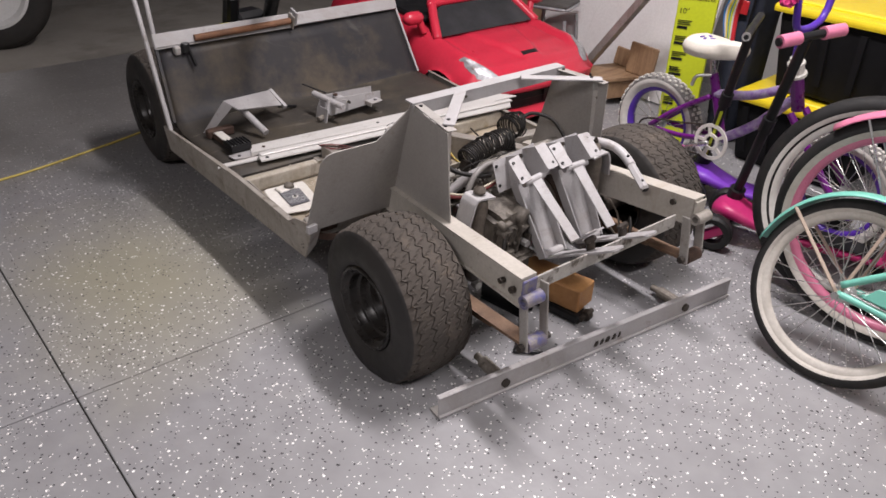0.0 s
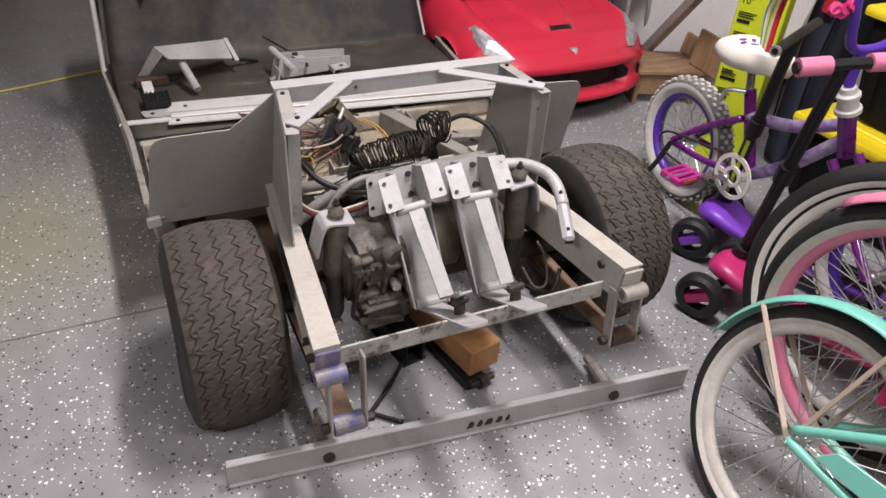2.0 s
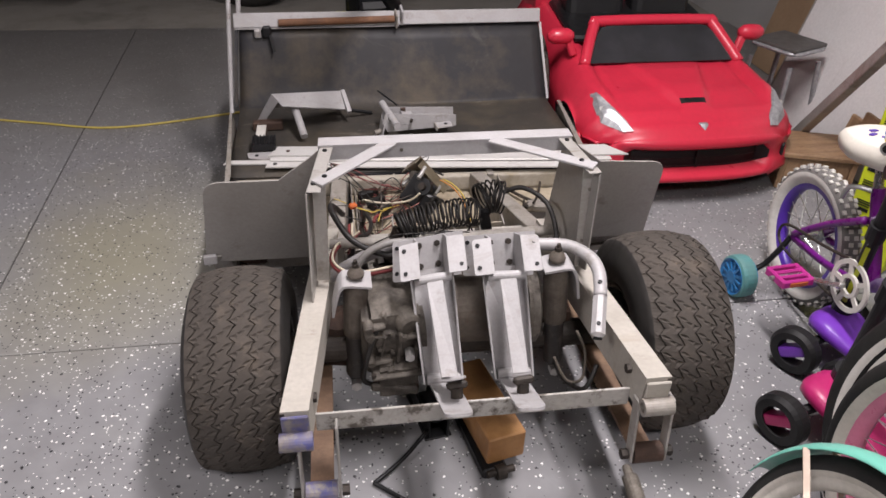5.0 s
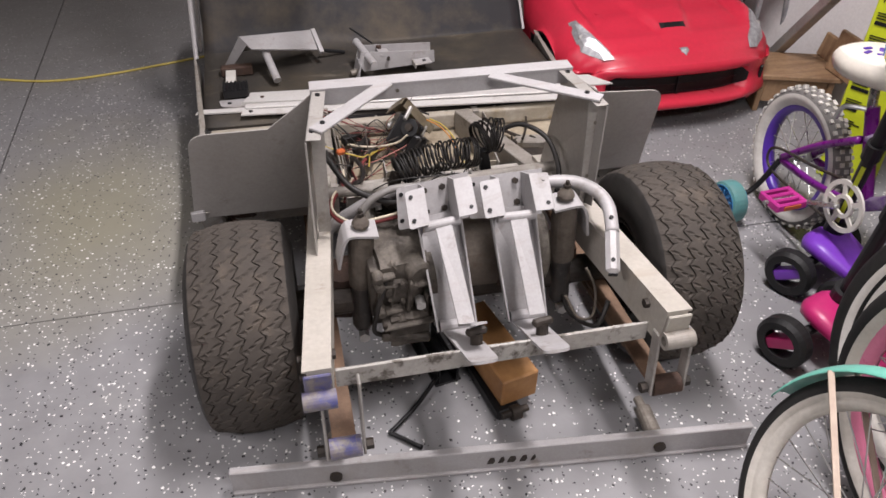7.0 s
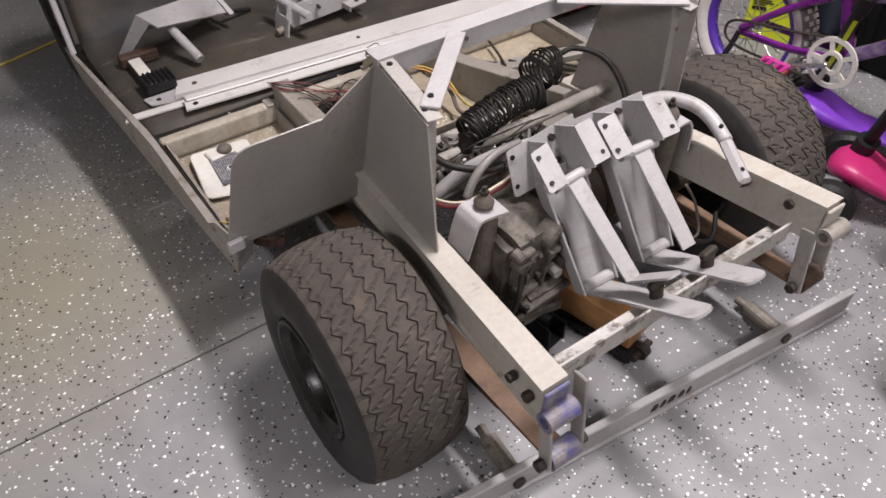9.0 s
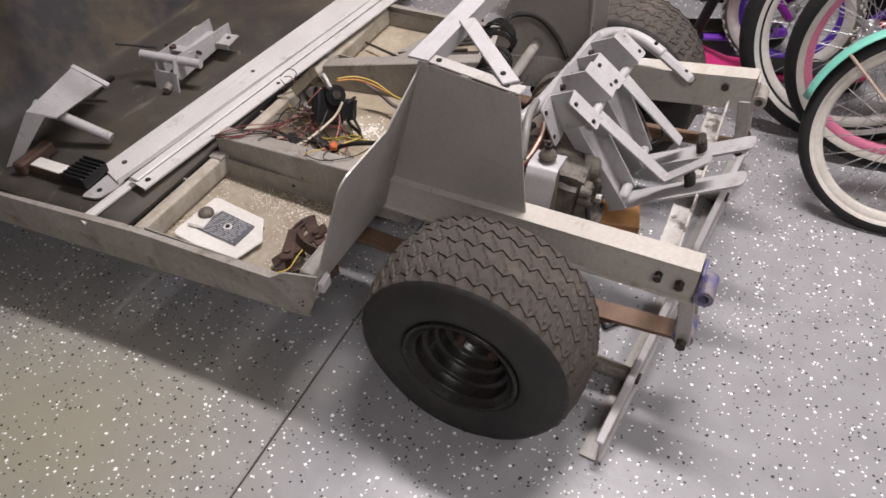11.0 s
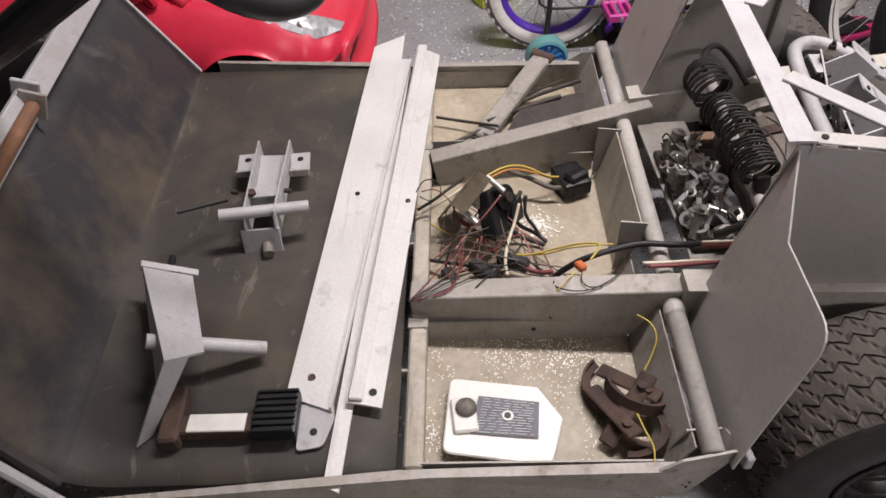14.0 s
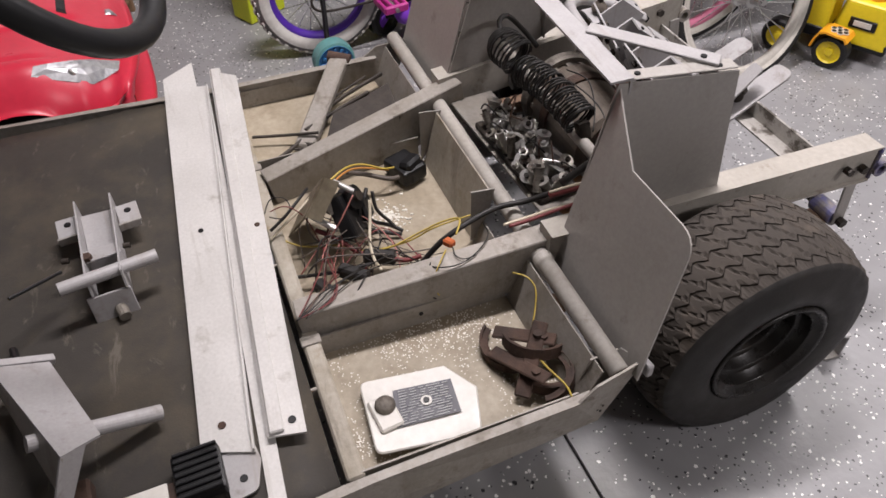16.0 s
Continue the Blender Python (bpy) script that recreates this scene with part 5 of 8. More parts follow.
def wire(points, radius, material, name="wire", parent=None, sides=6):
    return part(name, pipe(points, radius, sides, steps=6), material, parent or harness, smooth=True)


harness = thing("wiring_harness", "tangled old wiring in red, yellow, brown and black", "wiring", (0.0, 0.85, 0.2))
LOOM = (
    (0.0055, M_CABLE, ((-0.190, 0.496, 0.360), (-0.171, 0.540, 0.350), (-0.148, 0.593, 0.325), (-0.138, 0.654, 0.318), (-0.151, 0.735, 0.302), (-0.150, 0.775, 0.270), (-0.150, 0.815, 0.225), (-0.148, 0.86, 0.206))),
    (0.0035, M_WIRE_R, ((-0.197, 0.496, 0.335), (-0.191, 0.547, 0.326), (-0.192, 0.602, 0.322), (-0.191, 0.645, 0.320))),
    (0.003, M_WIRE_W, ((-0.202, 0.499, 0.335), (-0.185, 0.550, 0.325), (-0.185, 0.610, 0.322), (-0.183, 0.652, 0.319))),
    (0.0045, M_WIRE_R, ((-0.004, 0.950, 0.260), (-0.029, 0.915, 0.245), (-0.055, 0.891, 0.230), (-0.082, 0.861, 0.225))),
    (0.0045, M_WIRE_R, ((-0.094, 0.848, 0.235), (-0.118, 0.817, 0.235), (-0.124, 0.786, 0.240))),
    (0.0018, M_WIRE_Y, ((0.017, 1.013, 0.240), (-0.002, 0.976, 0.225), (-0.023, 0.916, 0.225), (-0.059, 0.881, 0.230), (-0.091, 0.835, 0.250), (-0.101, 0.782, 0.275), (-0.115, 0.742, 0.300), (-0.131, 0.714, 0.312), (-0.169, 0.735, 0.315))),
    (0.0018, M_WIRE_Y, ((-0.073, 0.868, 0.235), (-0.099, 0.804, 0.260), (-0.108, 0.751, 0.285), (-0.118, 0.687, 0.300))),
    (0.0022, M_WIRE_Y, ((0.075, 0.896, 0.300), (0.100, 0.859, 0.300), (0.124, 0.820, 0.280), (0.130, 0.773, 0.250), (0.145, 0.745, 0.235))),
    (0.002, M_WIRE_A, ((0.066, 0.893, 0.300), (0.096, 0.857, 0.295), (0.118, 0.819, 0.275), (0.134, 0.763, 0.240))),
    (0.005, M_WIRE_G, ((0.125, 0.852, 0.270), (0.127, 0.813, 0.250), (0.114, 0.770, 0.235), (0.117, 0.747, 0.230))),
    (0.004, M_CABLE, ((0.050, 0.833, 0.280), (0.019, 0.849, 0.260), (0.017, 0.837, 0.225), (0.006, 0.807, 0.212), (-0.013, 0.785, 0.205))),
    (0.004, M_CABLE, ((0.023, 0.852, 0.280), (-0.001, 0.863, 0.245), (-0.006, 0.833, 0.215), (-0.022, 0.790, 0.206))),
    (0.0035, M_CABLE, ((0.038, 0.825, 0.280), (0.018, 0.825, 0.250), (0.008, 0.805, 0.220), (-0.004, 0.796, 0.210))),
    (0.003, M_WIRE_W, ((0.004, 0.840, 0.290), (-0.021, 0.849, 0.265), (-0.063, 0.864, 0.250), (-0.108, 0.870, 0.250), (-0.150, 0.869, 0.262))),
    (0.0012, M_WIRE_R, ((0.032, 1.020, 0.300), (0.026, 0.998, 0.310), (0.018, 0.980, 0.305), (0.012, 0.962, 0.280), (-0.009, 0.952, 0.255), (-0.053, 0.948, 0.250), (-0.118, 0.951, 0.270), (-0.182, 0.954, 0.300), (-0.215, 0.967, 0.299), (-0.227, 0.999, 0.297), (-0.232, 1.028, 0.295))),
    (0.0012, M_WIRE_R, ((-0.045, 0.946, 0.250), (-0.096, 0.962, 0.260), (-0.159, 0.985, 0.290), (-0.198, 1.006, 0.297), (-0.228, 1.029, 0.295))),
    (0.0012, M_WIRE_R, ((-0.046, 0.944, 0.250), (-0.137, 0.947, 0.280), (-0.206, 0.965, 0.299), (-0.227, 0.993, 0.297))),
    (0.0014, M_WIRE_P, ((-0.023, 0.875, 0.335), (-0.038, 0.905, 0.300), (-0.042, 0.938, 0.255), (-0.082, 0.958, 0.260))),
    (0.0012, M_CABLE, ((-0.131, 0.899, 0.262), (-0.184, 0.949, 0.300), (-0.200, 0.992, 0.297), (-0.232, 1.030, 0.295))),
    (0.0012, M_CABLE, ((-0.134, 0.832, 0.260), (-0.182, 0.899, 0.303), (-0.195, 0.940, 0.301), (-0.220, 0.986, 0.298), (-0.237, 1.020, 0.296))),
    (0.0014, M_CABLE, ((-0.108, 0.840, 0.250), (-0.152, 0.903, 0.280), (-0.189, 0.955, 0.300), (-0.221, 1.005, 0.297), (-0.235, 1.035, 0.295))),
    (0.0012, M_WIRE_B, ((-0.091, 0.931, 0.250), (-0.153, 0.953, 0.285), (-0.194, 0.986, 0.298), (-0.225, 1.017, 0.296))),
    (0.0012, M_CABLE, ((-0.121, 0.832, 0.270), (-0.173, 0.807, 0.280), (-0.225, 0.792, 0.310), (-0.234, 0.755, 0.312), (-0.222, 0.719, 0.315), (-0.194, 0.686, 0.317), (-0.156, 0.679, 0.310))),
    (0.0011, M_CABLE, ((-0.192, 0.751, 0.312), (-0.213, 0.754, 0.312), (-0.227, 0.744, 0.313), (-0.227, 0.723, 0.314))),
    (0.0012, M_WIRE_Y, ((-0.194, 0.764, 0.312), (-0.227, 0.792, 0.310), (-0.226, 0.802, 0.275), (-0.239, 0.795, 0.255))),
    (0.0012, M_CABLE, ((-0.158, 0.884, 0.290), (-0.208, 0.921, 0.302), (-0.207, 0.936, 0.262), (-0.224, 0.922, 0.245))),
    (0.0011, M_CABLE, ((-0.210, 0.798, 0.310), (-0.213, 0.809, 0.272), (-0.223, 0.814, 0.255), (-0.240, 0.801, 0.250))),
    (0.0012, M_CABLE, ((0.030, 1.031, 0.300), (0.047, 1.014, 0.315), (0.041, 0.989, 0.315), (0.018, 0.985, 0.305), (0.012, 1.004, 0.295), (0.022, 1.024, 0.297))),
    (0.0035, M_CABLE, ((-0.060, 1.043, 0.220), (-0.077, 0.994, 0.225), (-0.099, 0.935, 0.235), (-0.108, 0.873, 0.240))),
    (0.003, M_CABLE, ((0.082, 0.940, 0.290), (0.044, 0.970, 0.295), (0.025, 0.998, 0.285), (0.015, 1.029, 0.270))),
    (0.0025, M_WIRE_W, ((0.062, 0.934, 0.290), (0.031, 0.970, 0.285), (0.020, 1.008, 0.265), (0.009, 1.033, 0.255))),
    (0.0016, M_WIRE_G, ((0.036, 0.948, 0.280), (0.009, 0.962, 0.265), (-0.018, 0.955, 0.250), (-0.047, 0.930, 0.245), (-0.072, 0.883, 0.250))),
    (0.0016, M_WIRE_Y, ((-0.259, 0.669, 0.280), (-0.278, 0.651, 0.280), (-0.299, 0.645, 0.270), (-0.323, 0.656, 0.250), (-0.354, 0.676, 0.235), (-0.398, 0.690, 0.235), (-0.432, 0.688, 0.240), (-0.474, 0.680, 0.246), (-0.504, 0.686, 0.258))),
)
for radius, material, points in LOOM:
    wire(points, radius, material, sides=7 if radius > 0.002 else 5)
for k in range(14):
    # hair-thin strands straying from the mat's edge through the switch
    a = Vector((rng.uniform(-0.16, -0.02), rng.uniform(0.96, 1.0), rng.uniform(0.215, 0.26)))
    b = Vector((rng.uniform(-0.12, 0.05), rng.uniform(0.86, 0.96), rng.uniform(0.21, 0.285)))
    c = Vector((rng.uniform(-0.14, 0.02), rng.uniform(0.80, 0.92), rng.uniform(0.205, 0.25)))
    d = Vector((rng.uniform(-0.165, -0.10), rng.uniform(0.72, 0.90), rng.uniform(0.20, 0.23)))
    wire([a, b, c, d], rng.uniform(0.0009, 0.0016), (M_CABLE, M_WIRE_G, M_WIRE_R, M_WIRE_B, M_CABLE, M_WIRE_P, M_WIRE_G)[k % 7], sides=5)
for k in range(10):
    # flattened bundle along the foot of the beam
    o = Vector((0.0035 * (k % 4), 0, 0.003 * (k // 4)))
    pts = [Vector((-0.168, 0.99 - 0.012 * k, 0.205)), Vector((-0.162, 0.92, 0.207)), Vector((-0.160, 0.84, 0.208)), Vector((-0.158, 0.76 + 0.006 * k, 0.21)), Vector((-0.15, 0.70, 0.225))]
    wire([p + o + Vector((rng.uniform(-0.004, 0.004), 0, rng.uniform(0, 0.004))) for p in pts], 0.0018, (M_WIRE_G, M_CABLE, M_CABLE, M_WIRE_R)[k % 4], sides=5)
# leads at the tail: round the shock's top, over the motor and up to the coils
for pts, r, m in (
    ([(-0.17, 0.56, 0.345), (-0.19, 0.50, 0.365), (-0.222, 0.44, 0.388), (-0.230, 0.375, 0.392), (-0.195, 0.330, 0.393), (-0.12, 0.320, 0.408), (-0.08, 0.326, 0.418)], 0.0058, M_WIRE_R),
    ([(-0.17, 0.56, 0.352), (-0.19, 0.50, 0.372), (-0.221, 0.44, 0.395), (-0.229, 0.375, 0.399), (-0.194, 0.329, 0.400), (-0.12, 0.318, 0.415), (-0.08, 0.324, 0.425)], 0.0026, M_WIRE_W),
    ([(-0.205, 0.56, 0.40), (-0.228, 0.47, 0.475), (-0.222, 0.42, 0.478), (-0.19, 0.38, 0.445), (-0.14, 0.35, 0.43), (-0.10, 0.34, 0.425)], 0.0065, M_CABLE),
    ([(-0.185, 0.33, 0.405), (-0.160, 0.335, 0.440), (-0.115, 0.345, 0.455), (-0.06, 0.350, 0.452)], 0.0075, M_TUBEG),
    ([(0.148, 0.505, 0.470), (0.19, 0.495, 0.485), (0.235, 0.455, 0.468), (0.250, 0.41, 0.42), (0.24, 0.38, 0.38)], 0.0055, M_CABLE),
    ([(0.20, 0.18, 0.27), (0.225, 0.16, 0.225), (0.262, 0.17, 0.215), (0.272, 0.20, 0.26), (0.255, 0.22, 0.30)], 0.003, M_DUST),
    ([(-0.14, 0.44, 0.395), (-0.10, 0.42, 0.425), (-0.04, 0.415, 0.43), (0.03, 0.42, 0.425)], 0.0014, M_CABLE),
    ([(-0.10, 0.44, 0.40), (-0.05, 0.41, 0.415), (0.0, 0.40, 0.44), (0.06, 0.41, 0.43)], 0.0014, M_CABLE),
):
    wire(pts, r, m, sides=9)
part("plug", block((0.020, 0.016, 0.013), (-0.178, 0.752, 0.310), (10, 5, 30), bevel=0.003), M_WIRE_O, harness, "orange plastic plug")
part("connector", block((0.075, 0.06, 0.036), (0.150, 0.722, 0.222), (0, 0, 20), bevel=0.008, bm=block((0.03, 0.05, 0.05), (0.135, 0.712, 0.228), (0, 15, 35), bevel=0.006), segments=2), M_BLACK, harness, "black plastic connector")
for k in range(3):
    part("connector", block((0.06, 0.022, 0.026), (-0.13 + 0.02 * k, 0.965 - 0.055 * k, 0.225 + 0.004 * k), (0, 0, 25 + 20 * k), bevel=0.004), M_CABLE, harness)
# speed switch: two plates on pillars
sw = thing("speed_switch", "brass-plated speed switch on pillars among the wires", "switch", (0.03, 0.92, 0.2))
E0, E1, DROP = Vector((-0.020, 0.963, 0.310)), Vector((0.012, 0.914, 0.362)), Vector((0.086, 0.030, -0.115))
part("plate", bevelled(sheet([E0, E1, E1 + DROP, E0 + DROP], 0.004), 0.001), M_BRASS, sw)
out = Vector((-0.016, -0.022, -0.006))
part("plate_lip", sheet([E0, E1, E1 + out, E0 + out], 0.003), M_BRASS, sw)
part("plate_lip", sheet([E1 + DROP * 0.1, E1 + DROP, E1 + DROP + out, E1 + DROP * 0.1 + out], 0.003), M_BRASS, sw)
for p, q in (((0.025, 0.899, 0.338), (0.003, 0.868, 0.321)), ((0.0, 0.951, 0.290), (-0.036, 0.916, 0.277)), ((0.070, 0.925, 0.262), (0.045, 0.880, 0.250))):
    part("pillar", rod(p, q, 0.0055, 12), M_STEEL, sw)
bm = block((0.075, 0.030, 0.085), (0.006, 0.885, 0.268), (-28, 25, -32), bevel=0.006, segments=2)
block((0.045, 0.028, 0.050), (0.030, 0.850, 0.252), (-20, 20, -30), bevel=0.005, bm=bm)
part("contact_block", bm, M_BLACK, sw, "black phenolic contact block")
part("rotor", disc((0.020, 0.872, 0.292), 0.024, 0.024, (-0.5, -0.7, 0.5), 20), M_BLACK, sw)
part("rotor_hub", disc((0.012, 0.861, 0.300), 0.010, 0.012, (-0.5, -0.7, 0.5), 14), M_GREASE, sw)
part("spool", lathe([(-0.016, 0.0), (-0.016, 0.014), (-0.011, 0.014), (-0.010, 0.010), (0.010, 0.010), (0.011, 0.014), (0.016, 0.014), (0.016, 0.0)], 18, pose(0.004, 0.925, 0.300, 0, 20, 50)), M_CAST, sw)

# ---- under the tail ----
t = thing("wood_block", "brown wooden block wedged under the gearbox", "wood block", (0.09, 0.24, 0))
part("timber", beam((0.055, 0.37, 0.066), (0.110, 0.135, 0.066), 0.085, 0.072, bevel=0.003), M_WOOD, t)
t = thing("floor_jack", "low black steel jack under the wooden block", "jack", (0.07, 0.26, 0))
part("frame", beam((0.035, 0.38, 0.015), (0.085, 0.115, 0.015), 0.055, 0.028, bevel=0.005), M_BLACK, t)
for o in (-0.062, -0.104):
    part("side_plate", beam((0.035 + o, 0.38, 0.032), (0.064 + o, 0.235, 0.028), 0.006, 0.052, bevel=0.002), M_BLACK, t)
part("cylinder", rod((-0.034, 0.33, 0.040), (-0.016, 0.262, 0.038), 0.017, 16), M_BLACK, t)
part("base_plate", beam((-0.048, 0.38, 0.004), (-0.019, 0.235, 0.004), 0.062, 0.005, bevel=0.001), M_BLACK, t)
part("eye", rod((0.065, 0.107, 0.022), (0.125, 0.12, 0.022), 0.008, 12), M_GREASE, t)
part("roller", disc((0.095, 0.112, 0.022), 0.016, 0.02, (1, 0.2, 0)), M_GREASE, t)
t = thing("jack_handle", "thin black bent steel jack handle on the floor", "handle", (-0.12, 0.13, 0))
part("shank", pipe([(-0.045, 0.235, 0.03), (-0.10, 0.18, 0.014), (-0.158, 0.132, 0.008), (-0.167, 0.124, 0.008), (-0.158, 0.116, 0.008), (-0.11, 0.075, 0.008)], 0.0048, 10, steps=4), M_BLACK, t, smooth=True)

# extension cord on the floor
t = thing("extension_cord", "thin yellow extension cord lying on the floor", "cord", (-1.0, 2.05, 0))
part("cable", pipe([(-3.3, 2.5, 0.005), (-2.2, 2.28, 0.005), (-1.6, 2.12, 0.005), (-1.379, 2.062, 0.005), (-1.16, 2.004, 0.005), (-0.958, 2.024, 0.005), (-0.646, 2.118, 0.005), (-0.5, 2.17, 0.005), (-0.1, 2.32, 0.005), (0.3, 2.6, 0.005)], 0.005, 8), M_CORD, t, smooth=True)

# dash fittings
part("rust_rod", rod((-0.385, 1.616, 0.527), (0.004, 1.650, 0.527), 0.0120, 14), M_RUSTB, cart, "brown rusty rod along the dash rail", smooth=False)
part("rod_plate", block((0.006, 0.044, 0.052), (0.010, 1.652, 0.527), (20, 0, 5), bevel=0.002), M_DIRTY, cart)
for x in (-0.47, -0.17, 0.13, 0.42):
    part("bolt_hole", disc(HEAD(x) + Vector((0, -0.002, 0.030)), 0.0055, 0.006, (0, -1, 0.3), 12), M_BLACK, cart)
part("hook", block((0.030, 0.030, 0.040), (-0.425, 1.612, 0.500), (0, 0, 5), bevel=0.006, bm=beam((-0.415, 1.600, 0.492), (-0.405, 1.580, 0.440), 0.010, 0.010)), M_BLACK, cart)
part("hook_clip", block((0.022, 0.026, 0.030), (-0.455, 1.610, 0.497), (10, 0, 5), bevel=0.004), M_ALUW, cart)
part("dash_tab", block((0.008, 0.045, 0.055), (0.030, 1.668, 0.535), (18, 0, 5), bevel=0.002), M_ALUW, cart)
part("steering_gear", block((0.14, 0.10, 0.14), (-0.05, 1.93, 0.45), (0, 0, 10), bevel=0.02, bm=block((0.05, 0.06, 0.22), (-0.13, 1.90, 0.50), (20, 0, 0), bevel=0.01)), M_BLACK, cart)
part("reservoir", block((0.05, 0.03, 0.02), (-0.17, 1.86, 0.485), bevel=0.006), surf("yellow_cap", (0.65, 0.6, 0.04), rough=0.4), cart)

# rivets and holes on the rear frame
for f in (0.32, 0.78):
    p = Vector((-0.247, 0.4845, 0.590)).lerp(Vector((0.279, 0.4695, 0.602)), f)
    part("rivet", disc(p, 0.0038, 0.003, (0, 1, 0), 10), M_CAST, cart)
for z in (0.56, 0.44):
    part("rivet", disc((0.284, 0.3415, z), 0.0036, 0.003, (0, 1, 0), 10), M_CAST, cart)
for x, y, z in ((-0.256, 0.34, 0.597), (-0.234, 0.47, 0.603), (0.277, 0.34, 0.614), (0.264, 0.46, 0.614), (-0.235, 0.355, 0.605), (0.262, 0.352, 0.6205)):
    part("bolt_hole", disc((x, y, z), 0.0048, 0.003, (0, 0, 1), 10), M_BLACK, cart)
# loose screws and grit in the trays
rng = random.Random(21)
t = thing("loose_screws", "scattered old screws and nuts in the battery trays", "screws", (0, 0.8, 0.2))
for k in range(5):
    x = rng.uniform(-0.46, -0.27) if k % 2 else rng.uniform(-0.13, 0.18)
    y = rng.uniform(0.67, 0.98)
    if k % 3:
        part("nut", hex_nut((x, y, 0.2005), 0.005, 0.006, (0, 0, 1)), M_GREASE, t)
    else:
        a = rng.uniform(0, 6.28)
        part("screw", rod((x, y, 0.2005), (x + 0.016 * math.cos(a), y + 0.016 * math.sin(a), 0.2005), 0.0028, 8), M_RUST, t)

# ---- red ride-on toy car ----
M_RED = surf("glossy_red_plastic", (0.55, 0.026, 0.055), (0.48, 0.021, 0.046), rough=0.33, big=3, fine=60, mixing=0.5, rough_var=0.08)
M_GLASSY = surf("smoked_screen", (0.02, 0.021, 0.023), (0.05, 0.05, 0.055), rough=0.16, big=6)
M_CHROME = surf("chrome_film", (0.52, 0.52, 0.53), (0.28, 0.28, 0.30), rough=0.42, metal=0.55, big=60, mixing=0.9)
M_TOYT = surf("toy_tyre", (0.011, 0.011, 0.012), (0.026, 0.025, 0.023), spec=0.35, rough=0.55, big=12)
CAR = pose(1.009, 1.210, 0, 0, 0, 1.5)
toy = thing("ride_on_car", "glossy red plastic ride-on sports car parked beside the cart", "toy car", (1.045, 1.215, 0))


def lerp_rows(rows, y):
    for (a, *u), (b, *v) in zip(rows, rows[1:]):
        if y <= b:
            t = max(0.0, min(1.0, (y - a) / (b - a)))
            t = t * t * (3 - 2 * t)
            return [p + (q - p) * t for p, q in zip(u, v)]
    return rows[-1][1:]


# y: half width, top, lower edge
SHAPE = [(0.0, 0.305, 0.245, 0.215), (0.04, 0.352, 0.280, 0.205), (0.12, 0.388, 0.308, 0.208), (0.25, 0.400, 0.332, 0.215), (0.43, 0.395, 0.356, 0.22), (0.60, 0.385, 0.40, 0.24), (1.00, 0.395, 0.43, 0.25), (1.25, 0.37, 0.40, 0.22), (1.32, 0.33, 0.34, 0.20)]


def car_top(x, y):
    w, top, low = lerp_rows(SHAPE, y)
    f = min(1.0, abs(x) / w)
    crown = (1 - f ** 5) ** 0.5 if f < 1 else 0
    z = low + (top - low) * crown
    z += 0.034 * math.exp(-((f - 0.80) / 0.15) ** 2) * min(1, max(0, (y - 0.04) / 0.15))
    # a raised middle, widening towards the screen, and the hood's edge groove
    c = 0.052 + 0.30 * max(0.0, y - 0.13)
    if y > 0.10:
        z += 0.019 * min(1.0, (y - 0.10) / 0.06) * min(1.0, max(0.15, (0.45 - y) / 0.10)) / (1 + math.exp((abs(x) - c) / 0.005))
    g = 0.265 - 0.9 * max(0.0, 0.17 - y) ** 1.1
    z -= 0.011 * math.exp(-((abs(x) - g) / 0.016) ** 2) * min(1, max(0, (y - 0.15) / 0.06))
    return z


bm = bmesh.new()
ys = [0, 0.008, 0.02, 0.04, 0.055, 0.07, 0.085] + [0.10 + 0.012 * k for k in range(29)] + [0.45, 0.52, 0.60, 0.72, 0.85, 0.95, 1.05, 1.15, 1.25, 1.32]
us = [-1, -0.998, -0.985, -0.96, -0.94, -0.92, -0.89] + [-0.86 + 1.72 * k / 70 for k in range(71)] + [0.89, 0.92, 0.94, 0.96, 0.985, 0.998, 1]
rows = []
for y in ys:
    w, top, low = lerp_rows(SHAPE, y)
    arch = 0.0
    for yw in (0.285, 1.06):
        if abs(y - yw) < 0.145:
            arch = max(arch, 0.125 + math.sqrt(0.145 ** 2 - (y - yw) ** 2))
    ring = []
    for u in us:
        z = car_top(u * w, y)
        if abs(u) > 0.95:
            z = max(z, min(arch, top - 0.03))
        ring.append(bm.verts.new((u * w, y + 0.05 * abs(u) ** 3 * max(0.0, 1 - y / 0.2), z)))
    rows.append(ring)
for a, b in zip(rows, rows[1:]):
    for k in range(len(us) - 1):
        bm.faces.new((a[k], a[k + 1], b[k + 1], b[k]))
# the rocker panels below the shoulders
for side in (0, -1):
    for i in range(len(ys) - 1):
        y0, y1 = ys[i], ys[i + 1]
        inarch = any(abs((y0 + y1) / 2 - yw) < 0.14 for yw in (0.285, 1.06))
        if inarch:
            continue
        p, q = rows[i][side], rows[i + 1][side]
        lows = [bm.verts.new((v.co.x * 0.97, v.co.y, 0.065)) for v in (p, q)]
        bm.faces.new((p, q, lows[1], lows[0]))
bm.transform(CAR)
part("body", bm, M_RED, toy, smooth=True)


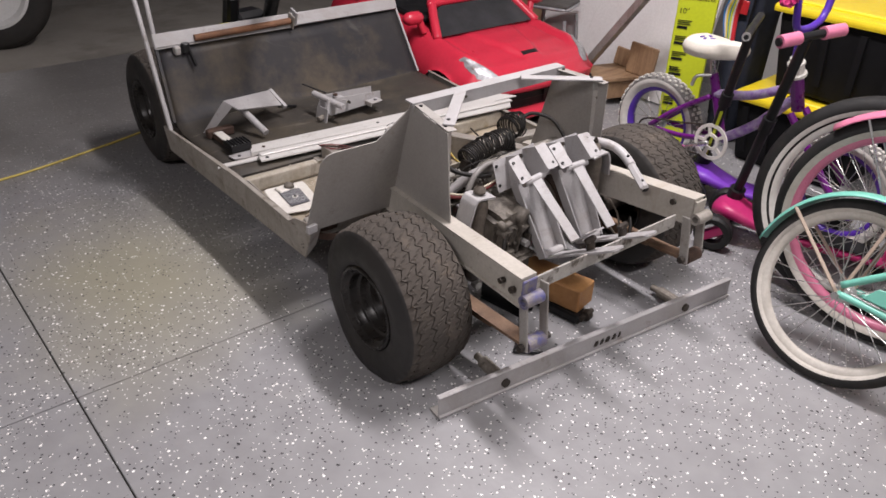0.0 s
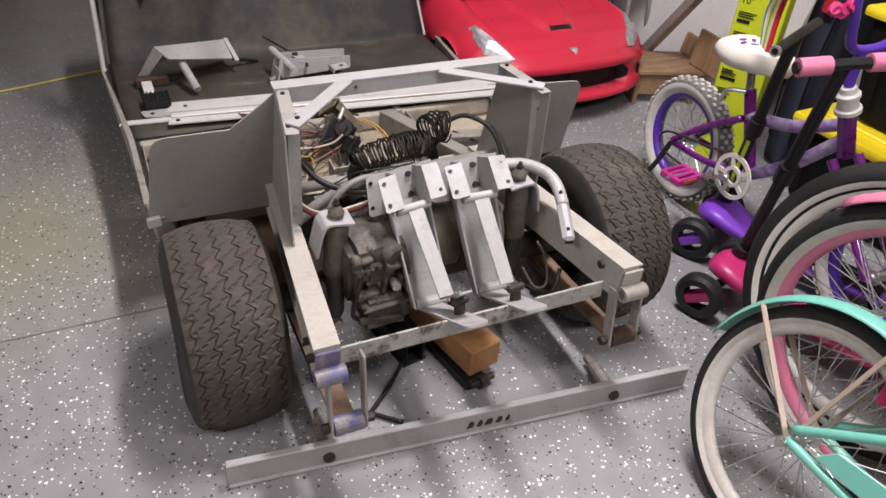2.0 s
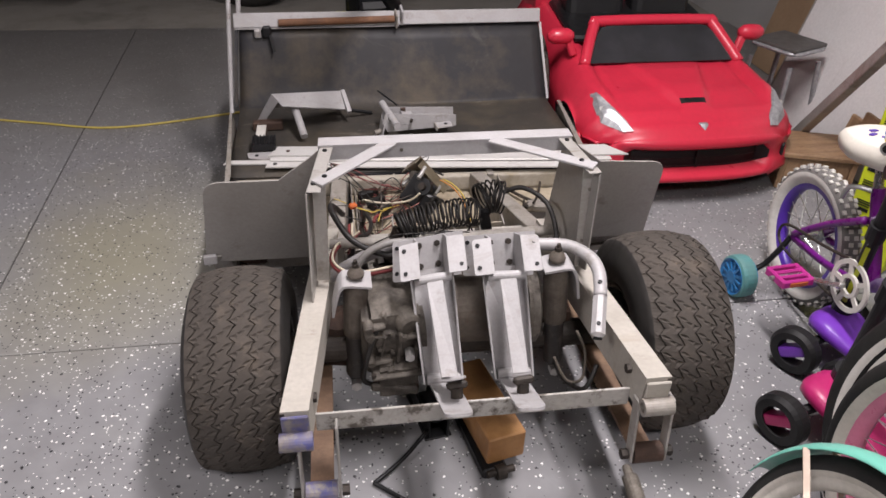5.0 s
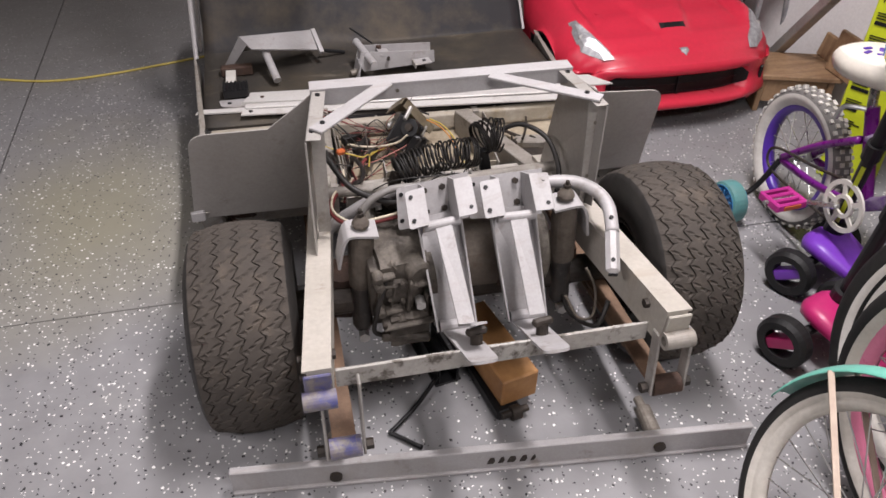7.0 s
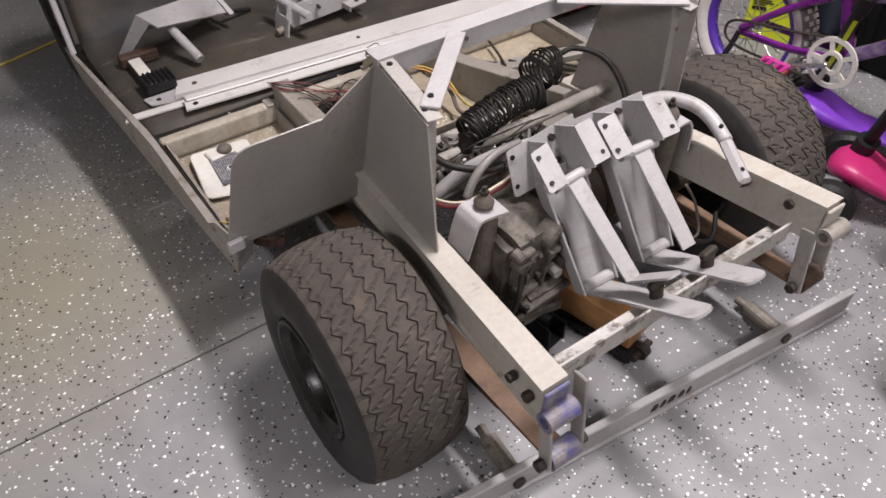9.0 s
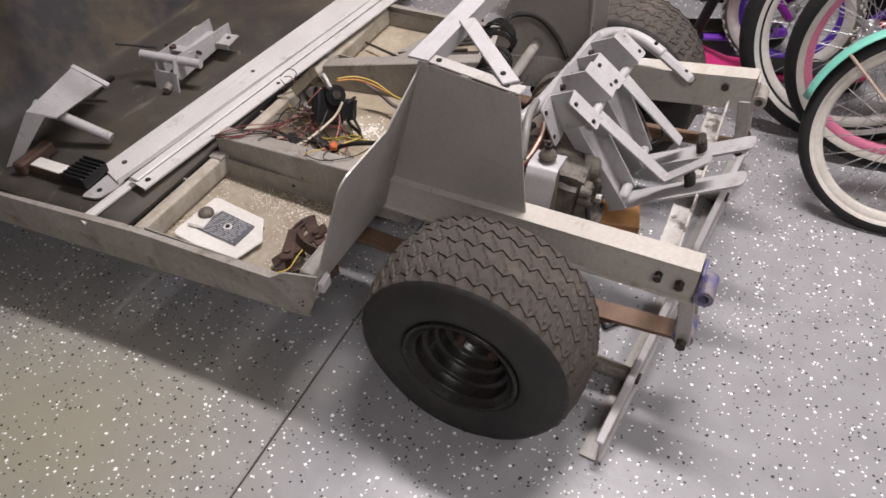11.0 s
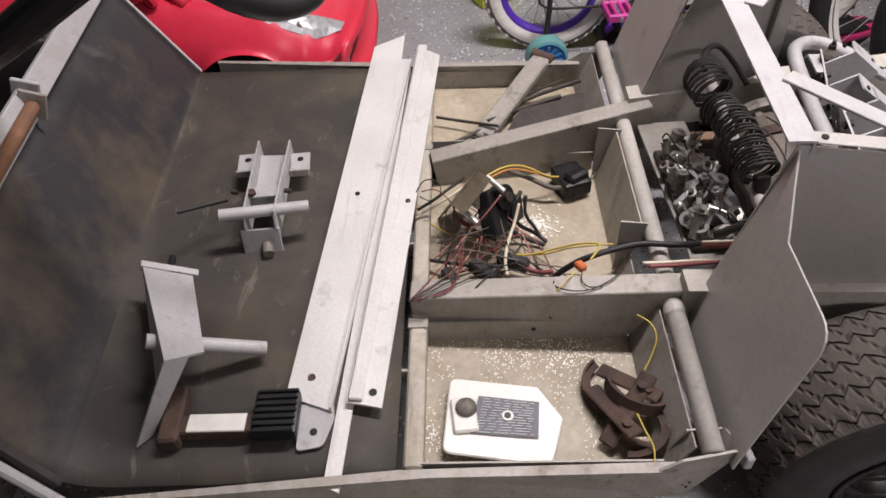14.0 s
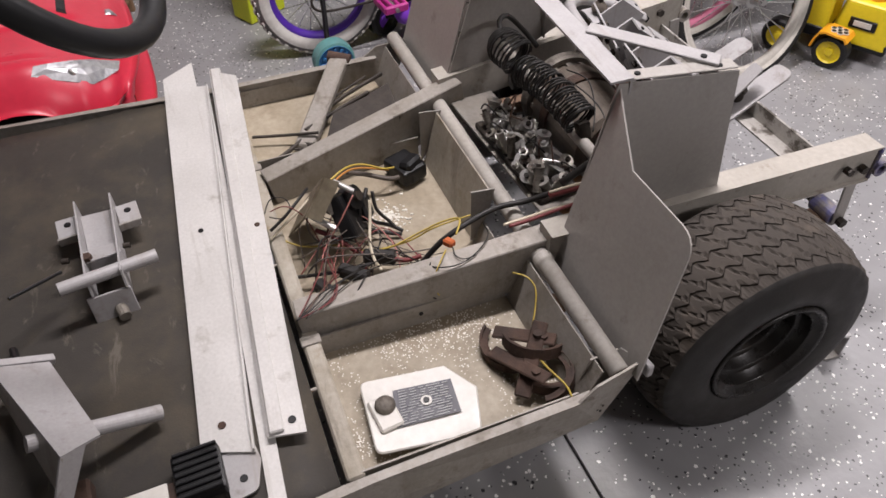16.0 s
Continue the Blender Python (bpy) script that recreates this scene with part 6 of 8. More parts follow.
def on_car(points, lift, material, name, parent=toy, label=""):
    """A skin laid on the hood along an outline in car coordinates, with a fan of inner points."""
    pts = [Vector((x, y, 0)) for x, y in points]
    c = sum(pts, Vector()) / len(pts)
    bm = bmesh.new()
    rings = []
    for s in (1.0, 0.66, 0.33):
        rings.append([])
        for p in pts:
            q = c + (p - c) * s
            rings[-1].append(bm.verts.new((q.x, q.y + 0.05 * (abs(q.x) / 0.38) ** 3 * max(0.0, 1 - q.y / 0.2), car_top(q.x, q.y) + lift * (1 if s < 1 else 0.2))))
    mid = bm.verts.new((c.x, c.y + 0.05 * (abs(c.x) / 0.38) ** 3 * max(0.0, 1 - c.y / 0.2), car_top(c.x, c.y) + lift))
    n = len(pts)
    for a, b in zip(rings, rings[1:]):
        for k in range(n):
            bm.faces.new((a[k], a[(k + 1) % n], b[(k + 1) % n], b[k]))
    for k in range(n):
        bm.faces.new((rings[-1][k], rings[-1][(k + 1) % n], mid))
    bm.transform(CAR)
    return part(name, bm, material, parent, label)


HL = [(-0.345, 0.222), (-0.346, 0.170), (-0.345, 0.121), (-0.338, 0.086), (-0.314, 0.062), (-0.280, 0.030), (-0.246, 0.028), (-0.257, 0.066), (-0.290, 0.125), (-0.325, 0.212)]
for s in (1, -1):
    lamp = on_car([(s * x, y) for x, y in HL], 0.008, M_CHROME, "headlight", label="silvery moulded headlight")
    for k in range(3):
        x, y = s * (-0.328 + 0.022 * k), 0.115 - 0.026 * k
        p = CAR @ Vector((x, y + 0.025, car_top(x, y) + 0.009))
        part("reflector", disc(p, 0.009, 0.006, (0, -0.7, 0.7), 14), M_STEEL, lamp)
on_car([(-0.046, 0.134), (-0.046, 0.156), (0.046, 0.156), (0.046, 0.134)], 0.003, M_BLACK, "hood_scoop", label="black hood scoop")
on_car([(-0.016, 0.050), (0.016, 0.050), (0.015, 0.036), (0.0, 0.022), (-0.015, 0.036)], 0.005, M_CHROME, "badge")
# nose: a swept bumper with a wide mouth, and the black grille inside it
plan = []
for k in range(49):
    u = -1 + k / 24
    w0 = SHAPE[0][1]
    plan.append((u * w0, 0.05 * abs(u) ** 3, car_top(u * w0, 0.0)))
for s in (-1, 1):
    wing = []
    for y in (0.02, 0.04, 0.07, 0.10, 0.13, 0.155):
        w, top_, low_ = lerp_rows(SHAPE, y)
        wing.append((s * w, y + 0.05 * max(0.0, 1 - y / 0.2), car_top(s * w, y)))
    plan = wing[::-1] + plan if s < 0 else plan + wing
bumper, mouth = bmesh.new(), bmesh.new()
cols, backs = [], []
for k, (x, y, z) in enumerate(plan):
    a, b = plan[max(k - 1, 0)], plan[min(k + 1, len(plan) - 1)]
    d = Vector((b[0] - a[0], b[1] - a[1], 0)).normalized()
    out = Vector((d.y, -d.x, 0))
    r = max(0.0, min(1.0, (0.275 - abs(x)) / 0.035))
    r = r * r * (3 - 2 * r) if y < 0.05 else 0.0
    at = Vector((x, y, 0))
    zz = 0.2 - 0.04 * (1 - r)
    prof = [(z, 0.0), (min(z, 0.236), 0.008), (0.222, 0.010), (0.210 - 0.022 * (1 - r), 0.004), (0.204 - 0.030 * (1 - r), 0.004 - 0.045 * r), (0.124 + 0.030 * (1 - r), 0.004 - 0.045 * r), (0.118 + 0.026 * (1 - r), 0.012), (0.110, 0.020), (0.098, 0.020), (0.088, 0.006), (0.084, -0.02)]
    cols.append([bumper.verts.new(CAR @ (at + out * o + Vector((0, 0, h)))) for h, o in prof])
    if r > 0.02:
        backs.append([mouth.verts.new(CAR @ (at + out * (0.006 - 0.045 * r) + Vector((0, 0, h)))) for h in (prof[4][0], prof[5][0])])
for a, b in zip(cols, cols[1:]):
    for k in range(len(a) - 1):
        bumper.faces.new((a[k], a[k + 1], b[k + 1], b[k]))
for a, b in zip(backs, backs[1:]):
    mouth.faces.new((a[0], a[1], b[1], b[0]))
part("front_bumper", bumper, M_RED, toy, smooth=True)
grille = part("grille", mouth, M_BLACK, toy, "black grille")
for k in range(0, 5, 2):
    pts = [CAR @ Vector((0.235 * (-1 + i / 6), 0.030 + 0.05 * abs(0.77 * (-1 + i / 6)) ** 3, 0.134 + 0.014 * k)) for i in range(13)]
    part("grille_bar", pipe(pts, 0.0016, 6, straight=True), M_BLACK, grille)
part("grille_post", beam(CAR @ Vector((0, 0.032, 0.126)), CAR @ Vector((0, 0.032, 0.202)), 0.010, 0.004, up=(0, 1, 0)), M_BLACK, grille)
for s in (1, -1):
    part("side_inlet", block((0.030, 0.012, 0.045), CAR @ Vector((s * 0.335, 0.062, 0.165)), (0, 0, -4 + s * 58), bevel=0.004), M_BLACK, toy)
# windscreen, mirrors, cockpit and wheels
W = [Vector(v) for v in ((-0.285, 0.425, 0.362), (0.285, 0.425, 0.362), (0.215, 0.545, 0.462), (-0.215, 0.545, 0.462))]
part("windscreen", sheet([CAR @ v for v in rounded(W, {2, 3}, 0.04)], 0.006), M_GLASSY, toy, "smoked plastic windscreen")
part("screen_frame", pipe([CAR @ v for v in (Vector((-0.305, 0.415, 0.36)), Vector((-0.24, 0.54, 0.463)), Vector((-0.20, 0.56, 0.478)), Vector((0.20, 0.56, 0.478)), Vector((0.24, 0.54, 0.463)), Vector((0.305, 0.415, 0.36)))], 0.021, 12), M_RED, toy, smooth=True)
for s in (1, -1):
    mir = part("wing_mirror", lathe([(-0.052, 0.0), (-0.047, 0.016), (-0.03, 0.027), (0.0, 0.030), (0.03, 0.027), (0.047, 0.016), (0.052, 0.0)], 20, CAR @ Matrix.Translation((s * 0.378, 0.50, 0.445))), M_RED, toy, smooth=True)
    part("mirror_stalk", beam(CAR @ Vector((s * 0.325, 0.485, 0.375)), CAR @ Vector((s * 0.350, 0.50, 0.44)), 0.03, 0.026, up=(0, 1, 0), bevel=0.006), M_RED, mir)
    part("seat", block((0.24, 0.12, 0.30), CAR @ Vector((s * 0.14, 0.86, 0.52)), (-12, 0, -2), bevel=0.04, segments=3), M_BLACK, toy, smooth=False)
part("cockpit", block((0.60, 0.42, 0.03), CAR @ Vector((0, 0.74, 0.428)), (4, 0, -2), bevel=0.01), M_BLACK, toy)
part("rear_deck", block((0.66, 0.30, 0.20), CAR @ Vector((0, 1.10, 0.42)), (0, 0, -2), bevel=0.05, segments=3), M_RED, toy)
for x in (-0.352, 0.352):
    for y in (0.285, 1.06):
        m = CAR @ pose(x, y, 0.125) @ Matrix.Diagonal((1 if x > 0 else -1, 1, 1, 1))
        tb = lathe([(-0.05, 0.06), (-0.05, 0.11), (-0.035, 0.124), (0.035, 0.124), (0.05, 0.112), (0.052, 0.075), (0.04, 0.07), (0.03, 0.03), (0.035, 0.0)], 36, m)
        wh = part("toy_wheel", tb, M_TOYT, toy)
        for k in range(5):
            a = 2 * math.pi * k / 5
            part("spoke", beam(m @ Vector((0.047, 0.015 * math.cos(a), 0.015 * math.sin(a))), m @ Vector((0.047, 0.07 * math.cos(a), 0.07 * math.sin(a))), 0.02, 0.008, up=(1, 0, 0)), M_CHROME, wh)
        part("arch_liner", lathe([(-0.06, 0.14), (0.045, 0.133)], 30, m), M_BLACK, toy)

# ---- bicycles ----
M_PURPLE = surf("purple_paint", (0.16, 0.012, 0.20), (0.12, 0.01, 0.16), rough=0.3, big=9, coat=0.3)
M_VIOLET = surf("violet_paint", (0.09, 0.03, 0.36), (0.07, 0.025, 0.28), rough=0.35, big=9)
M_TURQ = surf("mint_paint", (0.17, 0.50, 0.40), (0.14, 0.42, 0.33), rough=0.34, big=6, coat=0.3, mixing=0.4)
M_PINK = surf("pink_paint", (0.62, 0.19, 0.30), (0.52, 0.15, 0.25), rough=0.35, big=8)
M_HOT = surf("hot_pink_plastic", (0.50, 0.025, 0.15), (0.42, 0.02, 0.12), rough=0.4, big=8)
M_LILAC = surf("purple_plastic", (0.20, 0.05, 0.50), (0.16, 0.04, 0.42), rough=0.35, big=8)
M_CREAM = surf("cream_rubber", (0.57, 0.54, 0.49), (0.43, 0.40, 0.35), rough=0.7, big=14, mixing=0.7)
M_CHALK = surf("chalky_white_rubber", (0.66, 0.64, 0.60), (0.50, 0.47, 0.43), rough=0.75, big=18, mixing=0.6)
# tyre base, darker grey than the chalky knobs that stand on it
M_TREAD = surf("grey_tread_base", (0.20, 0.19, 0.18), (0.12, 0.115, 0.11), rough=0.85, big=30)
M_BTYRE = surf("bicycle_tyre", (0.012, 0.012, 0.0125), (0.028, 0.026, 0.023), spec=0.3, rough=0.7, big=16, bump=0.15)
M_STAY = surf("tarnished_stay", (0.46, 0.37, 0.30), (0.36, 0.28, 0.22), rough=0.4, metal=0.3, big=20)
M_PRINT = surf("printed_lilac", (0.46, 0.42, 0.52), (0.22, 0.10, 0.36), rough=0.35, big=40, fine=90, mixing=1.0)
M_SPOKE = surf("spoke_steel", (0.6, 0.6, 0.59), rough=0.3, metal=0.85)
M_REDP = surf("red_paint", (0.5, 0.02, 0.03), rough=0.35)
M_TEAL = surf("teal_rubber", (0.10, 0.29, 0.29), (0.16, 0.26, 0.25), rough=0.5, big=20)
M_MAG = surf("magenta_plastic", (0.46, 0.03, 0.24), rough=0.4, big=12)
M_BLUEP = surf("blue_plastic", (0.03, 0.19, 0.45), rough=0.4)
M_SEAT = surf("cream_saddle", (0.74, 0.70, 0.62), (0.65, 0.6, 0.52), rough=0.45, big=10)
M_LIME = surf("lime_print", (0.55, 0.62, 0.02), (0.47, 0.54, 0.02), rough=0.5, big=5)
M_YEL = surf("yellow_plastic", (0.80, 0.62, 0.02), (0.7, 0.52, 0.015), rough=0.4, big=8)


def bike_wheel(parent, m, r, tyre, tyre_mat, wall_mat, rim_mat, spokes=28, hub=0.02, knobs=None, wall=1.16, inner=2.0):
    """A wheel turning about the local y axis."""
    ring = lambda cr, rad, k: [(cr * math.sin(a), rad + cr * math.cos(a)) for a in (2 * math.pi * i / k for i in range(k))]
    tb = part("tyre", lathe(ring(tyre, r - tyre, 14), 72, m, axis="y", closed=True), tyre_mat, parent, smooth=True)
    if wall_mat:
        cut = [inner + (wall - inner) * k / 4 for k in range(5)]
        for s in (1, -1):
            band = [(s * tyre * max(0.58, 1.035 * math.sqrt(max(0.0, 1 - (c - 1) ** 2))), r - tyre * c) for c in cut]
            part("whitewall", lathe(band, 72, m, axis="y"), wall_mat, tb, smooth=True)
    if knobs:
        kb = bmesh.new()
        for i in range(72):
            a = 2 * math.pi * i / 72
            for s in ((-0.5, 0.5) if i % 2 else (-0.9, 0.0, 0.9)):
                e = s * 0.9
                p = Vector(((r - tyre + tyre * math.cos(e) * 1.02) * math.cos(a), tyre * math.sin(e) * 1.02, (r - tyre + tyre * math.cos(e) * 1.02) * math.sin(a)))
                block((0.005, 0.010, 0.011), p, (0, -math.degrees(a), 0), bm=kb)
        kb.transform(m)
        tagged(part("tread_knob", kb, knobs, tb), kind="stuff")
    rr = r - 2 * tyre
    part("rim", lathe([(-tyre * 0.62, rr + 0.004), (-tyre * 0.62, rr - 0.010), (0, rr - 0.016), (tyre * 0.62, rr - 0.010), (tyre * 0.62, rr + 0.004)], 72, m, axis="y"), rim_mat, tb, smooth=True)
    part("hub", lathe([(-0.045, 0.0), (-0.045, 0.010), (-0.030, 0.011), (-0.028, hub), (-0.024, hub), (-0.02, 0.012), (0.02, 0.012), (0.024, hub), (0.028, hub), (0.030, 0.011), (0.045, 0.010), (0.045, 0)], 20, m, axis="y"), M_SPOKE, tb)
    for i in range(spokes):
        a = 2 * math.pi * i / spokes
        b = a + (0.5 if i % 4 < 2 else -0.5)
        s = 1 if i % 2 else -1
        part("spoke", rod(m @ Vector((hub * math.cos(b), s * 0.025, hub * math.sin(b))), m @ Vector(((rr - 0.015) * math.cos(a), 0, (rr - 0.015) * math.sin(a))), 0.0013, 5), M_SPOKE, tb)
    return tb


def fender(parent, m, r, width, a0, a1, material, name="mudguard"):
    bm = bmesh.new()
    rows = []
    n = 26
    for i in range(n + 1):
        a = math.radians(a0 + (a1 - a0) * i / n)
        ring = []
        for k in range(9):
            f = -1 + k / 4
            rad = r + 0.012 * (1 - f * f)
            ring.append(bm.verts.new(m @ Vector((rad * math.cos(a), f * width / 2, rad * math.sin(a)))))
        rows.append(ring)
    for a, b in zip(rows, rows[1:]):
        for k in range(8):
            bm.faces.new((a[k], a[k + 1], b[k + 1], b[k]))
    ob = part(name, bm, material, parent, smooth=True)
    sol = ob.modifiers.new("thickness", "SOLIDIFY")
    sol.thickness = 0.002
    return ob


# mint cruiser, its rear wheel towards the cart
M1 = pose(0.394, -0.385, 0.0, -18.3, 0, -89.1)
b1 = thing("mint_bicycle", "mint green cruiser bicycle with whitewall tyres leaning by others", "bicycle", (0.394, -0.385, 0), "bicycles in the row")
wm = M1 @ Matrix.Translation((0, 0, 0.240))
bike_wheel(b1, wm, 0.240, 0.0190, M_BTYRE, M_CREAM, M_CREAM, wall=1.30)
fender(b1, wm, 0.246, 0.060, 10, 170, M_TURQ)
L = lambda x, y, z: M1 @ Vector((x, y, z))
for s in (1, -1):
    part("mudguard_stay", beam(L(0, s * 0.05, 0.240), L(-0.19, s * 0.030, 0.398), 0.010, 0.003), M_STAY, b1)
    part("mudguard_stay", beam(L(0, s * 0.05, 0.240), L(0.04, s * 0.030, 0.482), 0.009, 0.003), M_STAY, b1)
    part("chain_stay", pipe([L(0, s * 0.055, 0.245), L(0.18, s * 0.05, 0.243), L(0.40, s * 0.03, 0.252)], 0.009, 10), M_TURQ, b1, smooth=True)
    part("seat_stay", pipe([L(0, s * 0.055, 0.268), L(0.146, s * 0.05, 0.385), L(0.30, s * 0.025, 0.50)], 0.009, 10), M_TURQ, b1, smooth=True)
part("chain_guard", bevelled(sheet([L(*p) for p in ((0.055, -0.064, 0.262), (0.080, -0.064, 0.297), (0.18, -0.064, 0.313), (0.45, -0.064, 0.325), (0.51, -0.064, 0.295), (0.50, -0.064, 0.235), (0.42, -0.064, 0.228), (0.295, -0.064, 0.275), (0.10, -0.064, 0.262))], 0.004), 0.0015), M_TURQ, b1)
part("seat_tube", rod(L(0.41, 0, 0.27), L(0.29, 0, 0.70), 0.015, 12), M_TURQ, b1)
part("top_tube", pipe([L(0.31, 0, 0.58), L(0.55, 0, 0.56), L(0.84, 0, 0.66)], 0.016, 12), M_TURQ, b1)
part("down_tube", pipe([L(0.41, 0, 0.27), L(0.62, 0, 0.36), L(0.85, 0, 0.60)], 0.017, 12), M_TURQ, b1)
part("head_tube", rod(L(0.87, 0, 0.54), L(0.82, 0, 0.70), 0.018, 12), M_TURQ, b1)
part("fork_leg", rod(L(0.87, -0.04, 0.54), L(0.98, -0.04, 0.240), 0.012, 10), M_TURQ, b1)
part("fork_leg", rod(L(0.87, 0.04, 0.54), L(0.98, 0.04, 0.240), 0.012, 10), M_TURQ, b1)
bike_wheel(b1, M1 @ Matrix.Translation((0.98, 0, 0.240)), 0.240, 0.023, M_BTYRE, M_CREAM, M_CREAM)
part("axle_nut", hex_nut(L(0, -0.066, 0.240), 0.010, 0.014, M1.to_3x3() @ Vector((0, 1, 0))), M_SPOKE, b1)
part("saddle", block((0.24, 0.15, 0.06), L(0.27, 0, 0.76), (0, 18, -89), bevel=0.025, segments=3), M_SEAT, b1)

# pink cruiser behind it
M2 = pose(0.676, -0.385, 0.0, -1, 0, -84)
b2 = thing("pink_bicycle", "pink cruiser bicycle with pink rims standing in the row", "bicycle", (0.676, -0.385, 0), "bicycles in the row")
wm = M2 @ Matrix.Translation((0, 0, 0.320))
bike_wheel(b2, wm, 0.320, 0.025, M_BTYRE, M_CREAM, M_PINK, 32)
fender(b2, wm, 0.324, 0.054, 10, 134, M_PINK)
L = lambda x, y, z: M2 @ Vector((x, y, z))
for s in (1, -1):
    part("mudguard_stay", rod(L(0, s * 0.05, 0.32), L(-0.15, s * 0.03, 0.605), 0.003, 6), M_SPOKE, b2)
    part("chain_stay", rod(L(0, s * 0.055, 0.320), L(0.42, s * 0.03, 0.28), 0.011, 10), M_HOT, b2)
    part("seat_stay", rod(L(0, s * 0.055, 0.320), L(0.30, s * 0.02, 0.58), 0.010, 10), M_HOT, b2)
part("chain_guard", beam(L(0.0, -0.06, 0.315), L(0.42, -0.06, 0.28), 0.006, 0.085, up=(0, 0, 1), bevel=0.002), M_HOT, b2)
part("seat_tube", rod(L(0.43, 0, 0.28), L(0.29, 0, 0.72), 0.015, 12), M_HOT, b2)
part("top_tube", pipe([L(0.30, 0, 0.62), L(0.55, 0, 0.58), L(0.88, 0, 0.72)], 0.016, 12), M_HOT, b2)
part("down_tube", pipe([L(0.43, 0, 0.28), L(0.65, 0, 0.40), L(0.90, 0, 0.64)], 0.017, 12), M_HOT, b2)
part("fork_leg", rod(L(0.91, -0.04, 0.60), L(1.02, -0.04, 0.320), 0.012, 10), M_HOT, b2)
part("fork_leg", rod(L(0.91, 0.04, 0.60), L(1.02, 0.04, 0.320), 0.012, 10), M_HOT, b2)
bike_wheel(b2, M2 @ Matrix.Translation((1.02, 0, 0.320)), 0.320, 0.024, M_BTYRE, M_CREAM, M_PINK, 32)
part("saddle", block((0.25, 0.19, 0.07), L(0.24, 0.02, 0.80), (0, 0, -84), bevel=0.03, segments=3), M_WHITE, b2)

# large-tyred bicycle third in the row
M3 = pose(0.757, -0.262, 0.0, -7.5, 0, -79.5)
b3 = thing("blue_bicycle", "bicycle with a wide black whitewall tyre and blue frame", "bicycle", (0.757, -0.262, 0), "bicycles in the row")
wm = M3 @ Matrix.Translation((0, 0, 0.312))
bike_wheel(b3, wm, 0.316, 0.029, M_BTYRE, M_WHITE, M_WHITE, 32, wall=1.22, inner=1.66)
L = lambda x, y, z: M3 @ Vector((x, y, z))
for s in (1, -1):
    part("chain_stay", rod(L(0, s * 0.055, 0.312), L(0.45, s * 0.03, 0.30), 0.012, 10), M_REDP, b3)
    part("seat_stay", rod(L(0, s * 0.055, 0.312), L(0.32, s * 0.02, 0.62), 0.011, 10), M_VIOLET, b3)
part("seat_tube", rod(L(0.46, 0, 0.30), L(0.31, 0, 0.76), 0.015, 12), M_VIOLET, b3)
part("down_tube", rod(L(0.46, 0, 0.30), L(0.95, 0, 0.66), 0.019, 12), M_VIOLET, b3)
part("top_tube", rod(L(0.33, 0, 0.66), L(0.92, 0, 0.74), 0.016, 12), M_VIOLET, b3)
part("saddle", block((0.20, 0.16, 0.07), L(0.02, 0.10, 0.785), (0, 0, -79), bevel=0.03, segments=3), M_CREAM, b3, "pale grey saddle")
part("fork_leg", rod(L(0.96, -0.045, 0.62), L(1.08, -0.045, 0.312), 0.012, 10), M_VIOLET, b3)
part("fork_leg", rod(L(0.96, 0.045, 0.62), L(1.08, 0.045, 0.312), 0.012, 10), M_VIOLET, b3)
bike_wheel(b3, M3 @ Matrix.Translation((1.08, 0, 0.312)), 0.312, 0.026, M_BTYRE, M_WHITE, M_WHITE, 32)

# small purple bicycle with training wheels
b4 = thing("purple_bicycle", "child's purple bicycle with white tyres and training wheels", "bicycle", (1.05, 0.4, 0))
wm = pose(1.077, 0.676, 0.196, 0, 0, 87.3)
bike_wheel(b4, wm, 0.196, 0.026, M_TREAD, M_CHALK, M_VIOLET, 20, knobs=M_CHALK, wall=0.72)
bike_wheel(b4, pose(1.08, -0.06, 0.196, 0, 0, 84), 0.196, 0.026, M_TREAD, M_CHALK, M_VIOLET, 20, knobs=M_CHALK, wall=0.72)
for s in (1, -1):
    x = 1.07 + s * 0.045
    part("chain_stay", pipe([(x, 0.676, 0.196), (x, 0.53, 0.208), (1.04 + s * 0.025, 0.385, 0.245)], 0.010, 10), M_PURPLE, b4, smooth=True)
    part("seat_stay", pipe([(x, 0.676, 0.204), (1.06 + s * 0.04, 0.56, 0.305), (1.035 + s * 0.02, 0.44, 0.39)], 0.010, 10), M_PURPLE, b4, smooth=True)
part("seat_tube", rod((1.045, 0.375, 0.24), (1.025, 0.452, 0.47), 0.016, 12), M_PURPLE, b4)
part("seat_post", rod((1.025, 0.452, 0.46), (1.015, 0.468, 0.56), 0.011, 12), M_SPOKE, b4)
part("clamp_lever", pipe([(1.01, 0.45, 0.465), (0.985, 0.49, 0.455), (0.98, 0.50, 0.42)], 0.006, 8), M_SPOKE, b4)
part("top_tube", pipe([(1.03, 0.43, 0.40), (1.045, 0.30, 0.43), (1.055, 0.165, 0.50)], 0.0165, 12), M_PRINT, b4, "lilac tube with printed pattern", smooth=True)
part("down_tube", pipe([(1.045, 0.375, 0.245), (1.05, 0.27, 0.33), (1.058, 0.165, 0.455)], 0.0175, 12), M_PRINT, b4, smooth=True)
part("head_tube", rod((1.066, 0.146, 0.425), (1.022, 0.158, 0.540), 0.021, 14), M_PURPLE, b4)
boot = Vector((1.022, 0.158, 0.542))
up = (Vector((0.994, 0.167, 0.615)) - boot).to_track_quat("Z", "Y").to_matrix().to_4x4()
